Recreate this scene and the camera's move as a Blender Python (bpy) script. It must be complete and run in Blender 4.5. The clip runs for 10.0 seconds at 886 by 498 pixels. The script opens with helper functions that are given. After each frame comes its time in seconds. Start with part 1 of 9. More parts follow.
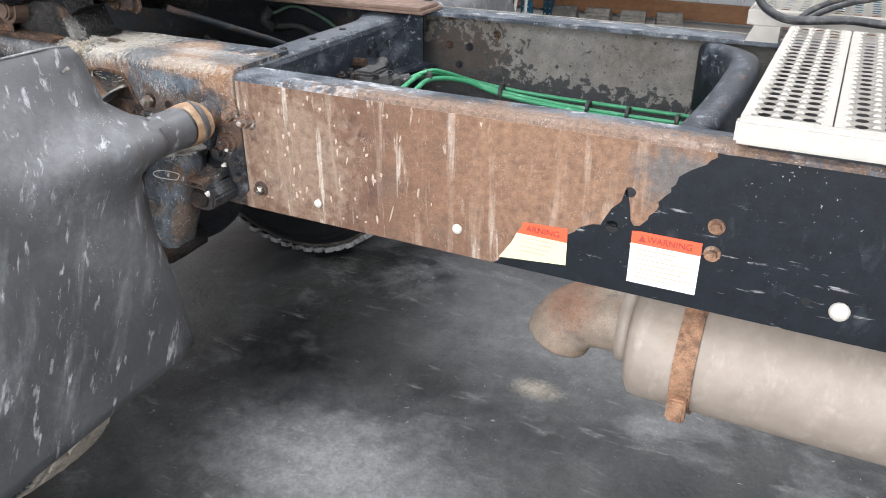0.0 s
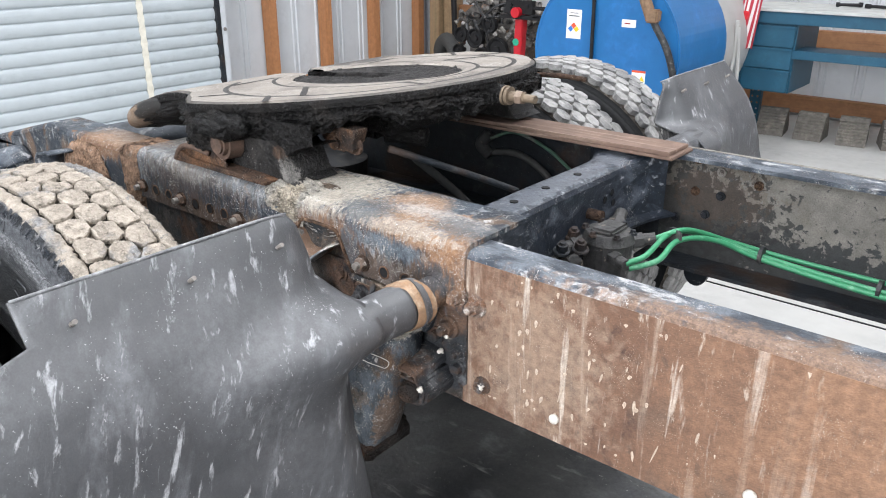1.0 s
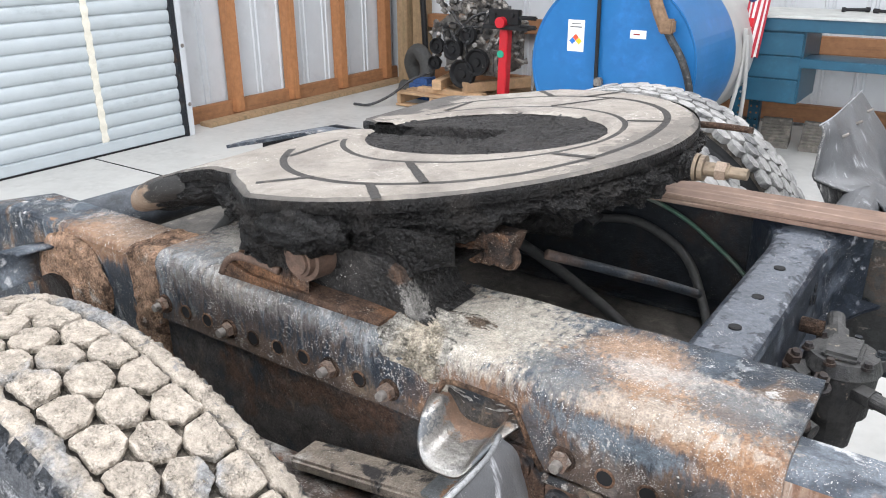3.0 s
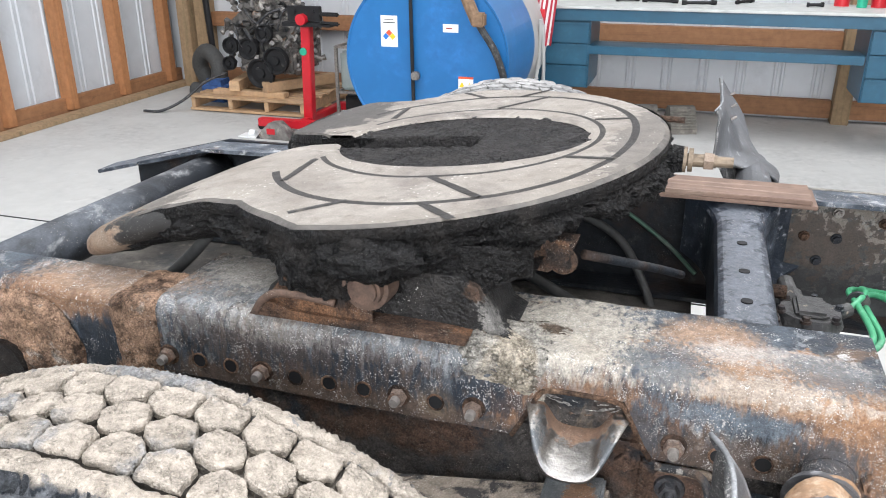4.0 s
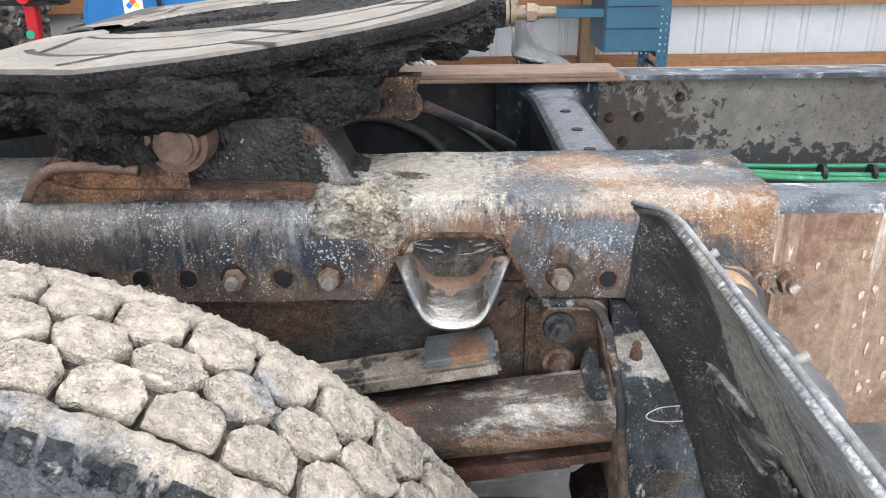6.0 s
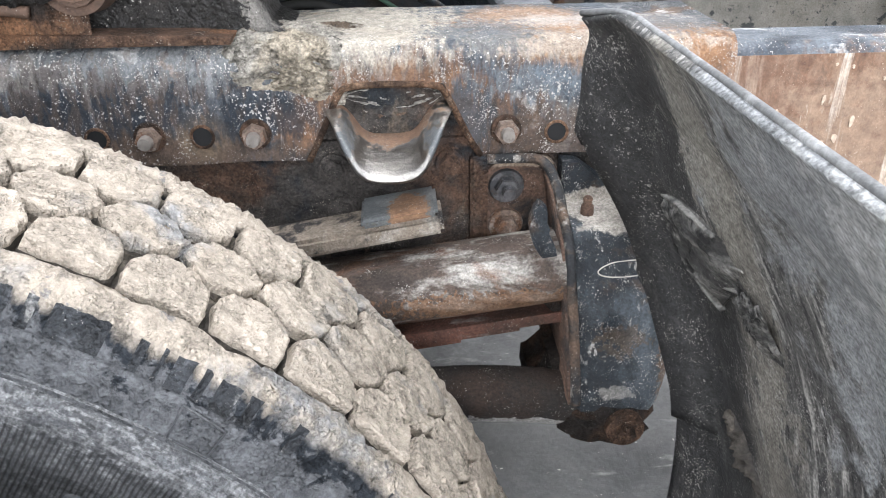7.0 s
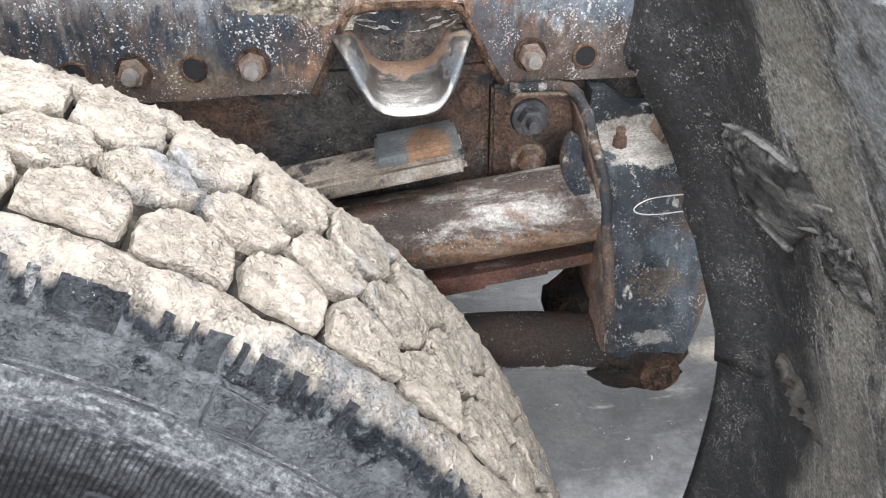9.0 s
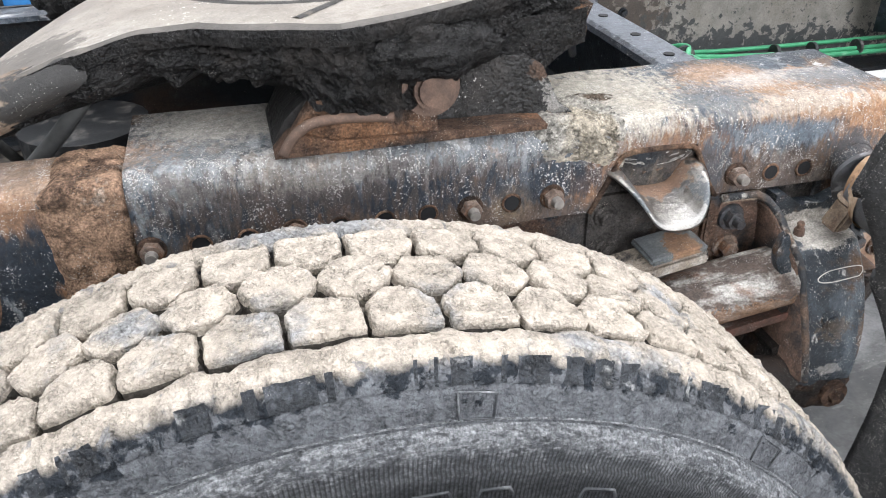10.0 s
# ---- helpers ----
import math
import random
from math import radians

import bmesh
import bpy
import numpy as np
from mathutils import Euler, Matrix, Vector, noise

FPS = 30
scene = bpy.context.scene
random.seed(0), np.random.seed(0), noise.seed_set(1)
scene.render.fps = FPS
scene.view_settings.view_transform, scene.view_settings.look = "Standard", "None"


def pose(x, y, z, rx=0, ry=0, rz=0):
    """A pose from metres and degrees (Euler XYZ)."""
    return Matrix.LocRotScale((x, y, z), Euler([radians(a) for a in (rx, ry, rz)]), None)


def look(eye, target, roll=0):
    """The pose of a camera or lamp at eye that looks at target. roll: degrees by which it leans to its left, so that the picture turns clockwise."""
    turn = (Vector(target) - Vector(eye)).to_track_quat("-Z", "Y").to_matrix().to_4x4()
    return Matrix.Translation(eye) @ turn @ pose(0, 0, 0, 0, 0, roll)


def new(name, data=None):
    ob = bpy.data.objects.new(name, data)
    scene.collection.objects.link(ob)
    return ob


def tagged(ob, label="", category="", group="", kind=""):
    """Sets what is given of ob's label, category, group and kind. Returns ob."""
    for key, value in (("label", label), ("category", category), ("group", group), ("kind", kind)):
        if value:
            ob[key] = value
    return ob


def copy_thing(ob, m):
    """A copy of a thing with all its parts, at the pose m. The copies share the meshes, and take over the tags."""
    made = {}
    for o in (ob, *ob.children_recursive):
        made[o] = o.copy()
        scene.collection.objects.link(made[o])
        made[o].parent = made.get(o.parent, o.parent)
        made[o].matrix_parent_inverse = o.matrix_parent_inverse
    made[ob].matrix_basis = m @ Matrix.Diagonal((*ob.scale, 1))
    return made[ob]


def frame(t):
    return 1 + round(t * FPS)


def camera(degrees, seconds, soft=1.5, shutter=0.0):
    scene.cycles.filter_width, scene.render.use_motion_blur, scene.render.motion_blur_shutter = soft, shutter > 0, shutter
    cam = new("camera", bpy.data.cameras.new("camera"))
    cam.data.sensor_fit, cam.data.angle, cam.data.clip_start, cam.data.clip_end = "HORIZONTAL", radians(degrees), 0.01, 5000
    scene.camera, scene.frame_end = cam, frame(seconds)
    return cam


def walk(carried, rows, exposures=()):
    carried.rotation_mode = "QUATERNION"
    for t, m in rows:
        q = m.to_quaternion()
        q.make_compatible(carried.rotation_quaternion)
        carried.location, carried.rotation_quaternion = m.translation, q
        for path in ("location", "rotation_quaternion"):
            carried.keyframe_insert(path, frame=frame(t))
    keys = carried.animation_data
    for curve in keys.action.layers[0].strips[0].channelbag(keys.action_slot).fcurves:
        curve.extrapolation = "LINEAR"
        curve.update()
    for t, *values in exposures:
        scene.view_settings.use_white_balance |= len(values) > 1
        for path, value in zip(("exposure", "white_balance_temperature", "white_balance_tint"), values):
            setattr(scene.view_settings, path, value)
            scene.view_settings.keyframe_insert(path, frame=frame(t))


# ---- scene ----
cam = camera(58.8, 10.0, 1.0)
PATH = [
    (0, (1.559, -1.508, 1.406), (0.752, 0.081, 0.497), -0.1),
    (0.5, (1.365, -1.354, 1.475), (0.338, 0.156, 0.66), -0.0),
    (1, (1.245, -1.286, 1.485), (0.072, 0.149, 0.735), 0.1),
    (1.5, (1.109, -1.229, 1.496), (-0.119, 0.165, 0.754), -0.2),
    (2, (1.001, -1.193, 1.495), (-0.241, 0.191, 0.759), -0.4),
    (2.5, (0.871, -1.14, 1.489), (-0.369, 0.244, 0.749), -0.3),
    (3, (0.673, -1.073, 1.486), (-0.394, 0.448, 0.745), -0.4),
    (3.2, (0.608, -1.074, 1.481), (-0.385, 0.496, 0.74), -0.1),
    (4.3, (0.276, -1.261, 1.519), (-0.148, 0.538, 0.755), -0.3),
    (4.5, (0.23, -1.272, 1.518), (-0.135, 0.54, 0.755), -0.3),
    (5, (0.179, -1.288, 1.499), (-0.149, 0.531, 0.734), -0.4),
    (5.5, (0.225, -1.234, 1.408), (-0.003, 0.598, 0.639), -0.6),
    (6, (0.266, -1.161, 1.306), (0.255, 0.684, 0.534), -0.8),
    (6.2, (0.278, -1.155, 1.28), (0.318, 0.682, 0.49), -1.0),
    (7.3, (0.28, -1.137, 1.203), (0.387, 0.611, 0.238), -0.7),
    (7.5, (0.281, -1.135, 1.199), (0.395, 0.602, 0.215), -0.8),
    (8, (0.283, -1.126, 1.192), (0.42, 0.593, 0.179), -0.8),
    (8.5, (0.273, -1.108, 1.18), (0.437, 0.594, 0.143), -0.8),
    (9, (0.237, -1.082, 1.194), (0.407, 0.596, 0.119), -0.9),
    (9.5, (0.115, -1.102, 1.284), (0.362, 0.565, 0.206), -0.9),
    (10, (-0.172, -1.165, 1.381), (0.265, 0.491, 0.347), -0.5),
]
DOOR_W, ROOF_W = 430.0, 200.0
EXPOSURES = [(0.0, 0.28), (0.5, 0.33), (1.0, 0.30), (1.5, 0.13), (2.0, 0.20), (2.5, 0.46), (3.2, 0.40), (4.3, 0.40), (5.5, 0.40), (6.2, 0.38), (7.3, 0.62), (8.0, 0.66), (9.0, 0.70), (10.0, 0.58)]
walk(cam, [(t, look(eye, target, roll)) for t, eye, target, roll in PATH], EXPOSURES)

# ---------- world and light ----------
world = bpy.data.worlds.new("sky")
scene.world = world
world.use_nodes = True
wn = world.node_tree.nodes
sky = wn.new("ShaderNodeTexSky")
sky.sky_type, sky.sun_disc, sky.sun_elevation, sky.sun_rotation = "NISHITA", False, radians(38), radians(200)
wn["Background"].inputs[1].default_value = 0.1
world.node_tree.links.new(sky.outputs[0], wn["Background"].inputs[0])


def area_lamp(name, m, sx, sy, watts, colour):
    d = bpy.data.lights.new(name, "AREA")
    d.shape, d.size, d.size_y, d.energy, d.color = "RECTANGLE", sx, sy, watts, colour
    ob = new(name, d)
    ob.matrix_world = m
    return ob


# daylight lamp in an assumed doorway; roof lamps added above as unseen fill
area_lamp("door_daylight", look((1.5, -5.3, 2.1), (1.5, 0, 1.2)), 5.0, 3.6, DOOR_W, (0.935, 0.95, 1.0))
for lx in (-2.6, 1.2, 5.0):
    area_lamp("roof_fill", look((lx, 0.6, 4.55), (lx, 0.6, 0)), 1.0, 7.0, ROOF_W, (0.95, 0.96, 1.0))


# ---------- materials ----------
def srgb(r, g, b):
    return tuple((c / 255 / 12.92) if c / 255 < 0.04045 else ((c / 255 + 0.055) / 1.055) ** 2.4 for c in (r, g, b))


def surf(name, base, rough=0.6, metal=0.0, vary=0.25, grain=40.0, layers=(), bump=0.25, bump_scale=120.0, island=0.0, polar=None, ribs=False, spec=0.5, zones=(), specks=(), fine=0.0, fine_scale=420.0, bump2=0.0, bump2_scale=420.0, crumb=0.0, crumb_scale=190.0, soft=0.07, drip=(1, 1, 1)):
    """Paint or metal with grain and patches. layers: (colour, scale, from, to, roughness, stretch xyz, metal);
    zones: (colour, centre, radii, roughness, raggedness, cover); specks: (colour, scale, size)"""
    m = bpy.data.materials.new(name)
    m.use_nodes = True
    nt = m.node_tree
    nd, ln = nt.nodes, nt.links
    bsdf = nd["Principled BSDF"]
    bsdf.inputs["Specular IOR Level"].default_value = spec
    tc = nd.new("ShaderNodeNewGeometry")
    where = tc.outputs["Position"]
    rib = None
    if polar:
        # angle along the roll, width, radius
        off = nd.new("ShaderNodeVectorMath")
        off.operation = "SUBTRACT"
        off.inputs[1].default_value = (polar[0], 0, polar[1])
        ln.new(where, off.inputs[0])
        sp = nd.new("ShaderNodeSeparateXYZ")
        ln.new(off.outputs[0], sp.inputs[0])
        an = nd.new("ShaderNodeMath")
        an.operation = "ARCTAN2"
        ln.new(sp.outputs[2], an.inputs[0])
        ln.new(sp.outputs[0], an.inputs[1])
        hy = nd.new("ShaderNodeVectorMath")
        hy.operation = "MULTIPLY"
        hy.inputs[1].default_value = (1, 0, 1)
        ln.new(off.outputs[0], hy.inputs[0])
        le = nd.new("ShaderNodeVectorMath")
        le.operation = "LENGTH"
        ln.new(hy.outputs[0], le.inputs[0])
        cb = nd.new("ShaderNodeCombineXYZ")
        half_an = nd.new("ShaderNodeMath")
        half_an.operation = "MULTIPLY"
        half_an.inputs[1].default_value = 0.5
        ln.new(an.outputs[0], half_an.inputs[0])
        ln.new(half_an.outputs[0], cb.inputs[0])
        ln.new(sp.outputs[1], cb.inputs[1])
        ln.new(le.outputs["Value"], cb.inputs[2])
        where = cb.outputs[0]
        if ribs:
            wv = nd.new("ShaderNodeMath")
            wv.operation = "MULTIPLY"
            wv.inputs[1].default_value = 940.0
            ln.new(an.outputs[0], wv.inputs[0])
            sn = nd.new("ShaderNodeMath")
            sn.operation = "SINE"
            ln.new(wv.outputs[0], sn.inputs[0])
            mk = nd.new("ShaderNodeMapRange")
            mk.inputs[1].default_value, mk.inputs[2].default_value = 0.458, 0.452
            ln.new(le.outputs["Value"], mk.inputs[0])
            rib = nd.new("ShaderNodeMath")
            rib.operation = "MULTIPLY"
            ln.new(sn.outputs[0], rib.inputs[0])
            ln.new(mk.outputs[0], rib.inputs[1])

    def noise_fac(scale, detail, stretch=(1, 1, 1), offset=0.0, dist=0.0):
        mp = nd.new("ShaderNodeMapping")
        mp.inputs["Scale"].default_value = stretch[:3]
        mp.inputs["Location"].default_value = (offset, offset * 0.7, -offset)
        if len(stretch) > 3:
            tn = nd.new("ShaderNodeMapping")
            tn.inputs["Rotation"].default_value = (stretch[3], 0, 0)
            ln.new(where, tn.inputs[0])
            ln.new(tn.outputs[0], mp.inputs[0])
        else:
            ln.new(where, mp.inputs[0])
        n = nd.new("ShaderNodeTexNoise")
        n.inputs["Scale"].default_value, n.inputs["Detail"].default_value = scale, detail
        n.inputs["Roughness"].default_value, n.inputs["Distortion"].default_value = 0.62, dist
        ln.new(mp.outputs[0], n.inputs["Vector"])
        return n.outputs["Fac"]

    def rng(fac, lo, hi, a=0.0, b=1.0):
        r = nd.new("ShaderNodeMapRange")
        r.inputs[1].default_value, r.inputs[2].default_value = lo, hi
        r.inputs[3].default_value, r.inputs[4].default_value = a, b
        ln.new(fac, r.inputs[0])
        return r.outputs[0]

    def mixc(fac, a, b):
        x = nd.new("ShaderNodeMix")
        x.data_type = "RGBA"
        ln.new(fac, x.inputs[0])
        for s, v in ((6, a), (7, b)):
            if isinstance(v, tuple):
                x.inputs[s].default_value = (*v, 1)
            else:
                ln.new(v, x.inputs[s])
        return x.outputs[2]

    def mixv(fac, a, b):
        x = nd.new("ShaderNodeMix")
        ln.new(fac, x.inputs[0])
        for s, v in ((2, a), (3, b)):
            if isinstance(v, (int, float)):
                x.inputs[s].default_value = v
            else:
                ln.new(v, x.inputs[s])
        return x.outputs[0]

    lo = tuple(max(0.0, c * (1 - vary)) for c in base)
    hi = tuple(min(0.95, c * (1 + vary)) for c in base)
    col = mixc(rng(noise_fac(grain, 6), 0.3, 0.7), lo, hi)
    if island:
        g = nd.new("ShaderNodeNewGeometry")
        o = nd.new("ShaderNodeObjectInfo")
        ad = nd.new("ShaderNodeMath")
        ad.operation = "ADD"
        ln.new(g.outputs["Random Per Island"], ad.inputs[0])
        ln.new(o.outputs["Random"], ad.inputs[1])
        fr = nd.new("ShaderNodeMath")
        fr.operation = "FRACT"
        ln.new(ad.outputs[0], fr.inputs[0])
        hs = nd.new("ShaderNodeHueSaturation")
        ln.new(col, hs.inputs["Color"])
        ln.new(rng(fr.outputs[0], 0, 1, 1 - island, 1 + island), hs.inputs["Value"])
        col = hs.outputs[0]
    ro, me = rough, metal
    wear = None
    for i, (c, sc, a, b, r, st, *mt) in enumerate(layers):
        f = rng(noise_fac(sc, 9, st, 3.1 * (i + 1), 0.3), a, b)
        c2 = mixc(rng(noise_fac(grain * 2.3, 5, offset=7 + i), 0.3, 0.7), tuple(x * 0.7 for x in c), tuple(min(0.95, x * 1.25) for x in c))
        col = mixc(f, col, c2)
        ro = mixv(f, ro, r)
        me = mixv(f, me, mt[0] if mt else 0.0)
        wear = f if wear is None else wear
    for i, (c, at, rad, r, ragged, cover) in enumerate(zones):
        sb = nd.new("ShaderNodeVectorMath")
        sb.operation = "SUBTRACT"
        sb.inputs[1].default_value = at
        ln.new(where, sb.inputs[0])
        dv = nd.new("ShaderNodeVectorMath")
        dv.operation = "DIVIDE"
        dv.inputs[1].default_value = rad
        ln.new(sb.outputs[0], dv.inputs[0])
        le_ = nd.new("ShaderNodeVectorMath")
        le_.operation = "LENGTH"
        ln.new(dv.outputs[0], le_.inputs[0])
        ad = nd.new("ShaderNodeMath")
        ad.operation = "MULTIPLY_ADD"
        ln.new(noise_fac(2.4 / min(rad) if min(rad) > 0.012 else 60, 8, drip, 11 + i, 0.4), ad.inputs[0])
        ad.inputs[1].default_value = ragged * 2
        ln.new(le_.outputs["Value"], ad.inputs[2])
        f = rng(ad.outputs[0], 1.0 + soft + ragged, 1.0 - soft + ragged, 0.0, cover)
        c2 = mixc(rng(noise_fac(grain * 1.7, 6, offset=5 + i), 0.3, 0.7), tuple(x * 0.62 for x in c), tuple(min(0.95, x * 1.3) for x in c))
        col = mixc(f, col, c2)
        ro = mixv(f, ro, r)
        me = mixv(f, me, 0.0)
    for i, (c, sc, size) in enumerate(specks):
        vo = nd.new("ShaderNodeTexVoronoi")
        vo.inputs["Scale"].default_value = sc * 1.9
        wob = nd.new("ShaderNodeTexNoise")
        wob.inputs["Scale"].default_value, wob.inputs["Detail"].default_value = sc * 3.1, 3
        ln.new(where, wob.inputs["Vector"])
        mx = nd.new("ShaderNodeVectorMath")
        mx.operation = "MULTIPLY_ADD"
        mx.inputs[1].default_value = (0.62 / sc,) * 3
        ln.new(wob.outputs["Color"], mx.inputs[0])
        ln.new(where, mx.inputs[2])
        ln.new(mx.outputs[0], vo.inputs["Vector"])
        mu = nd.new("ShaderNodeMath")
        mu.operation = "MULTIPLY"
        ln.new(rng(noise_fac(sc * 0.12, 5, offset=2.3 * i), 0.42, 0.70, 0.0, size * 0.9), mu.inputs[0])
        ln.new(rng(noise_fac(sc * 1.6, 3, offset=4.0 + i), 0.35, 0.65, 0.0, 1.7), mu.inputs[1])
        lt = nd.new("ShaderNodeMath")
        lt.operation = "LESS_THAN"
        ln.new(vo.outputs["Distance"], lt.inputs[0])
        ln.new(mu.outputs[0], lt.inputs[1])
        sf = nd.new("ShaderNodeMath")
        sf.operation = "MULTIPLY"
        sf.inputs[1].default_value = 0.75
        ln.new(lt.outputs[0], sf.inputs[0])
        col = mixc(sf.outputs[0], col, c)
    if fine:
        hs = nd.new("ShaderNodeHueSaturation")
        ln.new(col, hs.inputs["Color"])
        ln.new(rng(noise_fac(fine_scale, 4, offset=9.0), 0.34, 0.66, 1 - fine, 1 + fine), hs.inputs["Value"])
        col = hs.outputs[0]
    grains = []
    if crumb:
        for k, sc in enumerate((crumb_scale, crumb_scale * 2.6)):
            vo = nd.new("ShaderNodeTexVoronoi")
            vo.inputs["Scale"].default_value = sc
            wob = nd.new("ShaderNodeTexNoise")
            wob.inputs["Scale"].default_value = sc * 0.9
            ln.new(where, wob.inputs["Vector"])
            mx = nd.new("ShaderNodeVectorMath")
            mx.operation = "MULTIPLY_ADD"
            mx.inputs[1].default_value = (1.1 / sc,) * 3
            ln.new(wob.outputs["Color"], mx.inputs[0])
            ln.new(where, mx.inputs[2])
            ln.new(mx.outputs[0], vo.inputs["Vector"])
            d = nd.new("ShaderNodeMath")
            d.operation = "MULTIPLY"
            ln.new(rng(vo.outputs["Distance"], 0.30, 0.72), d.inputs[0])
            ln.new(rng(noise_fac(sc * 0.16, 4, offset=6.0 + k), 0.40, 0.62), d.inputs[1])
            grains.append(d.outputs[0])
            # colour darkened between the grains too, for their tiny shadows
            hs = nd.new("ShaderNodeHueSaturation")
            ln.new(col, hs.inputs["Color"])
            ln.new(rng(d.outputs[0], 0, 1, 1.05, 1 - crumb), hs.inputs["Value"])
            col = hs.outputs[0]
    # fine ribs: groove shade put into the colour as darker lines
    if rib is not None:
        hs = nd.new("ShaderNodeHueSaturation")
        ln.new(col, hs.inputs["Color"])
        ln.new(rng(rib.outputs[0], -0.2, 0.9, 1.0, 0.35), hs.inputs["Value"])
        col = hs.outputs[0]
    ln.new(col, bsdf.inputs["Base Color"])
    for s, v in (("Roughness", ro), ("Metallic", me)):
        if isinstance(v, (int, float)):
            bsdf.inputs[s].default_value = v
        else:
            ln.new(v, bsdf.inputs[s])
    if bump:
        h = noise_fac(bump_scale, 8, offset=1.7)
        if wear is not None:
            ad = nd.new("ShaderNodeMath")
            ad.operation = "MULTIPLY_ADD"
            ln.new(wear, ad.inputs[0])
            ad.inputs[1].default_value = 0.5
            ln.new(h, ad.inputs[2])
            h = ad.outputs[0]
        if rib is not None:
            ad = nd.new("ShaderNodeMath")
            ad.operation = "MULTIPLY_ADD"
            ln.new(rib.outputs[0], ad.inputs[0])
            ad.inputs[1].default_value = 0.12
            ln.new(h, ad.inputs[2])
            h = ad.outputs[0]
        bp = nd.new("ShaderNodeBump")
        bp.inputs["Strength"].default_value, bp.inputs["Distance"].default_value = bump, 0.4 / bump_scale
        ln.new(h, bp.inputs["Height"])
        out = bp
        for k, gf in enumerate(grains):
            nb = nd.new("ShaderNodeBump")
            nb.invert = True
            nb.inputs["Strength"].default_value, nb.inputs["Distance"].default_value = 1.0, 0.50 / (crumb_scale * (1, 2.6)[k])
            ln.new(gf, nb.inputs["Height"])
            ln.new(out.outputs[0], nb.inputs["Normal"])
            out = nb
        if bump2:
            prev, out = out, nd.new("ShaderNodeBump")
            out.inputs["Strength"].default_value, out.inputs["Distance"].default_value = bump2, 0.6 / bump2_scale
            ln.new(noise_fac(bump2_scale, 5, offset=3.3), out.inputs["Height"])
            ln.new(prev.outputs[0], out.inputs["Normal"])
        ln.new(out.outputs[0], bsdf.inputs["Normal"])
    return m


I3 = (1, 1, 1)
TAN, WHITE_SALT = (0.46, 0.38, 0.29), (0.62, 0.59, 0.54)
RUST, RUST_DARK, RUST_RED = (0.135, 0.070, 0.040), (0.042, 0.027, 0.020), (0.105, 0.043, 0.029)
BLUEBLACK = (0.014, 0.021, 0.033)

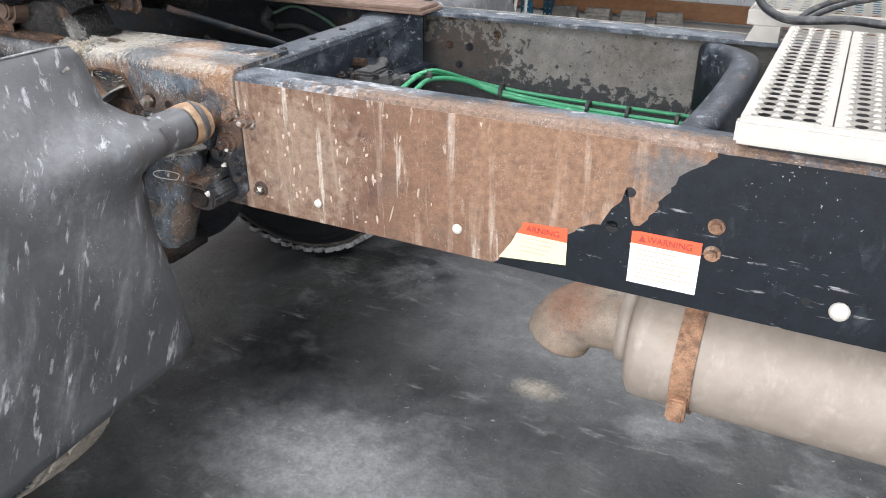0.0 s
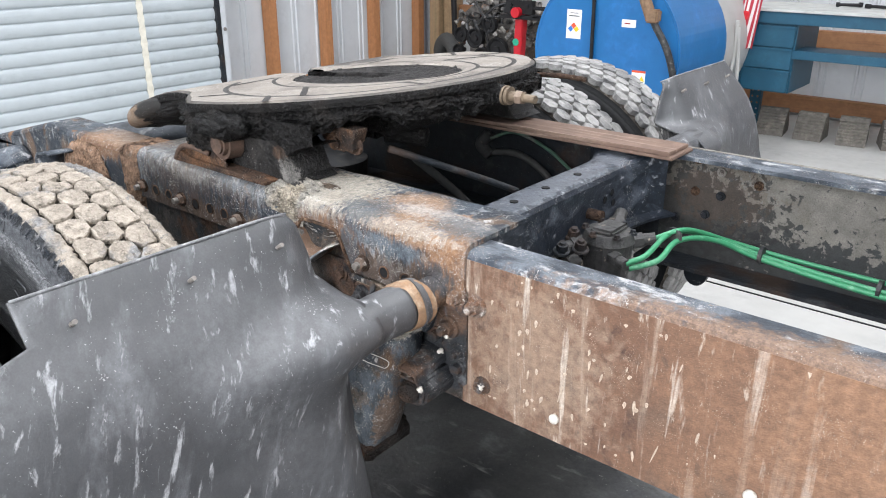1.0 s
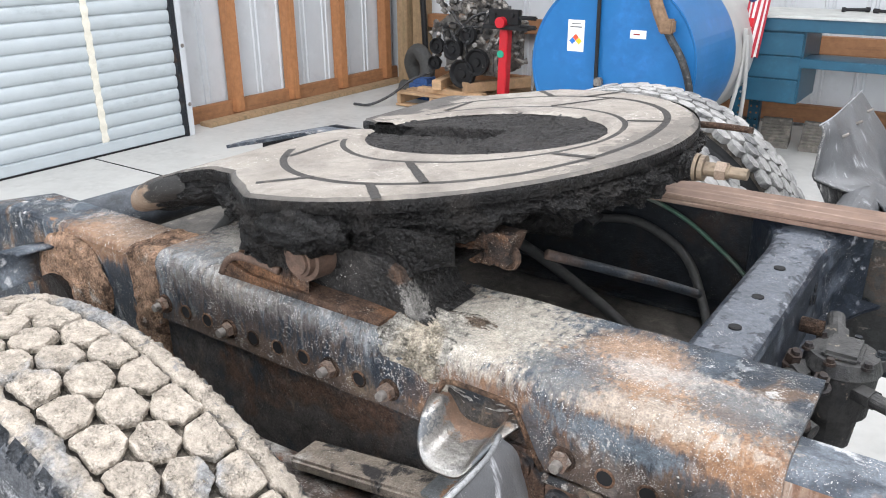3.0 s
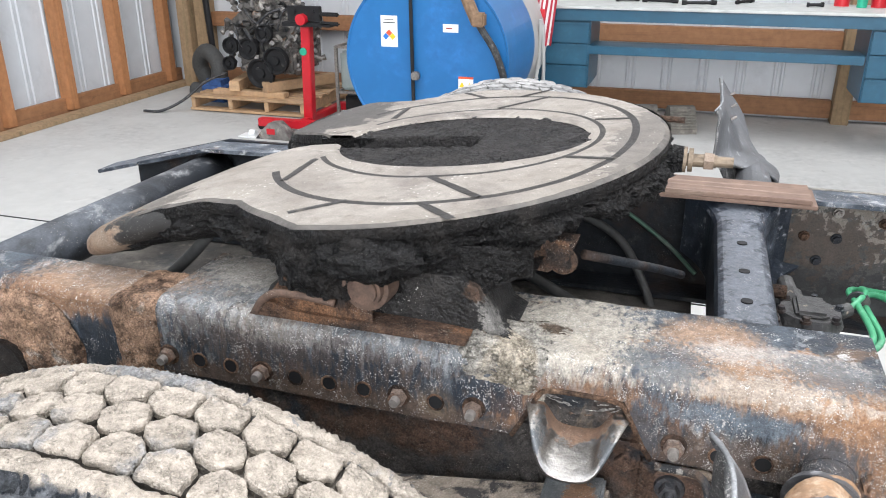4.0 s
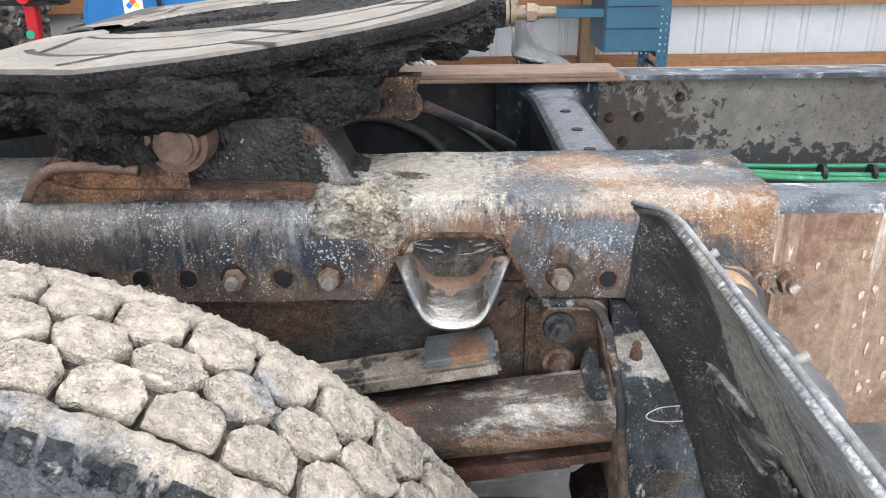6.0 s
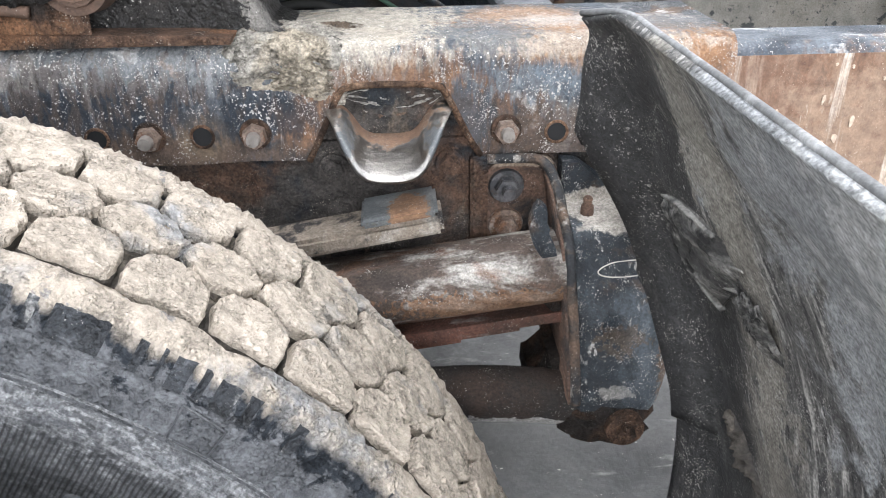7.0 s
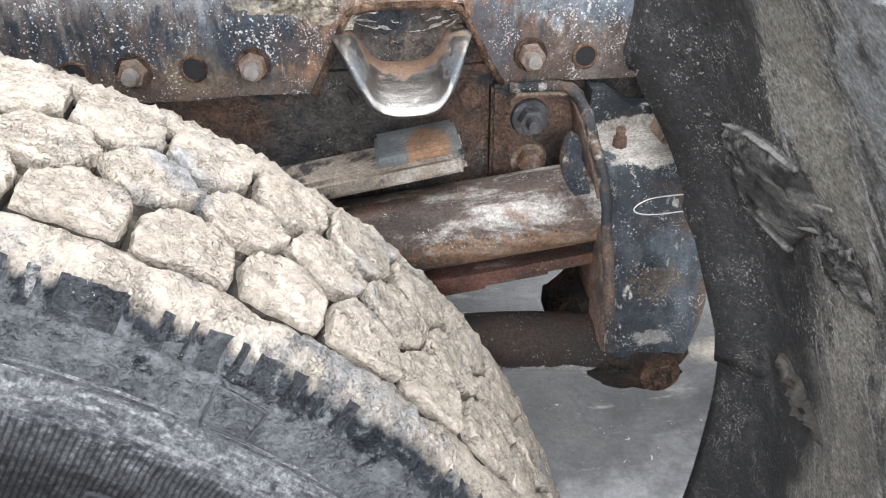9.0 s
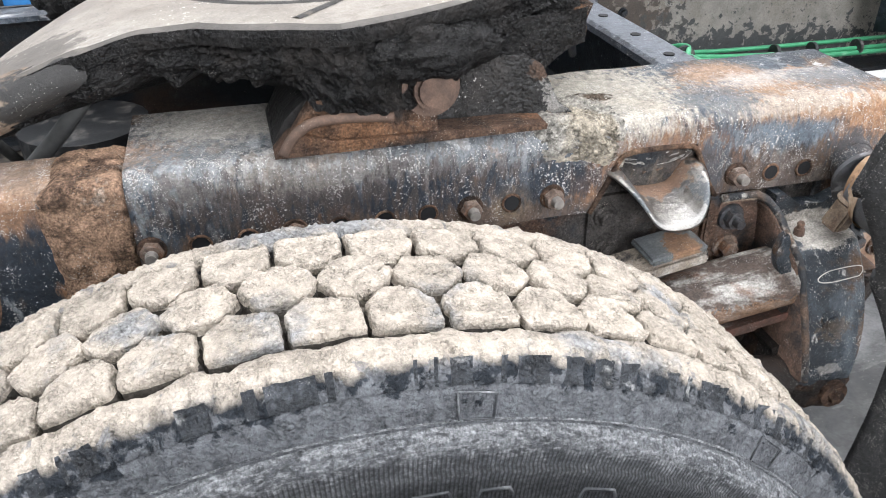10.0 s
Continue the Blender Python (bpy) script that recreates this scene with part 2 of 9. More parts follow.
M = {}
SALT = (0.50, 0.48, 0.45)
ORANGE, BROWN, PALE = (0.22, 0.122, 0.067), (0.110, 0.074, 0.052), (0.47, 0.47, 0.46)
M["cap"] = surf("rusted_blue_steel", (0.012, 0.018, 0.027), 0.5, 0.0, 0.5, 60, [
    ((0.046, 0.060, 0.076), 12, 0.51, 0.58, 0.6, (1.2, 1, 0.55)),
    ((0.17, 0.18, 0.19), 19, 0.57, 0.615, 0.75, (1.3, 1, 0.4)),
    (BROWN, 9, 0.55, 0.60, 0.85, (1.2, 1.5, 0.6)),
    (ORANGE, 13, 0.60, 0.645, 0.85, (1.2, 1.5, 0.7)),
    ((0.42, 0.41, 0.395), 12, 0.635, 0.67, 0.85, (1.1, 1, 0.55)),
    ((0.38, 0.375, 0.365), 36, 0.635, 0.685, 0.85, (1.5, 1, 0.20))], 0.9, 110, zones=[
    (BROWN, (-0.05, -0.4375, 0.958), (0.26, 0.06, 0.024), 0.85, 0.7, 0.8),
    ((0.30, 0.305, 0.30), (-0.225, -0.405, 1.055), (0.085, 0.07, 0.05), 0.8, 3.0, 0.40),
    ((0.17, 0.125, 0.085), (0.0985, -0.4375, 0.974), (0.023, 0.03, 0.023), 0.85, 0.5, 0.8),
    ((0.38, 0.35, 0.31), (-0.19, -0.31, 1.06), (0.10, 0.06, 0.03), 0.9, 0.9, 0.85),
    ((0.36, 0.34, 0.31), (-0.12, -0.43, 1.045), (0.07, 0.03, 0.03), 0.9, 1.8, 0.6),
    ((0.23, 0.238, 0.242), (0.03, -0.432, 1.040), (0.14, 0.03, 0.018), 0.8, 3.4, 0.40),
    (ORANGE, (0.275, -0.4375, 0.992), (0.098, 0.04, 0.052), 0.85, 0.9, 0.8),
    ((0.012, 0.019, 0.030), (0.145, -0.4375, 0.994), (0.075, 0.03, 0.026), 0.5, 1.6, 0.7),
    ((0.013, 0.020, 0.031), (0.01, -0.4375, 1.0), (0.060, 0.03, 0.026), 0.5, 1.6, 0.7),
    ((0.23, 0.238, 0.242), (0.12, -0.43, 1.040), (0.16, 0.03, 0.020), 0.8, 3.0, 0.35),
    ((0.012, 0.019, 0.030), (-0.14, -0.4375, 0.998), (0.12, 0.03, 0.022), 0.5, 1.5, 0.75),
    (BROWN, (-0.13, -0.436, 1.02), (0.20, 0.03, 0.030), 0.85, 3.4, 0.40),
    ((0.12, 0.145, 0.17), (0.43, -0.4375, 1.018), (0.085, 0.03, 0.020), 0.6, 1.6, 0.75),
    ((0.38, 0.345, 0.29), (0.245, -0.36, 1.06), (0.10, 0.11, 0.03), 0.9, 1.4, 0.85),
    ((0.29, 0.19, 0.125), (0.41, -0.34, 1.06), (0.06, 0.06, 0.03), 0.85, 0.7, 0.85),
    ((0.37, 0.34, 0.31), (0.48, -0.36, 1.06), (0.10, 0.03, 0.03), 0.85, 0.9, 0.7),
    ((0.27, 0.165, 0.10), (0.49, -0.42, 1.05), (0.10, 0.05, 0.022), 0.85, 0.9, 0.85),
    (ORANGE, (0.56, -0.4375, 1.0), (0.045, 0.05, 0.06), 0.85, 0.8, 0.8),
    (BROWN, (0.45, -0.4375, 0.965), (0.10, 0.05, 0.03), 0.85, 0.8, 0.7),
    ((0.030, 0.040, 0.050), (0.535, -0.4375, 0.985), (0.036, 0.05, 0.026), 0.55, 1.2, 0.85),
    ((0.040, 0.050, 0.062), (0.345, -0.4375, 0.985), (0.020, 0.05, 0.035), 0.55, 1.2, 0.8),
    ((0.33, 0.29, 0.245), (0.44, -0.425, 1.05), (0.12, 0.025, 0.012), 0.85, 2.0, 0.7),
    ((0.06, 0.072, 0.085), (0.36, -0.40, 1.056), (0.05, 0.05, 0.02), 0.6, 1.6, 0.7),
    ((0.08, 0.09, 0.10), (0.54, -0.38, 1.058), (0.05, 0.035, 0.02), 0.6, 1.8, 0.7),
    (ORANGE, (-0.46, -0.43, 1.035), (0.10, 0.04, 0.03), 0.85, 0.9, 0.8),
    ((0.29, 0.20, 0.14), (-0.40, -0.38, 1.05), (0.14, 0.05, 0.02), 0.85, 0.9, 0.7)],
    specks=[((0.52, 0.51, 0.48), 75, 0.22), (SALT, 170, 0.44), (SALT, 330, 0.50)], soft=0.25, drip=(1.5, 1, 0.45), fine=0.26, bump2=0.9)
M["rail_brown"] = surf("brown_primed_rail", (0.112, 0.057, 0.034), 0.66, 0.0, 0.2, 50, [
    ((0.165, 0.092, 0.055), 5, 0.45, 0.75, 0.7, (1, 1, 0.6)),
    ((0.070, 0.038, 0.026), 34, 0.55, 0.66, 0.8, (1, 1, 0.7)),
    ((0.105, 0.067, 0.046), 11, 0.54, 0.70, 0.7, I3),
    ((0.36, 0.29, 0.23), 16, 0.56, 0.70, 0.8, (1.6, 1, 0.13)),
    ((0.075, 0.048, 0.036), 60, 0.62, 0.70, 0.85, (1, 1, 0.5)),
    ((0.50, 0.45, 0.39), 26, 0.595, 0.665, 0.85, (1.5, 1, 0.16)),
    ((0.48, 0.42, 0.35), 55, 0.63, 0.70, 0.85, (1.3, 1, 0.30))], 0.7, 180, zones=[
    ((0.30, 0.22, 0.16), (0.72, -0.43, 0.90), (0.11, 0.05, 0.12), 0.8, 1.6, 0.5),
    ((0.215, 0.118, 0.068), (1.26, -0.43, 0.96), (0.30, 0.1, 0.20), 0.6, 0.5, 0.8),
    ((0.085, 0.090, 0.092), (1.385, -0.43, 0.985), (0.055, 0.1, 0.045), 0.6, 1.2, 0.8)], specks=[((0.42, 0.35, 0.28), 240, 0.28)], soft=0.4, fine=0.14, bump2=0.4)
M["flange"] = surf("dirty_blue_steel", (0.022, 0.030, 0.042), 0.5, 0.0, 0.4, 70, [
    ((0.11, 0.125, 0.145), 13, 0.46, 0.57, 0.7, (0.8, 1.5, 1)),
    ((0.34, 0.345, 0.35), 22, 0.565, 0.63, 0.85, (0.8, 1.5, 1)),
    ((0.30, 0.26, 0.21), 26, 0.64, 0.70, 0.9, I3),
    (BROWN, 9, 0.60, 0.70, 0.85, I3)], 0.5, 110, zones=[
    ((0.20, 0.125, 0.082), (1.20, -0.425, 1.035), (0.40, 0.030, 0.04), 0.8, 1.0, 0.8)], specks=[(SALT, 250, 0.38), (SALT, 120, 0.24)], soft=0.3, fine=0.25, bump2=0.5)
M["dark_steel"] = surf("dirty_black_steel", (0.012, 0.015, 0.019), 0.55, 0.0, 0.5, 50, [
    (RUST_DARK, 8, 0.5, 0.66, 0.85, I3),
    ((0.06, 0.06, 0.06), 20, 0.58, 0.72, 0.8, I3)], 0.6, 110, specks=[((0.30, 0.28, 0.25), 260, 0.22)], fine=0.3, spec=0.35)
M["web_low"] = surf("brown_grimed_web", (0.058, 0.052, 0.048), 0.7, 0.0, 0.5, 40, [
    ((0.10, 0.060, 0.042), 8, 0.50, 0.60, 0.85, I3),
    ((0.022, 0.027, 0.033), 13, 0.53, 0.62, 0.6, I3),
    ((0.16, 0.13, 0.10), 30, 0.60, 0.70, 0.9, (1.3, 1, 0.4))], 0.9, 90, specks=[((0.30, 0.27, 0.23), 300, 0.34)], fine=0.4, bump2=1.0, spec=0.3, crumb=0.35, crumb_scale=260)
M["joint"] = surf("greasy_rusty_joint", (0.016, 0.018, 0.021), 0.42, 0.0, 0.5, 60, [
    ((0.085, 0.048, 0.030), 16, 0.50, 0.60, 0.8, I3),
    ((0.13, 0.135, 0.14), 26, 0.57, 0.68, 0.6, (1, 1, 0.6)),
    ((0.34, 0.31, 0.27), 46, 0.62, 0.69, 0.9, I3)], 0.9, 110, specks=[(SALT, 200, 0.34)], fine=0.35, bump2=0.9)
M["web_far"] = surf("stained_grey_web", (0.20, 0.187, 0.165), 0.7, 0.0, 0.25, 30, [
    ((0.16, 0.143, 0.12), 6, 0.48, 0.65, 0.8, I3),
    ((0.030, 0.033, 0.034), 26, 0.635, 0.70, 0.6, I3),
    ((0.036, 0.038, 0.039), 70, 0.61, 0.68, 0.6, I3)], 0.4, 140, zones=[
    ((0.022, 0.026, 0.029), (0.85, 0.43, 0.80), (0.55, 0.06, 0.065), 0.6, 2.2, 0.9),
    ((0.030, 0.030, 0.030), (0.62, 0.43, 0.88), (0.17, 0.06, 0.10), 0.7, 1.8, 0.85),
    ((0.105, 0.062, 0.036), (0.66, 0.43, 0.93), (0.10, 0.06, 0.07), 0.8, 2.2, 0.3)], specks=[((0.03, 0.03, 0.03), 130, 0.3)], fine=0.2)
M["black_paint"] = surf("chipped_black_paint", (0.006, 0.0085, 0.012), 0.46, 0.0, 0.35, 30, [
    ((0.035, 0.040, 0.047), 26, 0.60, 0.78, 0.6, (1, 1, 0.5)),
    ((0.26, 0.25, 0.24), 75, 0.68, 0.74, 0.8, (1.6, 1, 0.35)),
    ((0.20, 0.20, 0.20), 30, 0.64, 0.70, 0.8, (0.5, 1, 3.0))], 0.2, 150, spec=0.2, specks=[((0.40, 0.39, 0.37), 60, 0.16)], fine=0.2)
M["xmember"] = surf("scuffed_blue_crossmember", (0.016, 0.021, 0.030), 0.42, 0.0, 0.4, 60, [
    ((0.10, 0.115, 0.14), 24, 0.52, 0.72, 0.55, (1, 0.5, 1)),
    ((0.30, 0.31, 0.33), 55, 0.60, 0.70, 0.7, (1, 0.6, 1)),
    (RUST, 14, 0.66, 0.72, 0.85, I3)], 0.4, 130, specks=[(SALT, 200, 0.32)], fine=0.25, zones=[
    # paler top face, light from above put into the colour
    ((0.17, 0.185, 0.21), (0.462, 0.0, 1.02), (0.045, 0.40, 0.012), 0.5, 1.2, 0.55)])
M["rust"] = surf("heavy_rust", (0.135, 0.080, 0.052), 0.88, 0.0, 0.45, 70, [
    (RUST_DARK, 16, 0.47, 0.58, 0.92, I3),
    ((0.21, 0.135, 0.088), 9, 0.54, 0.68, 0.9, I3),
    ((0.30, 0.24, 0.19), 28, 0.60, 0.70, 0.9, I3)], 1.0, 90, specks=[((0.42, 0.38, 0.33), 330, 0.36)], fine=0.4, bump2=1.0, spec=0.22, crumb=0.4, crumb_scale=330)
M["rust_red"] = surf("red_rust_spring", (0.105, 0.046, 0.032), 0.85, 0.0, 0.4, 60, [
    ((0.28, 0.26, 0.24), 22, 0.58, 0.7, 0.8, (0.5, 1, 1)),
    (RUST_DARK, 9, 0.5, 0.64, 0.9, I3)], 0.9, 100, specks=[((0.40, 0.38, 0.35), 320, 0.36)], fine=0.35, bump2=0.9)
M["leaf"] = surf("scaled_spring_leaf", (0.085, 0.062, 0.050), 0.75, 0.0, 0.45, 60, [
    ((0.42, 0.40, 0.37), 26, 0.495, 0.59, 0.8, (0.45, 1, 1.2)),
    ((0.17, 0.085, 0.05), 14, 0.54, 0.64, 0.9, (0.6, 1, 1)),
    ((0.045, 0.035, 0.03), 24, 0.52, 0.64, 0.9, (0.6, 1, 1))], 0.9, 100, zones=[
    (ORANGE, (0.37, -0.535, 0.840), (0.10, 0.03, 0.014), 0.85, 1.4, 0.75)], specks=[((0.5, 0.48, 0.45), 280, 0.38)], fine=0.35, bump2=0.9)
M["arm"] = surf("mud_dusted_arm", (0.21, 0.175, 0.14), 0.85, 0.0, 0.3, 60, [
    ((0.030, 0.027, 0.026), 24, 0.53, 0.60, 0.9, I3),
    ((0.40, 0.37, 0.33), 20, 0.55, 0.68, 0.9, I3)], 0.8, 110, specks=[(SALT, 260, 0.34)], fine=0.3, bump2=0.8)
M["pad"] = surf("worn_blue_pad", (0.085, 0.092, 0.095), 0.5, 0.0, 0.3, 60, [
    ((0.17, 0.175, 0.175), 22, 0.5, 0.66, 0.7, I3)], 0.4, 110, zones=[
    (ORANGE, (0.285, -0.50, 0.92), (0.018, 0.035, 0.03), 0.85, 0.6, 0.9),
    ((0.09, 0.085, 0.06), (0.252, -0.53, 0.91), (0.02, 0.02, 0.02), 0.8, 0.7, 0.7)], specks=[(SALT, 260, 0.3)], fine=0.25)
M["rod"] = surf("grimed_rod", (0.014, 0.012, 0.011), 0.75, 0.0, 0.4, 60, [
    ((0.030, 0.019, 0.014), 12, 0.5, 0.62, 0.9, I3)], 0.8, 90, zones=[
    ((0.34, 0.33, 0.32), (0.365, -0.560, 0.716), (0.085, 0.03, 0.012), 0.85, 1.2, 0.9)], specks=[(SALT, 300, 0.32)], fine=0.4, bump2=0.9)
M["boss"] = surf("greasy_black_rust", (0.016, 0.012, 0.010), 0.65, 0.0, 0.5, 60, [
    ((0.060, 0.036, 0.024), 16, 0.52, 0.62, 0.9, I3)], 1.0, 70, specks=[(SALT, 300, 0.25)], fine=0.4, bump2=1.0, spec=0.3, crumb=0.4, crumb_scale=200)
M["flange_rust"] = surf("dark_rusted_flange", (0.115, 0.070, 0.050), 0.85, 0.0, 0.4, 60, [
    ((0.022, 0.020, 0.020), 16, 0.5, 0.62, 0.8, I3),
    ((0.17, 0.105, 0.065), 16, 0.60, 0.70, 0.9, I3)], 0.9, 100, zones=[
    ((0.30, 0.24, 0.18), (0.40, -0.44, 0.944), (0.06, 0.03, 0.008), 0.9, 0.7, 0.8)], specks=[(SALT, 330, 0.30)], fine=0.4, bump2=0.9)
M["bolt"] = surf("rusty_bolt", (0.17, 0.125, 0.10), 0.6, 0.3, 0.4, 120, [
    (RUST, 60, 0.5, 0.62, 0.85, I3),
    ((0.34, 0.31, 0.28), 70, 0.55, 0.68, 0.6, I3)], 0.7, 260, specks=[(SALT, 500, 0.3)], fine=0.35)
M["bolt_grey"] = surf("dull_zinc_bolt", (0.24, 0.22, 0.20), 0.5, 0.4, 0.3, 120, [(RUST_DARK, 70, 0.55, 0.68, 0.8, I3)], 0.3, 300)
M["hanger_bolt"] = surf("bright_worn_bolt", (0.10, 0.10, 0.105), 0.35, 0.7, 0.4, 150, [((0.02, 0.022, 0.026), 60, 0.48, 0.58, 0.6, I3), (RUST_DARK, 90, 0.55, 0.66, 0.8, I3)], 0.5, 260)
M["bolt_white"] = surf("white_caked_bolt", (0.52, 0.49, 0.44), 0.7, 0.0, 0.15, 120, (), 0.3, 200)
M["lime"] = surf("thin_lime_splash", (0.40, 0.32, 0.25), 0.85, 0.0, 0.3, 200, (), 0.3, 200)
M["hanger"] = surf("worn_blue_hanger", (0.012, 0.017, 0.023), 0.44, 0.0, 0.4, 40, [
    ((0.070, 0.085, 0.100), 14, 0.50, 0.66, 0.5, (1, 1, 0.7)),
    ((0.09, 0.055, 0.033), 15, 0.57, 0.66, 0.85, I3),
    ((0.36, 0.35, 0.33), 75, 0.625, 0.68, 0.85, (1, 1, 0.6))], 0.7, 110, zones=[
    ((0.40, 0.37, 0.33), (0.478, -0.47, 0.906), (0.05, 0.06, 0.012), 0.85, 0.7, 0.85),
    ((0.42, 0.40, 0.37), (0.470, -0.575, 0.757), (0.018, 0.03, 0.007), 0.85, 1.2, 0.35),
    (BROWN, (0.525, -0.55, 0.775), (0.014, 0.05, 0.05), 0.85, 1.2, 0.8),
    ((0.10, 0.07, 0.045), (0.474, -0.57, 0.808), (0.026, 0.03, 0.016), 0.85, 1.4, 0.5)], specks=[(SALT, 240, 0.46), (SALT, 520, 0.46)], fine=0.38, bump2=0.7, spec=0.4)
M["hanger_edge"] = surf("rust_edged_rib", (0.020, 0.022, 0.025), 0.7, 0.0, 0.4, 60, [
    (BROWN, 16, 0.50, 0.60, 0.85, I3),
    ((0.34, 0.32, 0.29), 44, 0.59, 0.68, 0.85, I3)], 0.8, 110, specks=[(SALT, 300, 0.40)], fine=0.35, bump2=0.8)
M["plate_top"] = surf("worn_fifth_wheel_steel", (0.235, 0.208, 0.178), 0.55, 0.1, 0.14, 25, [
    ((0.33, 0.30, 0.265), 6, 0.42, 0.72, 0.5, I3, 0.1),
    ((0.13, 0.112, 0.098), 7, 0.50, 0.70, 0.6, I3),
    ((0.19, 0.165, 0.14), 32, 0.54, 0.70, 0.6, I3)], 0.3, 160, zones=[
    ((0.085, 0.075, 0.064), (-0.395, -0.300, 1.13), (0.075, 0.060, 0.1), 0.6, 0.9, 0.8),
    ((0.17, 0.125, 0.090), (-0.460, -0.310, 1.10), (0.050, 0.060, 0.1), 0.7, 0.6, 0.9),
    ((0.050, 0.045, 0.041), (-0.36, 0.21, 1.14), (0.15, 0.20, 0.1), 0.6, 0.6, 0.95),
    ((0.11, 0.098, 0.086), (0.30, -0.10, 1.196), (0.05, 0.30, 0.1), 0.6, 1.2, 0.7)], specks=[((0.58, 0.55, 0.50), 70, 0.30), ((0.05, 0.045, 0.04), 100, 0.22)], fine=0.16, bump2=0.3)
M["plate_dirty"] = surf("greasy_smeared_steel", (0.085, 0.075, 0.066), 0.6, 0.0, 0.3, 40, [((0.05, 0.045, 0.04), 12, 0.5, 0.68, 0.6, I3), ((0.24, 0.21, 0.175), 9, 0.54, 0.72, 0.7, I3)], 0.5, 110)
M["grease"] = surf("caked_grease", (0.0065, 0.006, 0.006), 0.42, 0.0, 0.5, 40, [
    ((0.022, 0.019, 0.017), 14, 0.52, 0.70, 0.75, I3)], 1.0, 55, specks=[((0.30, 0.28, 0.26), 330, 0.27)], fine=0.4, bump2=1.0, bump2_scale=260, spec=0.22, crumb=0.4, crumb_scale=150)
M["grease_top"] = surf("dry_grease", (0.016, 0.014, 0.0135), 0.5, 0.0, 0.4, 30, [
    ((0.042, 0.038, 0.035), 12, 0.5, 0.70, 0.7, I3)], 1.0, 45, specks=[((0.30, 0.28, 0.26), 260, 0.25)], fine=0.35, bump2=1.0, bump2_scale=220, spec=0.3, crumb=0.4, crumb_scale=120)
M["groove"] = surf("grease_groove", (0.018, 0.0155, 0.0135), 0.6, 0.0, 0.35, 60, [
    ((0.10, 0.085, 0.07), 22, 0.60, 0.75, 0.6, I3)], 0.5, 120, fine=0.25)
MUD = dict(base=(0.398, 0.350, 0.295), rough=0.95, vary=0.14, grain=70, layers=[
    ((0.270, 0.268, 0.266), 11, 0.55, 0.64, 0.85, I3),
    ((0.430, 0.380, 0.322), 22, 0.50, 0.68, 0.95, I3),
    ((0.362, 0.314, 0.260), 40, 0.56, 0.72, 0.95, I3),
    ((0.26, 0.222, 0.180), 95, 0.65, 0.70, 0.95, I3)], bump=0.6, bump_scale=130, spec=0.12, specks=[((0.20, 0.168, 0.132), 150, 0.18), ((0.50, 0.44, 0.36), 200, 0.30)], fine=0.14, fine_scale=430, bump2=1.0, bump2_scale=300, crumb=0.22, crumb_scale=290)
M["mud"] = surf("dried_tan_mud", island=0.07, **MUD)
M["shoulder"] = surf("mud_over_shoulder_rubber", polar=(-0.139, 0.57075), zones=[
    ((0.026, 0.030, 0.036), (0.0, 0.0, 0.4615), (90.0, 90.0, 0.0475), 0.6, 0.16, 1.0),
    ((0.165, 0.170, 0.180), (0.0, 0.0, 0.4575), (90.0, 90.0, 0.044), 0.8, 1.3, 0.7)], **{**MUD, "specks": ()})
M["cap_mud"] = surf("dried_wrinkled_mud", (0.30, 0.282, 0.250), 0.95, 0.0, 0.25, 60, [
    ((0.42, 0.385, 0.33), 14, 0.50, 0.64, 0.95, I3),
    ((0.13, 0.10, 0.076), 26, 0.54, 0.60, 0.95, (0.5, 1, 2.0)),
    ((0.36, 0.315, 0.25), 8, 0.56, 0.64, 0.9, I3)], 1.0, 60, spec=0.15, specks=[((0.07, 0.06, 0.05), 150, 0.25), (SALT, 260, 0.3)], fine=0.3, bump2=1.0, bump2_scale=240, crumb=0.5, crumb_scale=130)
M["tread_far"] = surf("dusty_tread", (0.30, 0.295, 0.285), 0.95, 0.0, 0.25, 60, [((0.10, 0.10, 0.102), 12, 0.48, 0.66, 0.8, I3)], 0.7, 80, 0.14)
# dust in the tread grooves, darkened for the shade between the lugs
M["tyre_base"] = surf("shaded_groove_dust", (0.075, 0.066, 0.056), 0.9, 0.0, 0.4, 60, [((0.22, 0.19, 0.155), 26, 0.50, 0.64, 0.95, I3)], 0.9, 90, fine=0.3)
M["rubber"] = surf("scuffed_shoulder_rubber", (0.022, 0.025, 0.030), 0.6, 0.0, 0.4, 60, [
    ((0.10, 0.107, 0.118), 30, 0.50, 0.62, 0.8, I3),
    ((0.28, 0.28, 0.275), 45, 0.60, 0.68, 0.85, I3)], 0.9, 120, specks=[((0.36, 0.35, 0.33), 300, 0.3)], fine=0.35, bump2=0.8, crumb=0.3, crumb_scale=200)
# far tyres' sidewall made blacker to stand for the shade under the truck
M["sidewall_shaded"] = surf("shaded_black_rubber", (0.010, 0.0105, 0.0115), 0.6, 0.0, 0.3, 100, [((0.03, 0.03, 0.03), 20, 0.58, 0.72, 0.8, I3)], 0.4, 140, spec=0.25)
M["sidewall_line"] = surf("rubbed_moulded_line", (0.050, 0.053, 0.058), 0.6, 0.0, 0.35, 120, [((0.20, 0.205, 0.21), 40, 0.52, 0.66, 0.85, I3)], 0.4, 200)
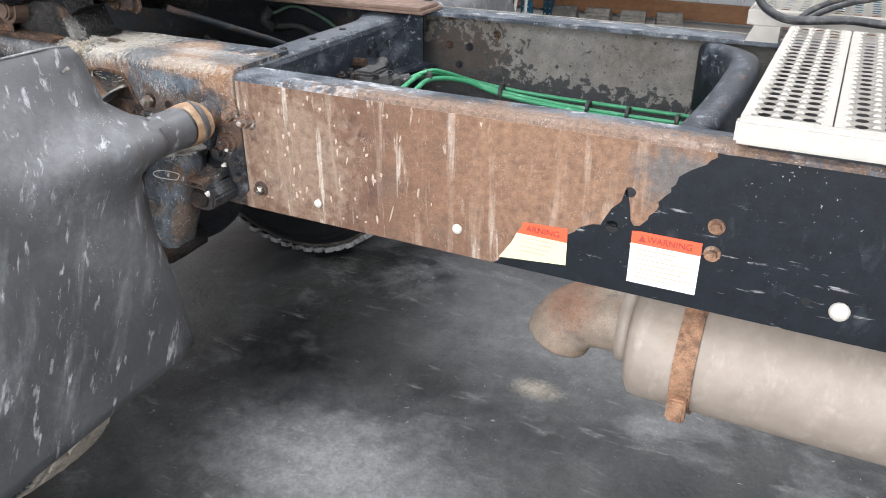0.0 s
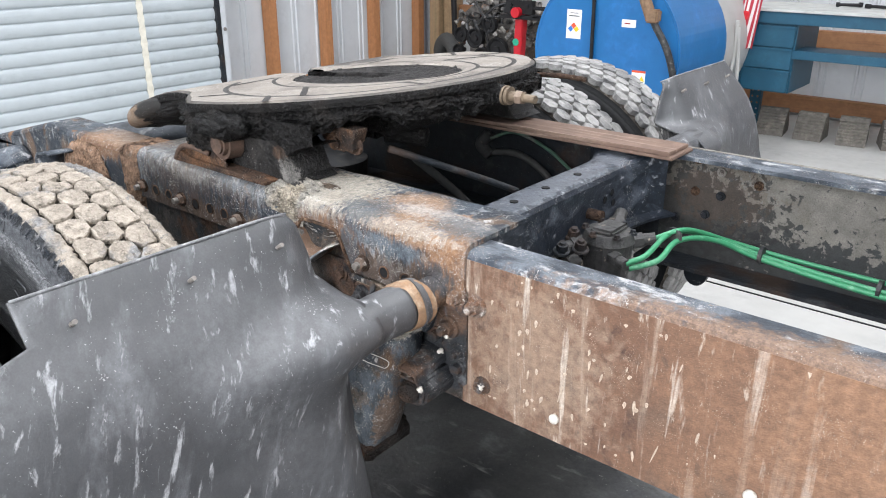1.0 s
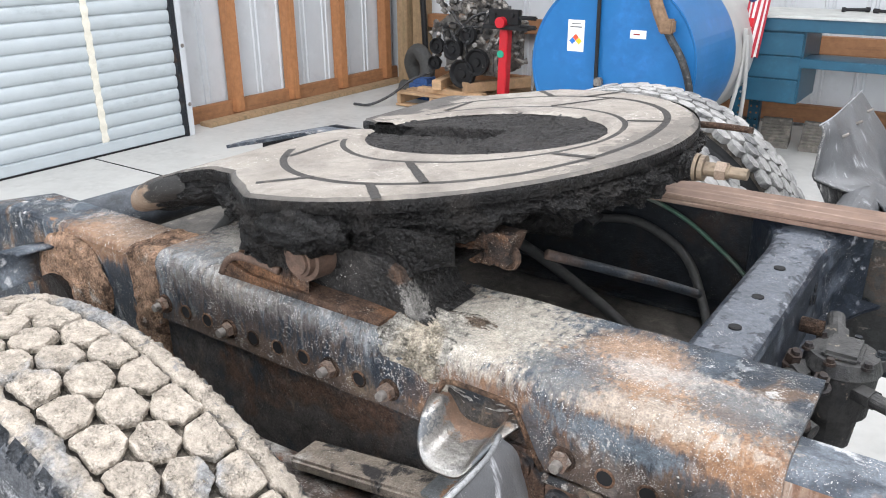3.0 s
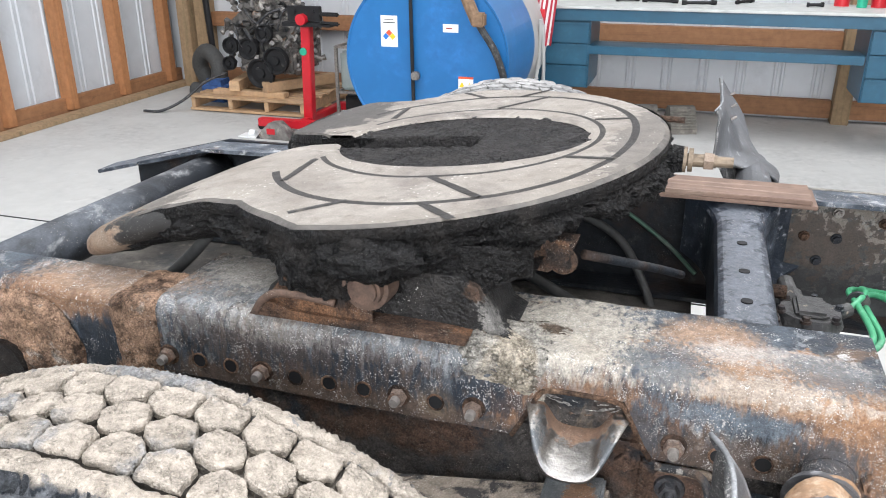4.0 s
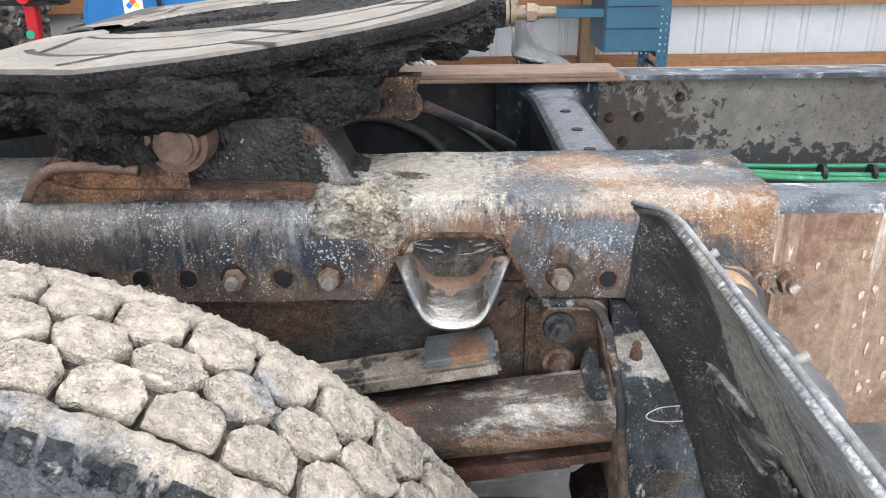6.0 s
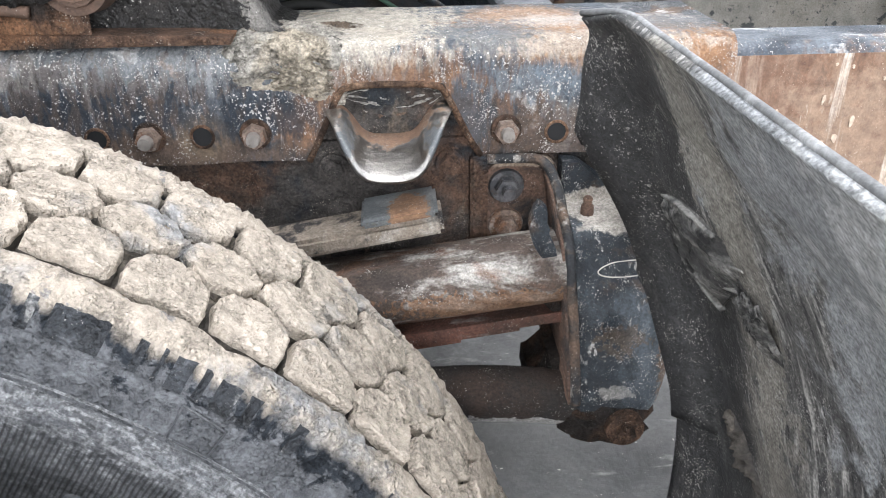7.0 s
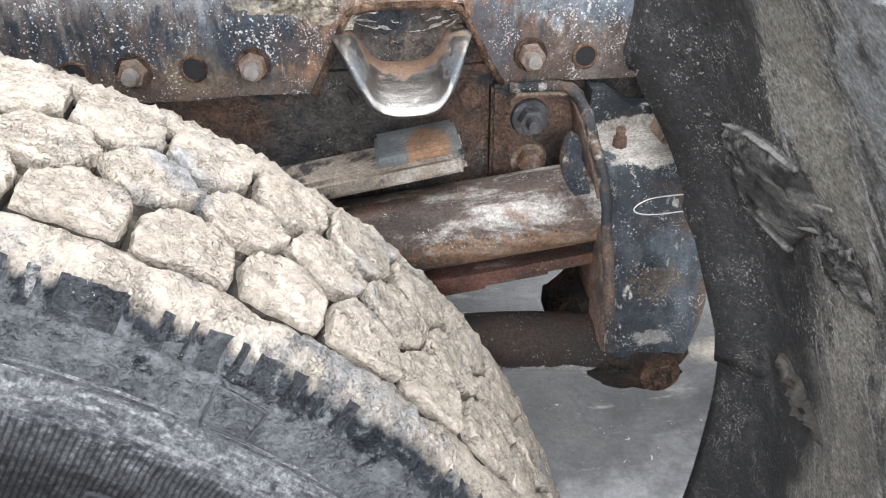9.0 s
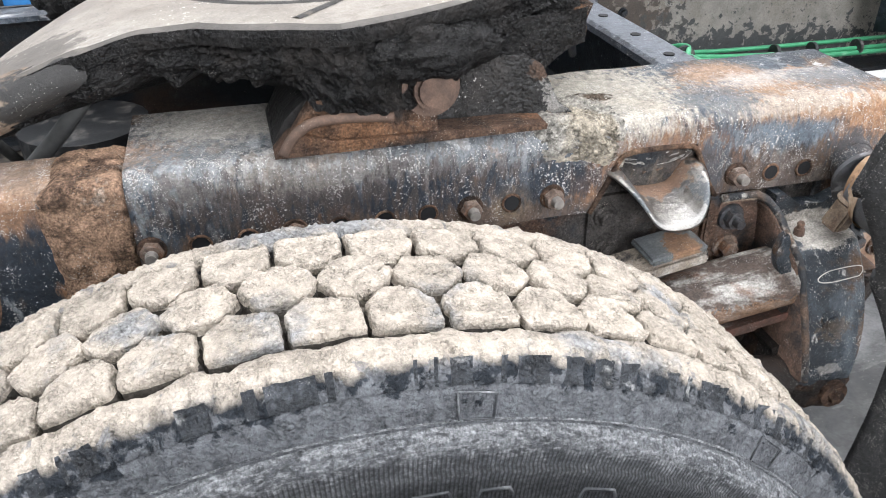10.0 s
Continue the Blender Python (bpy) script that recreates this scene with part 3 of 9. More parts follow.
M["sidewall"] = surf("dusty_black_rubber", (0.036, 0.038, 0.043), 0.6, 0.0, 0.35, 120, [
    ((0.125, 0.131, 0.140), 14, 0.40, 0.58, 0.8, (0.4, 1, 1.3)),
    ((0.20, 0.205, 0.212), 60, 0.40, 0.66, 0.85, (0.35, 1, 1.2)),
    ((0.30, 0.305, 0.31), 300, 0.46, 0.66, 0.85, (0.4, 1, 1.2)),
    ((0.035, 0.037, 0.041), 260, 0.50, 0.66, 0.6, (0.5, 1, 1)),
    ((0.26, 0.265, 0.27), 110, 0.61, 0.67, 0.85, (0.05, 1, 1.6))], 0.9, 260, polar=(-0.139, 0.57075), ribs=True, fine=0.5, bump2=1.0,
    zones=[((0.034, 0.036, 0.040), (0.0, 0.0, 0.390), (90.0, 90.0, 0.062), 0.6, 0.5, 0.75)])
M["fender"] = surf("scuffed_black_poly_fender", (0.054, 0.056, 0.060), 0.42, 0.0, 0.12, 40, [
    ((0.105, 0.108, 0.114), 3.5, 0.45, 0.72, 0.5, I3),
    ((0.15, 0.155, 0.165), 9, 0.56, 0.72, 0.6, (1.0, 1.8, 0.5, 0.42)),
    ((0.31, 0.315, 0.325), 30, 0.585, 0.665, 0.8, (1.0, 1.9, 0.5, 0.42))], 0.35, 220, specks=[((0.40, 0.40, 0.40), 120, 0.24)], fine=0.10, bump2=0.3, spec=0.8)
M["fender_dirty"] = surf("dirty_fender_rear_face", (0.080, 0.079, 0.078), 0.65, 0.0, 0.4, 60, [
    ((0.17, 0.167, 0.16), 5, 0.48, 0.68, 0.85, (1.0, 1.6, 0.5)),
    ((0.40, 0.39, 0.37), 44, 0.535, 0.63, 0.9, (1.0, 2.6, 0.30, 0.30)),
    ((0.040, 0.041, 0.043), 70, 0.50, 0.62, 0.7, (1.0, 2.4, 0.4, 0.30)),
    ((0.46, 0.46, 0.45), 22, 0.615, 0.67, 0.85, (1.0, 2.0, 0.6, 0.30))], 0.35, 200, zones=[
    ((0.26, 0.245, 0.215), (0.48, -0.745, 0.97), (0.5, 0.020, 0.24), 0.85, 1.2, 0.7),
    ((0.24, 0.225, 0.20), (0.53, -0.74, 0.74), (0.5, 0.06, 0.16), 0.85, 2.0, 0.6),
    ((0.034, 0.035, 0.037), (0.48, -0.560, 0.80), (0.6, 0.145, 0.60), 0.6, 0.25, 0.92),
    # pale top corner: scuffs, plus light on the upturned sheet painted in
    ((0.33, 0.345, 0.36), (0.42, -0.98, 1.05), (0.2, 0.21, 0.16), 0.7, 1.2, 0.85),
    ((0.50, 0.51, 0.515), (0.42, -1.0, 1.06), (0.2, 0.13, 0.10), 0.75, 1.5, 0.75),
    ((0.30, 0.285, 0.255), (0.44, -0.725, 1.045), (0.05, 0.030, 0.07), 0.85, 1.2, 0.75)], specks=[((0.36, 0.35, 0.33), 110, 0.34), ((0.40, 0.39, 0.37), 240, 0.46), ((0.36, 0.35, 0.33), 420, 0.46)], fine=0.45, bump2=0.8)
M["orange_sleeve"] = surf("orange_rusted_sleeve", (0.25, 0.150, 0.085), 0.75, 0.0, 0.3, 80, [((0.46, 0.36, 0.26), 30, 0.5, 0.7, 0.9, I3), (RUST_DARK, 40, 0.6, 0.7, 0.9, I3)], 0.5, 150)
M["chrome"] = surf("rubbed_bare_steel", (0.33, 0.315, 0.295), 0.34, 1.0, 0.2, 40, [
    ((0.22, 0.22, 0.22), 18, 0.48, 0.62, 0.4, I3, 0.8),
    ((0.22, 0.14, 0.085), 30, 0.58, 0.68, 0.7, (1, 1, 1), 0.2)], 0.4, 110, zones=[
    ((0.17, 0.095, 0.055), (0.271, -0.420, 0.975), (0.07, 0.036, 0.03), 0.8, 1.2, 0.9),
    ((0.045, 0.060, 0.075), (0.226, -0.47, 0.968), (0.014, 0.05, 0.022), 0.5, 0.7, 0.8),
    ((0.045, 0.060, 0.075), (0.316, -0.47, 0.968), (0.014, 0.05, 0.022), 0.5, 0.7, 0.8)], specks=[(SALT, 300, 0.3)], fine=0.2)
M["green_hose"] = surf("green_air_line", (0.045, 0.26, 0.125), 0.42, 0.0, 0.12, 40, [((0.20, 0.42, 0.28), 25, 0.56, 0.72, 0.6, I3)], 0.1, 200)
M["dull_green"] = surf("dust_dulled_green_line", (0.055, 0.115, 0.080), 0.6, 0.0, 0.2, 40, [((0.16, 0.17, 0.15), 25, 0.5, 0.7, 0.8, I3)], 0.1, 200)
M["black_hose"] = surf("black_rubber_hose", (0.02, 0.021, 0.023), 0.5, 0.0, 0.4, 60, [((0.14, 0.13, 0.12), 30, 0.52, 0.7, 0.8, I3)], 0.2, 200)
M["grey_hose"] = surf("dusty_grey_hose", (0.05, 0.05, 0.048), 0.7, 0.0, 0.3, 60, [((0.05, 0.05, 0.05), 20, 0.55, 0.7, 0.8, I3)], 0.2, 200)
M["valve"] = surf("grimy_cast_valve", (0.050, 0.049, 0.048), 0.6, 0.1, 0.45, 60, [((0.025, 0.025, 0.026), 22, 0.5, 0.62, 0.5, I3), (TAN, 40, 0.62, 0.72, 0.9, I3)], 0.7, 120)
M["strap_rust"] = surf("orange_rusted_strap", (0.24, 0.13, 0.075), 0.8, 0.0, 0.4, 60, [((0.10, 0.055, 0.035), 20, 0.5, 0.62, 0.9, I3), ((0.36, 0.27, 0.20), 24, 0.56, 0.68, 0.85, I3)], 0.6, 120, fine=0.3)
M["muffler"] = surf("dulled_aluminised_muffler", (0.265, 0.222, 0.184), 0.6, 0.1, 0.12, 25, [
    ((0.33, 0.282, 0.238), 12, 0.5, 0.75, 0.6, (3, 1, 1), 0.1),
    ((0.30, 0.23, 0.17), 6, 0.60, 0.78, 0.75, (0.8, 1, 1))], 0.15, 160)
M["elbow"] = surf("heat_stained_elbow", (0.22, 0.175, 0.135), 0.6, 0.15, 0.2, 30, [
    ((0.17, 0.105, 0.070), 9, 0.48, 0.78, 0.8, I3), ((0.10, 0.085, 0.075), 12, 0.56, 0.70, 0.8, I3)], 0.4, 130, zones=[
    ((0.17, 0.075, 0.040), (1.225, -0.32, 0.69), (0.05, 0.10, 0.04), 0.85, 0.8, 0.7)], fine=0.2, soft=0.5)
M["deck"] = surf("pale_aluminium_deck", (0.41, 0.385, 0.345), 0.5, 0.15, 0.08, 40, [((0.40, 0.36, 0.31), 14, 0.58, 0.76, 0.7, I3)], 0.2, 220)
M["board"] = surf("weathered_plank", (0.155, 0.10, 0.075), 0.8, 0.0, 0.25, 30, [
    ((0.33, 0.245, 0.19), 10, 0.52, 0.72, 0.85, (0.25, 4, 4)), ((0.13, 0.08, 0.055), 16, 0.6, 0.7, 0.85, (0.2, 4, 4))], 0.4, 140)
M["wood"] = surf("pine_post", (0.36, 0.160, 0.066), 0.72, 0.0, 0.18, 20, [
    ((0.30, 0.135, 0.055), 9, 0.5, 0.7, 0.75, (3, 3, 0.25)), ((0.12, 0.06, 0.03), 7, 0.70, 0.73, 0.8, I3)], 0.2, 120, 0.10)
M["wood_h"] = surf("pine_girt", (0.27, 0.130, 0.060), 0.72, 0.0, 0.18, 20, [
    ((0.21, 0.10, 0.048), 9, 0.5, 0.7, 0.75, (0.25, 0.25, 4)), ((0.12, 0.06, 0.03), 7, 0.70, 0.73, 0.8, I3)], 0.2, 120, 0.10)
M["wood_pale"] = surf("pallet_wood", (0.44, 0.285, 0.16), 0.8, 0.0, 0.22, 20, [((0.34, 0.23, 0.15), 8, 0.5, 0.7, 0.85, (0.4, 4, 4))], 0.3, 120, 0.16)
M["treated"] = surf("treated_timber", (0.29, 0.195, 0.11), 0.8, 0.0, 0.2, 20, [((0.20, 0.15, 0.08), 9, 0.5, 0.7, 0.85, (3, 3, 0.25))], 0.25, 120, 0.1)
M["sheet"] = surf("white_steel_sheet", (0.50, 0.52, 0.54), 0.45, 0.0, 0.04, 6, [((0.47, 0.49, 0.51), 3, 0.5, 0.8, 0.5, I3)], 0.05, 60)
M["slat"] = surf("pale_blue_door_slat", (0.40, 0.44, 0.46), 0.5, 0.0, 0.05, 6, [((0.36, 0.40, 0.415), 5, 0.5, 0.8, 0.55, (1, 0.4, 3))], 0.06, 60)
M["strap"] = surf("yellowed_tape", (0.64, 0.61, 0.52), 0.6, 0.0, 0.1, 20)
M["floor"] = surf("smooth_shop_concrete", (0.455, 0.45, 0.43), 0.55, 0.0, 0.06, 8, [
    ((0.38, 0.375, 0.36), 1.3, 0.45, 0.75, 0.5, I3),
    ((0.47, 0.46, 0.44), 4, 0.55, 0.75, 0.6, I3),
    ((0.33, 0.325, 0.31), 7, 0.66, 0.74, 0.5, I3)], 0.12, 90)
# oil stain whose dark base also carries the shade under the truck
M["stain_shade"] = surf("stained_shaded_slab", (0.056, 0.056, 0.055), 0.36, 0.0, 0.3, 10, [
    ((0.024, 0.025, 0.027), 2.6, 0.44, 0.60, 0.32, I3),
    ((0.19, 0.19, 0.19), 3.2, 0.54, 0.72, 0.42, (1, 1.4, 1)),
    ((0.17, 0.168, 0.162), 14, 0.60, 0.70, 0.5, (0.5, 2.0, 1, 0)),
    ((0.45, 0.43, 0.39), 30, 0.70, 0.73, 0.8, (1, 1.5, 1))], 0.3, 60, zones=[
    # large pale zones: scuffs, with bright floor reflections painted in
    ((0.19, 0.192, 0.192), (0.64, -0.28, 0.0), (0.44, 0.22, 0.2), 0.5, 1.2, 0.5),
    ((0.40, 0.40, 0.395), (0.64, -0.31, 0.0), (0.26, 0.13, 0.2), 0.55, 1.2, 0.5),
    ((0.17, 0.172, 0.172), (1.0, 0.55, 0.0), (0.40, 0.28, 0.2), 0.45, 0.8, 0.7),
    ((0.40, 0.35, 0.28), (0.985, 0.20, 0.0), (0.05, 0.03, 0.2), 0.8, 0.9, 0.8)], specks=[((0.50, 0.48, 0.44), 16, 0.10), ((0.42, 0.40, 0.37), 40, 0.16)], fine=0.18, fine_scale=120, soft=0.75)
M["blue_tank"] = surf("bright_blue_tank_enamel", (0.011, 0.130, 0.345), 0.38, 0.0, 0.06, 8, [((0.025, 0.16, 0.43), 5, 0.5, 0.75, 0.4, I3)], 0.06, 60)
M["white_poly"] = surf("greyed_white_poly", (0.42, 0.415, 0.40), 0.5, 0.0, 0.06, 8, [((0.42, 0.41, 0.39), 4, 0.55, 0.8, 0.6, I3)], 0.06, 60)
M["bench"] = surf("teal_blue_bench_enamel", (0.011, 0.074, 0.128), 0.4, 0.0, 0.1, 10, [((0.020, 0.096, 0.155), 6, 0.5, 0.75, 0.45, I3), ((0.30, 0.33, 0.34), 26, 0.71, 0.74, 0.6, I3)], 0.06, 80)
M["bench_top"] = surf("worn_pale_bench_top", (0.46, 0.47, 0.45), 0.55, 0.0, 0.15, 10, [((0.26, 0.26, 0.25), 5, 0.55, 0.75, 0.6, I3)], 0.1, 80)
M["red"] = surf("glossy_red_enamel", (0.50, 0.012, 0.022), 0.35, 0.0, 0.1, 10, [((0.30, 0.02, 0.02), 8, 0.6, 0.75, 0.4, I3)], 0.05, 80)
M["engine"] = surf("oily_engine_castings", (0.15, 0.14, 0.13), 0.5, 0.3, 0.5, 14, [((0.40, 0.37, 0.33), 9, 0.54, 0.66, 0.55, I3, 0.3), ((0.02, 0.02, 0.02), 8, 0.53, 0.60, 0.45, I3), ((0.16, 0.09, 0.05), 12, 0.62, 0.68, 0.8, I3)], 0.6, 50, 0.35)
M["black_plain"] = surf("satin_black", (0.012, 0.012, 0.013), 0.6, 0.0, 0.3, 20, spec=0.3)
M["label_white"] = surf("white_label", (0.78, 0.79, 0.78), 0.5, 0.0, 0.04, 20)
M["label_cream"] = surf("cream_label", (0.72, 0.62, 0.36), 0.55, 0.0, 0.06, 20)
M["label_red"] = surf("orange_red_label", (0.66, 0.085, 0.03), 0.5, 0.0, 0.06, 20)
M["ink"] = surf("print_grey", (0.11, 0.11, 0.11), 0.6, 0.0, 0.1, 20)
M["ink_tan"] = surf("print_tan", (0.42, 0.36, 0.26), 0.6, 0.0, 0.1, 20)
M["dark_red_ink"] = surf("print_dark_red", (0.28, 0.03, 0.02), 0.6, 0.0, 0.1, 20)
M["yellow"] = surf("label_yellow", (0.75, 0.52, 0.02), 0.5, 0.0, 0.05, 20)
M["blue_ink"] = surf("label_blue", (0.02, 0.16, 0.55), 0.5, 0.0, 0.05, 20)
M["flag_white"] = surf("flag_white_cloth", (0.72, 0.71, 0.70), 0.8, 0.0, 0.05, 60)
M["flag_red"] = surf("flag_red_cloth", (0.42, 0.03, 0.05), 0.8, 0.0, 0.1, 60)
M["flag_blue"] = surf("flag_blue_cloth", (0.015, 0.03, 0.11), 0.8, 0.0, 0.1, 60)
M["chock"] = surf("dusty_chock_rubber", (0.15, 0.138, 0.12), 0.85, 0.0, 0.3, 30, [((0.27, 0.245, 0.21), 14, 0.5, 0.7, 0.9, I3)], 0.4, 80)
M["green_plastic"] = surf("green_plastic", (0.02, 0.36, 0.22), 0.4, 0.0, 0.1, 10)
M["white_plastic"] = surf("white_plastic", (0.72, 0.73, 0.72), 0.4, 0.0, 0.03, 10)
M["bag_blue"] = surf("faded_blue_cloth", (0.028, 0.075, 0.21), 0.85, 0.0, 0.3, 30)
M["ceil"] = surf("white_ceiling_sheet", (0.70, 0.71, 0.70), 0.6, 0.0, 0.04, 5)
M["brown_wrap"] = surf("brown_tape_wrap", (0.20, 0.125, 0.075), 0.8, 0.0, 0.3, 40)
M["clear_tub"] = surf("milky_grey_tub", (0.26, 0.30, 0.285), 0.35, 0.0, 0.15, 12)
M["brass"] = surf("dull_brass_bushing", (0.17, 0.13, 0.09), 0.55, 0.35, 0.3, 90, [(RUST_DARK, 40, 0.55, 0.7, 0.8, I3)], 0.3, 200)

M["horn"] = surf("bare_tan_horn", (0.185, 0.138, 0.100), 0.7, 0.0, 0.2, 40, [
    ((0.16, 0.105, 0.07), 14, 0.50, 0.64, 0.8, I3),
    ((0.25, 0.20, 0.155), 12, 0.55, 0.70, 0.8, I3)], 0.5, 110, zones=[
    ((0.012, 0.011, 0.010), (-0.330, -0.385, 1.12), (0.085, 0.07, 0.05), 0.6, 0.7, 1.0)], specks=[(SALT, 260, 0.26)], fine=0.25, bump2=0.5)
M["scab"] = surf("flaking_brown_rust", (0.29, 0.185, 0.125), 0.9, 0.0, 0.4, 60, [
    ((0.095, 0.060, 0.042), 24, 0.52, 0.62, 0.92, I3),
    ((0.37, 0.225, 0.135), 8, 0.54, 0.68, 0.9, I3),
    ((0.40, 0.35, 0.30), 26, 0.60, 0.70, 0.9, I3)], 1.0, 80, specks=[((0.45, 0.41, 0.36), 240, 0.34)], fine=0.4, bump2=1.0, bump2_scale=300, spec=0.2, crumb=0.45, crumb_scale=200)
M["scale"] = surf("layered_steel_scale", (0.44, 0.42, 0.39), 0.6, 0.0, 0.4, 60, [
    ((0.08, 0.07, 0.065), 34, 0.54, 0.62, 0.7, (0.6, 1, 1.8)),
    ((0.62, 0.60, 0.56), 34, 0.56, 0.66, 0.6, (0.6, 1, 1.8))], 1.0, 90, zones=[((0.13, 0.075, 0.045), (0.275, -0.43, 0.985), (0.06, 0.03, 0.008), 0.9, 0.8, 0.9)], specks=[(SALT, 300, 0.34)], fine=0.35, bump2=0.9, crumb=0.5, crumb_scale=160)
M["foot"] = surf("brown_crusted_rust", (0.085, 0.052, 0.036), 0.88, 0.0, 0.45, 60, [
    ((0.030, 0.024, 0.021), 14, 0.50, 0.62, 0.9, I3),
    ((0.17, 0.09, 0.05), 12, 0.56, 0.68, 0.9, I3)], 1.0, 90, specks=[((0.46, 0.42, 0.37), 260, 0.36)], fine=0.4, bump2=1.0, spec=0.22, crumb=0.45, crumb_scale=280)
M["fender_edge"] = surf("pale_poly_edge", (0.16, 0.165, 0.17), 0.6, 0.0, 0.25, 60, [((0.34, 0.345, 0.35), 30, 0.52, 0.66, 0.8, I3)], 0.4, 200, fine=0.2)
M["torn"] = surf("torn_dusty_poly", (0.060, 0.060, 0.060), 0.75, 0.0, 0.4, 60, [((0.30, 0.295, 0.28), 30, 0.46, 0.60, 0.9, (1, 0.4, 1.4)), ((0.02, 0.02, 0.021), 46, 0.53, 0.62, 0.8, I3)], 0.9, 120, specks=[((0.36, 0.35, 0.33), 200, 0.34)], fine=0.35, bump2=0.8)
M["torn_edge"] = surf("pale_torn_poly_edge", (0.26, 0.255, 0.24), 0.7, 0.0, 0.3, 60, [((0.09, 0.09, 0.088), 40, 0.52, 0.64, 0.8, I3)], 0.5, 160, fine=0.3)
M["bracket"] = surf("greasy_bracket", (0.012, 0.011, 0.0105), 0.5, 0.0, 0.5, 40, [((0.03, 0.026, 0.023), 14, 0.50, 0.66, 0.75, I3)], 1.0, 60, zones=[
    ((0.20, 0.19, 0.175), (0.160, -0.405, 1.085), (0.016, 0.03, 0.045), 0.7, 1.6, 0.8),
    ((0.09, 0.05, 0.03), (0.145, -0.405, 1.115), (0.02, 0.02, 0.015), 0.8, 1.0, 0.7)], specks=[(SALT, 150, 0.30)], fine=0.4, bump2=1.0, bump2_scale=260, crumb=0.4, crumb_scale=160)
M["pin_rust"] = surf("smooth_brown_rust", (0.080, 0.048, 0.033), 0.75, 0.0, 0.35, 50, [
    ((0.060, 0.036, 0.026), 20, 0.54, 0.64, 0.85, I3), ((0.28, 0.19, 0.13), 26, 0.58, 0.68, 0.8, I3)], 0.5, 150, specks=[((0.46, 0.42, 0.37), 170, 0.30)], fine=0.2, bump2=0.4)
M["scuffed_black"] = surf("dusty_scuffed_black_tube", (0.016, 0.019, 0.024), 0.5, 0.0, 0.4, 40, [
    ((0.075, 0.085, 0.10), 9, 0.46, 0.62, 0.6, (1, 0.6, 1)), ((0.24, 0.245, 0.25), 22, 0.57, 0.68, 0.8, (1, 0.6, 1)),
    ((0.15, 0.085, 0.05), 12, 0.64, 0.70, 0.85, I3)], 0.4, 130, specks=[(SALT, 150, 0.3)], fine=0.2)
M["dusty_black"] = surf("dust_caked_black", (0.050, 0.045, 0.040), 0.85, 0.0, 0.4, 30, [
    ((0.13, 0.115, 0.098), 6, 0.45, 0.66, 0.9, I3), ((0.022, 0.022, 0.023), 11, 0.55, 0.66, 0.7, I3), ((0.20, 0.175, 0.145), 24, 0.60, 0.72, 0.9, I3)], 0.7, 90, fine=0.25)
M["pin_tan"] = surf("worn_tan_pin", (0.19, 0.14, 0.10), 0.75, 0.0, 0.3, 60, [((0.10, 0.06, 0.04), 40, 0.5, 0.64, 0.85, I3)], 0.7, 160, specks=[(SALT, 300, 0.3)], fine=0.3)

# ---------- mesh helpers ----------
def part(name, bm, material, parent=None, label="", smooth=False, kind=""):
    me = bpy.data.meshes.new(name)
    bmesh.ops.recalc_face_normals(bm, faces=bm.faces)
    if smooth is not None:
        for f in bm.faces:
            f.smooth = smooth
    bm.to_mesh(me)
    bm.free()
    for mt in (material if isinstance(material, (list, tuple)) else [material]):
        me.materials.append(mt)
    ob = new(name, me)
    if parent is not None:
        ob.parent = parent
    return tagged(ob, label=label, kind=kind)


def thing(name, label, category, at=(0, 0, 0), group="", kind=""):
    e = new(name)
    e.empty_display_size = 0.1
    e.location = at
    return tagged(e, label, category, group, kind)


def box(bm, x0, x1, y0, y1, z0, z1, bevel=0.0, m=None, mi=0):
    r = bmesh.ops.create_cube(bm, size=1.0, matrix=Matrix.Translation(((x0 + x1) / 2, (y0 + y1) / 2, (z0 + z1) / 2)) @ Matrix.Diagonal((abs(x1 - x0), abs(y1 - y0), abs(z1 - z0), 1)))
    vs = r["verts"]
    if bevel:
        es = list({e for v in vs for e in v.link_edges})
        rb = bmesh.ops.bevel(bm, geom=es, offset=bevel, segments=2, affect="EDGES", clamp_overlap=True)
        vs = list({v for f in rb["faces"] for v in f.verts} | {v for v in vs if v.is_valid})
    if m is not None:
        bmesh.ops.transform(bm, matrix=m, verts=vs)
    if mi:
        for f in {f for v in vs for f in v.link_faces}:
            f.material_index = mi
    return vs


def cyl(bm, a, b, r, r2=None, n=20, caps=True):
    a, b = Vector(a), Vector(b)
    d = b - a
    m = Matrix.Translation((a + b) / 2) @ d.to_track_quat("Z", "Y").to_matrix().to_4x4()
    return bmesh.ops.create_cone(bm, cap_ends=caps, segments=n, radius1=r, radius2=r if r2 is None else r2, depth=d.length, matrix=m)["verts"]


def smooth_path(pts, k=8):
    """Points along a Catmull-Rom curve."""
    p = [Vector(q) for q in pts]
    p = [p[0] * 2 - p[1]] + p + [p[-1] * 2 - p[-2]]
    out = []
    for i in range(1, len(p) - 2):
        for j in range(k):
            t = j / k
            a, b, c, d = p[i - 1:i + 3]
            out.append(0.5 * (2 * b + (c - a) * t + (2 * a - 5 * b + 4 * c - d) * t * t + (3 * b - a - 3 * c + d) * t ** 3))
    return out + [p[-2]]


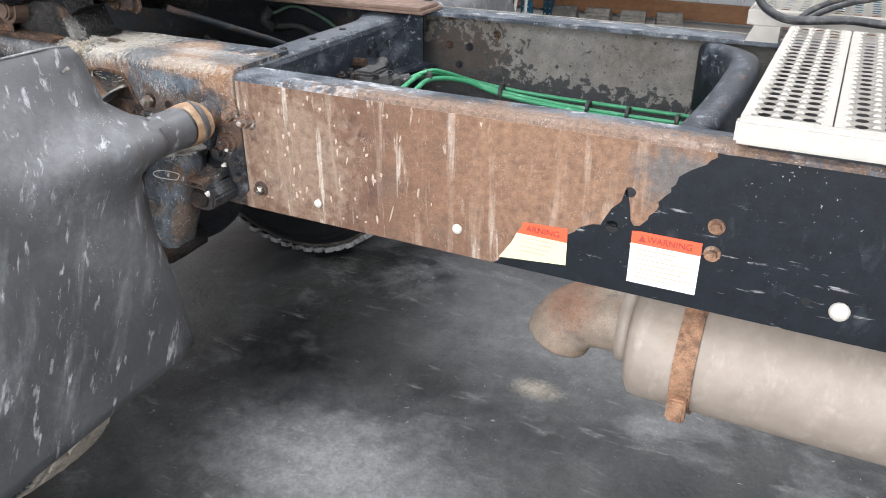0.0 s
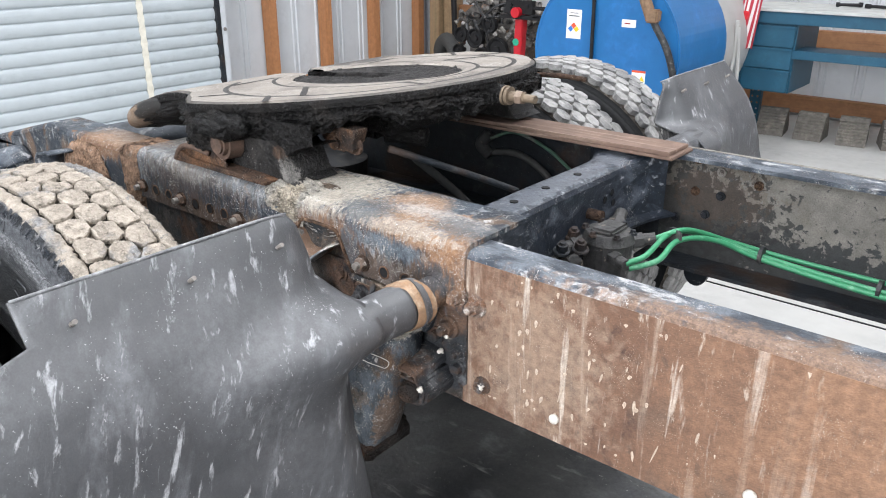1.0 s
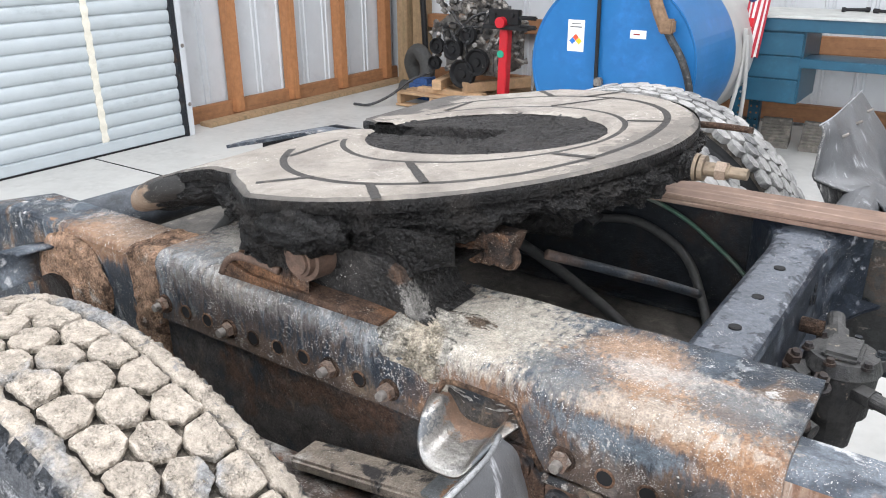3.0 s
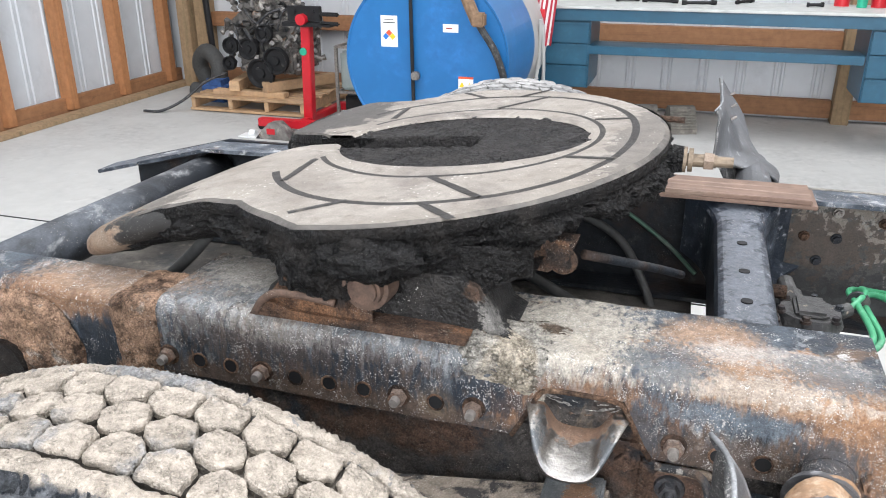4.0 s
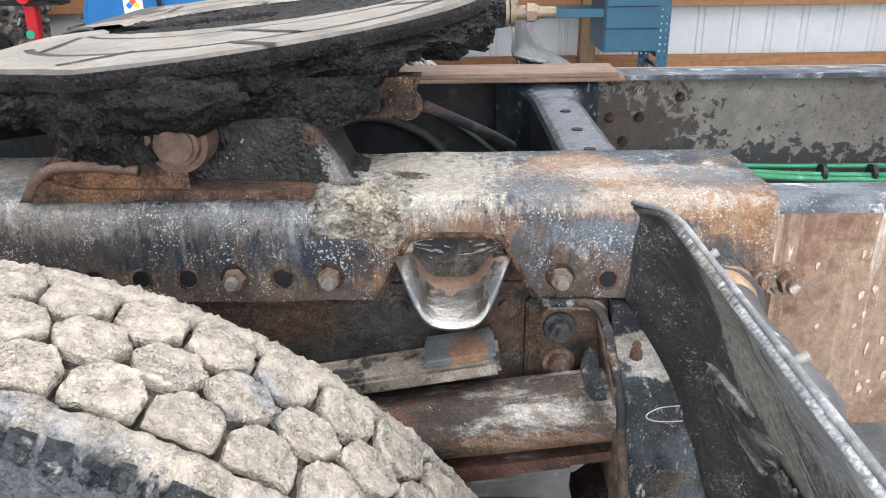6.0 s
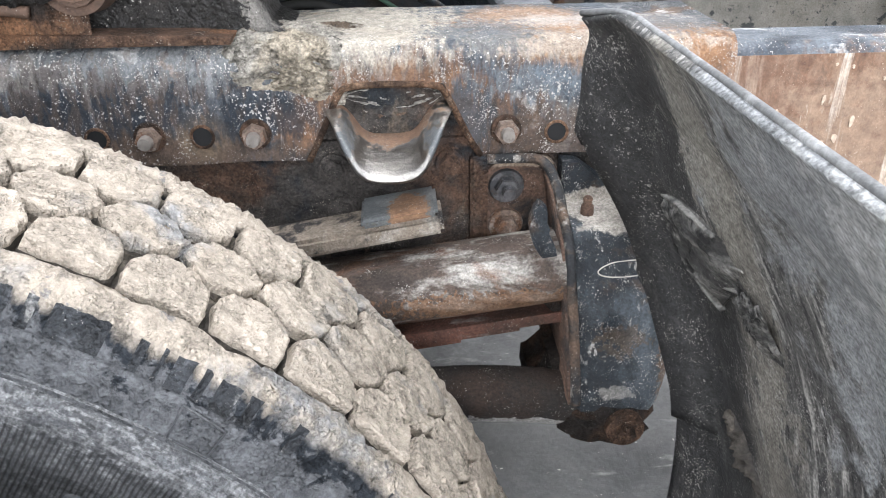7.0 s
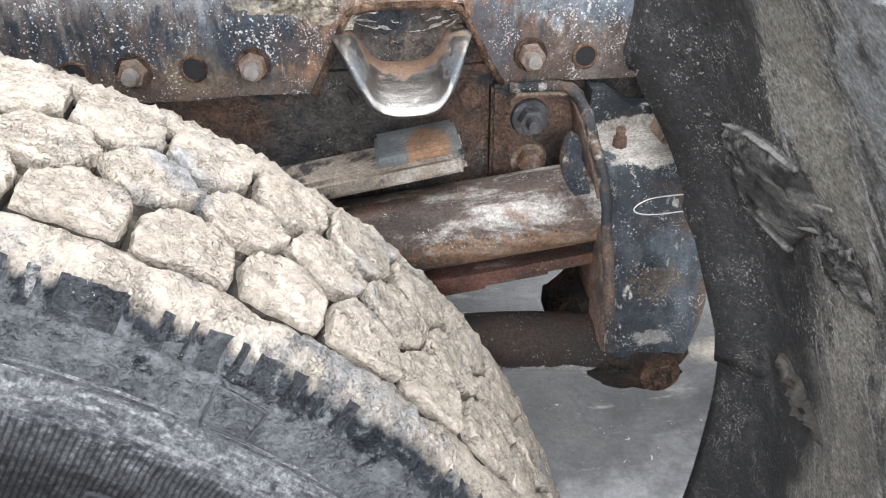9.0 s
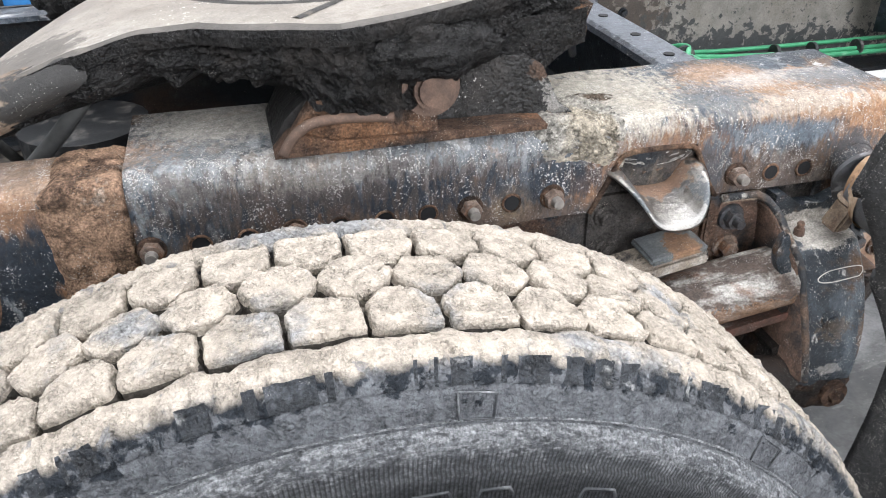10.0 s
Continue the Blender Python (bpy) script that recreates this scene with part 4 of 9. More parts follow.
def tube(bm, pts, r, n=10, k=8, radii=None):
    path = smooth_path(pts, k) if k > 1 else [Vector(q) for q in pts]
    rings, up = [], Vector((0.13, 0.21, 0.97))
    for i, q in enumerate(path):
        d = (path[min(i + 1, len(path) - 1)] - path[max(i - 1, 0)]).normalized()
        s = d.cross(up)
        s = s.normalized() if s.length > 1e-4 else d.orthogonal().normalized()
        u = s.cross(d)
        up = u
        rr = r if radii is None else radii[min(len(radii) - 1, int(i / max(1, len(path) - 1) * (len(radii) - 1) + 0.5))]
        rings.append([bm.verts.new(q + (s * math.cos(a) + u * math.sin(a)) * rr) for a in (2 * math.pi * j / n for j in range(n))])
    for a, b in zip(rings, rings[1:]):
        for j in range(n):
            bm.faces.new((a[j], a[(j + 1) % n], b[(j + 1) % n], b[j]))
    bm.faces.new(rings[0][::-1])
    bm.faces.new(rings[-1])


def prism(bm, poly, axis, a, b):
    """A flat outline (two coordinates a point) pushed along x, y or z from a to b."""
    def at(p, v):
        return {"x": (v, p[0], p[1]), "y": (p[0], v, p[1]), "z": (p[0], p[1], v)}[axis]
    lo = [bm.verts.new(at(p, a)) for p in poly]
    hi = [bm.verts.new(at(p, b)) for p in poly]
    n = len(poly)
    bm.faces.new(lo)
    bm.faces.new(hi[::-1])
    for i in range(n):
        bm.faces.new((lo[i], lo[(i + 1) % n], hi[(i + 1) % n], hi[i]))
    return lo + hi


def sheet_grid(bm, rows, thick=0.0, closed=False):
    """A sheet through a grid of points; with thickness it is given a back along the normals."""
    vs = [[bm.verts.new(p) for p in r] for r in rows]
    fs = []
    for a, b in zip(vs, vs[1:]):
        n = len(a)
        for j in range(n if closed else n - 1):
            fs.append(bm.faces.new((a[j], a[(j + 1) % n], b[(j + 1) % n], b[j])))
    if thick:
        bmesh.ops.recalc_face_normals(bm, faces=fs)
        bmesh.ops.solidify(bm, geom=fs, thickness=thick)
    return fs


def hexbolt(bm, at, axis, r=0.014, head=0.012, washer=True, stud=0.0, turn=0.3):
    """A bolt head on its washer, standing out along axis."""
    at, d = Vector(at), Vector(axis).normalized()
    q = at
    if washer:
        cyl(bm, q, q + d * 0.004, r * 1.45, r * 1.35, 18)
        q = q + d * 0.004
    m = Matrix.Translation(q + d * head / 2) @ d.to_track_quat("Z", "Y").to_matrix().to_4x4() @ Matrix.Rotation(turn, 4, "Z")
    bmesh.ops.create_cone(bm, cap_ends=True, segments=6, radius1=r, radius2=r * 0.93, depth=head, matrix=m)
    if stud:
        cyl(bm, q + d * head, q + d * (head + stud), r * 0.55, r * 0.48, 12)


def fbm(x, y, z, o=4):
    return noise.fractal(Vector((x, y, z)), 1.0, 2.0, o)


# ---------- the shop ----------
XW, YN, YS, XE, ZC = -4.86, 5.90, -5.6, 8.5, 4.6

bm = bmesh.new()
box(bm, XW - 0.3, XE + 0.3, YS - 3.0, YN + 0.3, -0.2, 0.0)
floor = tagged(part("floor", bm, M["floor"]), "smooth pale grey concrete shop floor with saw cuts", "floor", kind="structure")
bm = bmesh.new()
# darker oiled slab with truck shade painted in, a thin film with uneven rim
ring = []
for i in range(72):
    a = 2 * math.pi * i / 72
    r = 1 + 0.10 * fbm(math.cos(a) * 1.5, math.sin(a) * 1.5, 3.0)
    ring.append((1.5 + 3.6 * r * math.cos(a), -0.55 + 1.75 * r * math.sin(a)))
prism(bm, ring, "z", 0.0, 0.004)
part("oil_stain", bm, M["stain_shade"], floor, "dark oil-stained patch of concrete with truck shade painted in")
for yj in (1.985,):
    bm = bmesh.new()
    box(bm, XW, XE, yj - 0.004, yj + 0.004, 0.0, 0.0042)
    part("saw_cut", bm, M["black_plain"], floor)


def ribbed(bm, u0, u1, z0, z1, flat, along, out):
    """Steel sheet with a pair of ribs every 0.3 m, running up."""
    prof, u = [], u0
    while u < u1:
        for du, h in ((0, 0), (0.11, 0), (0.118, 0.012), (0.132, 0.012), (0.14, 0), (0.165, 0), (0.173, 0.012), (0.187, 0.012), (0.195, 0), (0.30, 0)):
            if u + du <= u1:
                prof.append((u + du, h))
        u += 0.30
    rows = []
    for z in (z0, z1):
        rows.append([(flat + out * h, p, z) if along == "y" else (p, flat + out * h, z) for p, h in prof])
    sheet_grid(bm, rows)


bm = bmesh.new()
box(bm, XW - 0.25, XE + 0.25, YN + 0.03, YN + 0.15, 0, ZC)
ribbed(bm, XW, XE, 0.0, ZC, YN + 0.0, "x", -1)
wall_n = tagged(part("wall_north", bm, M["sheet"]), "white ribbed steel wall with timber framing", "wall", kind="structure")
bm = bmesh.new()
box(bm, XW - 0.15, XW - 0.03, 2.84, YN + 0.03, 0, ZC)
box(bm, XW - 0.15, XW - 0.03, -3.2, 2.84, 3.9, ZC)
box(bm, XW - 0.15, XW - 0.03, YS, -3.2, 0, ZC)
ribbed(bm, 2.87, YN, 0.0, ZC, XW, "y", 1)
wall_w = tagged(part("wall_west", bm, M["sheet"]), "white ribbed steel wall with pine studs beside the roll-up door", "wall", kind="structure")
bm = bmesh.new()
box(bm, XE + 0.03, XE + 0.15, YS, YN + 0.15, 0, ZC)
tagged(part("wall_east", bm, M["sheet"]), "plain white steel wall", "wall", kind="structure")
bm = bmesh.new()
box(bm, XW, -1.4, YS - 0.15, YS, 0, ZC)
box(bm, 4.4, XE, YS - 0.15, YS, 0, ZC)
box(bm, -1.4, 4.4, YS - 0.15, YS, 4.0, ZC)
tagged(part("wall_south", bm, M["sheet"]), "plain white steel wall with an open doorway", "wall", kind="structure")
# unseen ceiling, with gaps left for the added roof lamps
bm = bmesh.new()
xs = [XW - 0.2, -3.15, -2.05, 0.65, 1.75, 4.45, 5.55, XE + 0.2]
for i in range(0, len(xs), 2):
    box(bm, xs[i], xs[i + 1], YS - 0.2, YN + 0.2, ZC, ZC + 0.1)
for i in range(1, len(xs) - 1, 2):
    box(bm, xs[i], xs[i + 1], YS - 0.2, -3.0, ZC, ZC + 0.1)
    box(bm, xs[i], xs[i + 1], 4.2, YN + 0.2, ZC, ZC + 0.1)
tagged(part("ceiling", bm, M["ceil"]), "white steel ceiling with assumed roof light openings", "ceiling", kind="structure")

# timber framing
for y in (3.565, 4.255, 4.945, 5.66):
    bm = bmesh.new()
    box(bm, XW + 0.015, XW + 0.125, y - 0.045, y + 0.045, 0.04, ZC, 0.004)
    part("stud", bm, M["wood"], wall_w)
bm = bmesh.new()
box(bm, XW + 0.015, XW + 0.065, 2.88, YN - 0.02, 0.0, 0.14, 0.004)
part("base_plank", bm, M["wood_h"], wall_w)
bm = bmesh.new()
box(bm, XW + 0.126, XW + 0.27, 3.1, YN - 0.10, 0.0, 0.035, 0.005)
part("sill_plank", bm, M["treated"], wall_w, "grey weathered plank along the floor")
for x0, x1, y0 in ((-4.60, -4.47, 5.64), (-4.44, -4.32, 5.70), (1.42, 1.55, 5.72)):
    bm = bmesh.new()
    box(bm, x0, x1, y0, YN - 0.015, 0.0, ZC, 0.005)
    part("post", bm, M["treated"], wall_n)
for x0, x1 in ((-2.10, -2.0), (4.9, 5.03)):
    bm = bmesh.new()
    box(bm, x0, x1, 5.74, YN - 0.015, 0.0, ZC, 0.005)
    part("post", bm, M["wood"], wall_n)
for z0, z1, dy in ((0.585, 0.72, 0.0), (0.03, 0.175, 0.02), (1.75, 1.89, 0.0), (2.9, 3.04, 0.0)):
    for x0, x1 in ((-4.31, -2.105), (-1.995, 1.415), (1.555, 4.895), (5.035, XE)):
        bm = bmesh.new()
        box(bm, x0, x1, 5.79 + dy, YN - 0.014, z0, z1, 0.004)
        part("girt", bm, M["wood_h"], wall_n)
bm = bmesh.new()
tube(bm, [(-4.20, 5.62, 0.0), (-4.22, 5.60, 0.7), (-4.26, 5.58, 1.6)], 0.03, 10)
tagged(part("wall_pipe", bm, M["black_plain"]), "slim dark conduit leaning in the corner of the wall", "pipe")

# roll-up door
door = tagged(thing("door_1", "closed pale blue steel roll-up door with curved slats", "door", (XW + 0.30, 0.0, 0), kind="structure"))
PITCH = 0.098
prof = [(0.0, 0.0), (0.009, 0.004), (0.014, 0.014), (0.018, 0.032), (0.0195, 0.050), (0.018, 0.068), (0.014, 0.082), (0.008, 0.090), (0.0, 0.0925), (0.0, PITCH)]
bm = bmesh.new()
sheet_grid(bm, [[(p[0], -3.15, p[1]) for p in prof], [(p[0], 2.80, p[1]) for p in prof]])
slat = part("slat", bm, M["slat"], door, smooth=True)
slat_mesh = slat.data
slat.location = (0.0, 0, 0.09)
for i in range(1, 39):
    s = new("slat", slat_mesh)
    s.parent = door
    s.location = (0.0, 0, 0.09 + i * PITCH)
bm = bmesh.new()
box(bm, -0.01, 0.030, -3.15, 2.80, 0.012, 0.09, 0.006)
part("bottom_bar", bm, M["slat"], door)
bm = bmesh.new()
box(bm, -0.012, 0.034, -3.15, 2.80, 0.0, 0.0115, 0.002)
part("floor_seal", bm, M["black_plain"], door, "black rubber floor seal")
for y in (2.113, 0.667, -0.78):
    bm = bmesh.new()
    rows = []
    for i in range(0, 160):
        z = 0.09 + i * PITCH / 4
        w = 0.026 + 0.004 * math.sin(i * 1.7)
        o = 0.0205 + 0.002 * math.sin(i * math.pi / 2)
        rows.append([(o, y - w, z), (o, y + w, z)])
    sheet_grid(bm, rows, 0.003)
    part("wind_strap", bm, M["strap"], door, "yellowed vertical strap")
for y in (2.80, -3.2):
    trk = thing("door_track", "grey steel guide track with a dark slot beside the roll-up door", "track", (XW + 0.30, y, 0), kind="structure")
    bm = bmesh.new()
    box(bm, -0.02, 0.055, 0.028, 0.075, 0.0, 4.0, 0.004)
    part("channel", bm, M["sheet"], trk)
    bm = bmesh.new()
    box(bm, -0.02, 0.048, -0.008, 0.027, 0.0, 4.0, 0.003)
    part("slot", bm, M["dark_steel"], trk, "dark worn slot")
    for k in range(8):
        bm = bmesh.new()
        hexbolt(bm, (0.055, 0.052, 0.25 + 0.45 * k), (1, 0, 0), 0.011, 0.008)
        part("bolt", bm, M["bolt_grey"], trk)

# ---------- things along the back wall ----------
# workbench
BX0, BX1, BY0, BY1 = -0.80, 1.96, 4.70, 5.34
bench = thing("workbench", "teal blue steel workbench with two drawer pedestals and slotted angle legs", "workbench", (0.58, 5.0, 0))


def wpart(name, bm, mat, parent, label="", smooth=False):
    """A part whose mesh is written in world places."""
    bmesh.ops.translate(bm, vec=-Vector(parent.location), verts=bm.verts)
    return part(name, bm, mat, parent, label, smooth)


bm = bmesh.new()
box(bm, BX0 - 0.02, BX1 + 0.02, BY0 - 0.02, BY1, 0.945, 0.965, 0.004)
wpart("worktop", bm, M["bench_top"], bench, "worn pale worktop")
bm = bmesh.new()
box(bm, BX0 - 0.01, BX1 + 0.01, BY0, BY0 + 0.03, 0.862, 0.943, 0.004)
wpart("apron", bm, M["bench"], bench)
bm = bmesh.new()
box(bm, BX0, BX1, BY1 - 0.03, BY1 - 0.005, 0.862, 0.943, 0.004)
wpart("rear_rail", bm, M["bench"], bench)
bm = bmesh.new()
box(bm, -0.38, 1.47, BY0 + 0.03, BY0 + 0.30, 0.675, 0.685)
box(bm, -0.38, 1.47, BY0 + 0.02, BY0 + 0.045, 0.625, 0.685, 0.004)
wpart("shelf", bm, M["bench"], bench, "narrow blue footrest shelf")


def slotted_leg(x, y):
    """Perforated angle: a front flange with two columns of round holes and a plain side flange."""
    bm = bmesh.new()
    w, rows_, n = 0.085, 19, 8
    dz, dx = 0.935 / rows_, w / 2
    for i in range(rows_):
        for j in range(2):
            cx, cz = x - w + (j + 0.5) * dx, 0.01 + (i + 0.5) * dz
            out, inn = [], []
            for k in range(n):
                a = 2 * math.pi * (k + 0.5) / n
                f = 1 / max(abs(math.cos(a)), abs(math.sin(a)))
                out.append(bm.verts.new((cx + dx / 2 * f * math.cos(a), y, cz + dz / 2 * f * math.sin(a))))
                inn.append(bm.verts.new((cx + 0.0085 * math.cos(a), y, cz + 0.0085 * math.sin(a))))
            for k in range(n):
                bm.faces.new((out[k], out[(k + 1) % n], inn[(k + 1) % n], inn[k]))
            for sx in (-1, 1):
                for sz in (-1, 1):
                    q = [v for v in out if (v.co.x - cx) * sx > 0 and (v.co.z - cz) * sz > 0]
                    bm.faces.new((*q, bm.verts.new((cx + sx * dx / 2, y, cz + sz * dz / 2))))
    bmesh.ops.remove_doubles(bm, verts=bm.verts, dist=1e-5)
    bmesh.ops.recalc_face_normals(bm, faces=bm.faces)
    bmesh.ops.solidify(bm, geom=list(bm.faces), thickness=0.003)
    box(bm, x - 0.004, x, y + 0.006, y + 0.06, 0.01, 0.945)
    box(bm, x - w, x + 0.004, y - 0.004, y + 0.062, 0.0, 0.009)
    return bm


for x, y in ((BX1, BY0 + 0.032), (BX1, BY1 - 0.07), (BX0 + 0.085, BY0 + 0.032), (BX0 + 0.085, BY1 - 0.07)):
    wpart("leg", slotted_leg(x, y), M["bench"], bench, "slotted angle leg")
bm = bmesh.new()
box(bm, BX1 - 0.03, BX1 - 0.005, BY0 + 0.095, BY1 - 0.08, 0.30, 0.335, 0.003)
box(bm, BX1 - 0.03, BX1 - 0.005, BY0 + 0.095, BY1 - 0.08, 0.24, 0.265, 0.003, m=Matrix.Translation((0, 0, -0.02)) @ Matrix.Rotation(0.0, 4, "X"))
wpart("side_brace", bm, M["bench"], bench)
for x0, x1 in ((-0.715, -0.36), (1.48, 1.885)):
    bm = bmesh.new()
    box(bm, x0, x1, BY0 + 0.04, BY1 - 0.06, 0.375, 0.86, 0.003)
    ped = wpart("drawer_case", bm, M["bench"], bench)
    for z0, z1 in ((0.70, 0.850), (0.545, 0.695), (0.382, 0.540)):
        bm = bmesh.new()
        box(bm, x0 + 0.008, x1 - 0.008, BY0 + 0.012, BY0 + 0.037, z0, z1, 0.005)
        box(bm, x0 + 0.008, x1 - 0.008, BY0 + 0.004, BY0 + 0.014, z1 - 0.018, z1 - 0.004, 0.002)
        bmesh.ops.translate(bm, vec=-Vector(bench.location), verts=bm.verts)
        part("drawer_front", bm, M["bench"], ped)


def can(name, label, cat, x, y, z, r, h, mat, band=None, taper=1.0):
    t = thing(name, label, cat, (x, y, z))
    bm = bmesh.new()
    cyl(bm, (0, 0, 0), (0, 0, h), r * taper, r, 24)
    cyl(bm, (0, 0, h), (0, 0, h + 0.006), r * 1.06, r * 1.06, 24)
    part("shell", bm, mat, t, smooth=False)
    if band:
        bm = bmesh.new()
        cyl(bm, (0, 0, h * 0.25), (0, 0, h * 0.8), r * 1.012 * (taper + 1) / 2, r * 1.012, 24, caps=False)
        part("paper_band", bm, band, t)
    return t


can("bucket", "white plastic bucket with a red label on the workbench", "bucket", 1.70, 4.95, 0.965, 0.12, 0.26, M["white_plastic"], M["red"], 0.9)
can("tin", "red tin on the workbench", "tin", 1.50, 5.15, 0.965, 0.05, 0.14, M["red"])
can("cup", "green plastic cup on the workbench", "cup", 1.385, 5.1, 0.965, 0.038, 0.10, M["green_plastic"], None, 0.85)
can("tin", "small red tin on the workbench", "tin", 1.27, 5.2, 0.965, 0.05, 0.10, M["red"])
for i, (x, y, l, a) in enumerate(((-0.22, 5.15, 0.16, 0.3), (0.02, 5.1, 0.24, -0.2), (0.30, 5.0, 0.22, 0.15), (1.08, 5.05, 0.10, 0.1), (0.62, 5.2, 0.2, 1.0), (1.56, 4.86, 0.10, 0.4))):
    bm = bmesh.new()
    d = Vector((math.cos(a), math.sin(a), 0)) * l / 2
    cyl(bm, -d + Vector((0, 0, 0.016)), d + Vector((0, 0, 0.016)), 0.010, 0.012, 12)
    cyl(bm, d * 0.8 + Vector((0, 0, 0.018)), d * 1.15 + Vector((0, 0, 0.018)), 0.018, 0.016, 12)
    cyl(bm, -d * 1.05 + Vector((0, 0, 0.016)), -d * 0.75 + Vector((0, 0, 0.016)), 0.016, 0.016, 6)
    ob = part("hand_tool", bm, M["black_plain"])
    ob.location = (x, y, 0.965)
    tagged(ob, "dark steel hand tool lying on the workbench", "tool", "tools on the workbench")

# small flag on a stick at the bench corner
flag = thing("flag", "small striped cloth flag hanging from a stick at the bench corner", "flag", (-0.70, 4.66, 0.70))
bm = bmesh.new()
tube(bm, [(0.01, 0.02, 0.0), (0.0, 0.0, 0.25), (-0.015, -0.02, 0.62)], 0.006, 8)
part("stick", bm, M["wood_pale"], flag)


def flag_pt(u, v):
    return Vector((-0.10 + 0.155 * u + 0.05 * v, -0.03 + 0.022 * math.sin(u * 9 + v * 2), -0.075 + 0.46 * v + 0.05 * u - 0.02 * math.sin(u * 6)))


for i in range(9):
    bm = bmesh.new()
    rows = [[flag_pt(i / 9, j / 16), flag_pt((i + 0.5) / 9, j / 16), flag_pt((i + 1) / 9, j / 16)] for j in range(17)]
    sheet_grid(bm, rows, 0.002)
    part("stripe", bm, M["flag_red"] if i % 2 == 0 else M["flag_white"], flag)
bm = bmesh.new()
sheet_grid(bm, [[flag_pt(i / 8 * 0.55, 0.93 + 0.07 * j / 6) + Vector((0, -0.005, 0)) for i in range(9)] for j in range(7)], 0.002)
part("canton", bm, M["flag_blue"], flag)

bench.location.x -= 0.065
flag.location.x -= 0.05

# ribbed rubber wheel chocks on the floor
bm = bmesh.new()
half = [(0.13, 0.0), (0.128, 0.03)]
for i in range(7):
    f = i / 7
    half += [(0.124 - 0.088 * f, 0.036 + 0.15 * f), (0.130 - 0.088 * f, 0.040 + 0.15 * f), (0.126 - 0.088 * f, 0.050 + 0.15 * f), (0.114 - 0.088 * f, 0.052 + 0.15 * f)]
half += [(0.030, 0.195)]
prism(bm, half + [(-x, z) for x, z in half[::-1]], "y", -0.10, 0.10)
chock_mesh = None
for i, (x, y, a) in enumerate(((-0.60, 5.10, 1.70), (-0.31, 5.10, 1.62), (-0.02, 5.12, 1.72), (0.26, 5.16, 1.9))):
    if chock_mesh is None:
        first = tagged(part("wheel_chock", bm, M["chock"]), "dusty ribbed black rubber wheel chock on the floor", "wheel chock", "wheel chocks")
        chock_mesh = first.data
        first.matrix_world = pose(x, y, 0, 0, 0, math.degrees(a))
    else:
        copy_thing(first, pose(x, y, 0, 0, 0, math.degrees(a)))

# blue fuel tank
TX, TZ, TR, TY0, TY1 = -1.262, 0.73, 0.53, 3.46, 4.22
tank = thing("fuel_tank", "large round bright blue steel fuel tank lying on a stand", "tank", (TX, 3.9, 0))


def lathe_y(bm, prof, n=64, cx=0.0, cz=0.0):
    """Profile of (y, radius) turned round an axis along y."""
    rings = []
    for y, r in prof:
        rings.append([(cx + r * math.cos(2 * math.pi * i / n), y, cz + r * math.sin(2 * math.pi * i / n)) for i in range(n)])
    return sheet_grid(bm, rings, closed=True)


bm = bmesh.new()
lathe_y(bm, [(TY0 + 0.012, 0.001), (TY0 + 0.010, 0.30), (TY0 + 0.008, 0.515), (TY0, 0.522), (TY0, TR), (TY0 + 0.012, TR), (TY1, TR), (TY1, 0.001)], 72, TX, TZ)
wpart("shell", bm, M["blue_tank"], tank, smooth=False)
bm = bmesh.new()
lathe_y(bm, [(TY1, TR * 0.999), (TY1 + 0.62, TR * 0.99), (TY1 + 0.72, TR * 0.93), (TY1 + 0.76, 0.001)], 72, TX, TZ)
wpart("rear_shell", bm, M["white_poly"], tank, "greyed white rear half of the tank", smooth=False)
for y in (3.62, 4.5):
    bm = bmesh.new()
    prism(bm, [(TX - 0.45, 0.0), (TX + 0.45, 0.0), (TX + 0.42, 0.30), (TX + 0.25, 0.275), (TX, 0.215), (TX - 0.25, 0.275), (TX - 0.42, 0.30)], "y", y, y + 0.05)
    wpart("stand", bm, M["black_plain"], tank)
bm = bmesh.new()
cyl(bm, (TX - 0.075, TY0 - 0.012, 0.30), (TX - 0.09, TY0 - 0.012, 1.29), 0.012, None, 10)
wpart("sight_pipe", bm, M["black_plain"], tank)
bm = bmesh.new()
box(bm, TX - 0.085, TX - 0.035, TY0 - 0.04, TY0 + 0.004, 0.61, 0.66, 0.008)
wpart("latch", bm, M["bolt_grey"], tank)


def decal(name, x0, x1, z0, z1, y, mat, parent, t=0.002):
    bm = bmesh.new()
    box(bm, x0, x1, y - t, y, z0, z1)
    return wpart(name, bm, mat, parent)


yl = TY0 + 0.010
decal("label", -1.555, -1.445, 0.802, 0.99, yl, M["label_white"], tank)
for dx, dz, mt in ((0, 0.022, "label_red"), (-0.022, 0, "blue_ink"), (0.022, 0, "yellow"), (0, -0.022, "label_white")):
    bm = bmesh.new()
    box(bm, -0.0145, 0.0145, -0.0008, 0.0008, -0.0145, 0.0145, m=Matrix.Translation((-1.5 + dx, yl - 0.003, 0.865 + dz)) @ Matrix.Rotation(math.pi / 4, 4, "Y"))
    wpart("hazard_diamond", bm, M[mt], tank)
decal("print_bar", -1.54, -1.46, 0.945, 0.952, yl - 0.0022, M["ink"], tank, 0.001)
decal("print_bar", -1.53, -1.47, 0.965, 0.970, yl - 0.0022, M["ink"], tank, 0.001)
decal("label", -1.150, -1.052, 0.902, 0.95, yl, M["label_white"], tank)
decal("print_bar", -1.13, -1.09, 0.922, 0.930, yl - 0.0022, M["dark_red_ink"], tank, 0.001)
decal("label", -1.05, -0.955, 0.53, 0.626, yl, M["label_white"], tank)
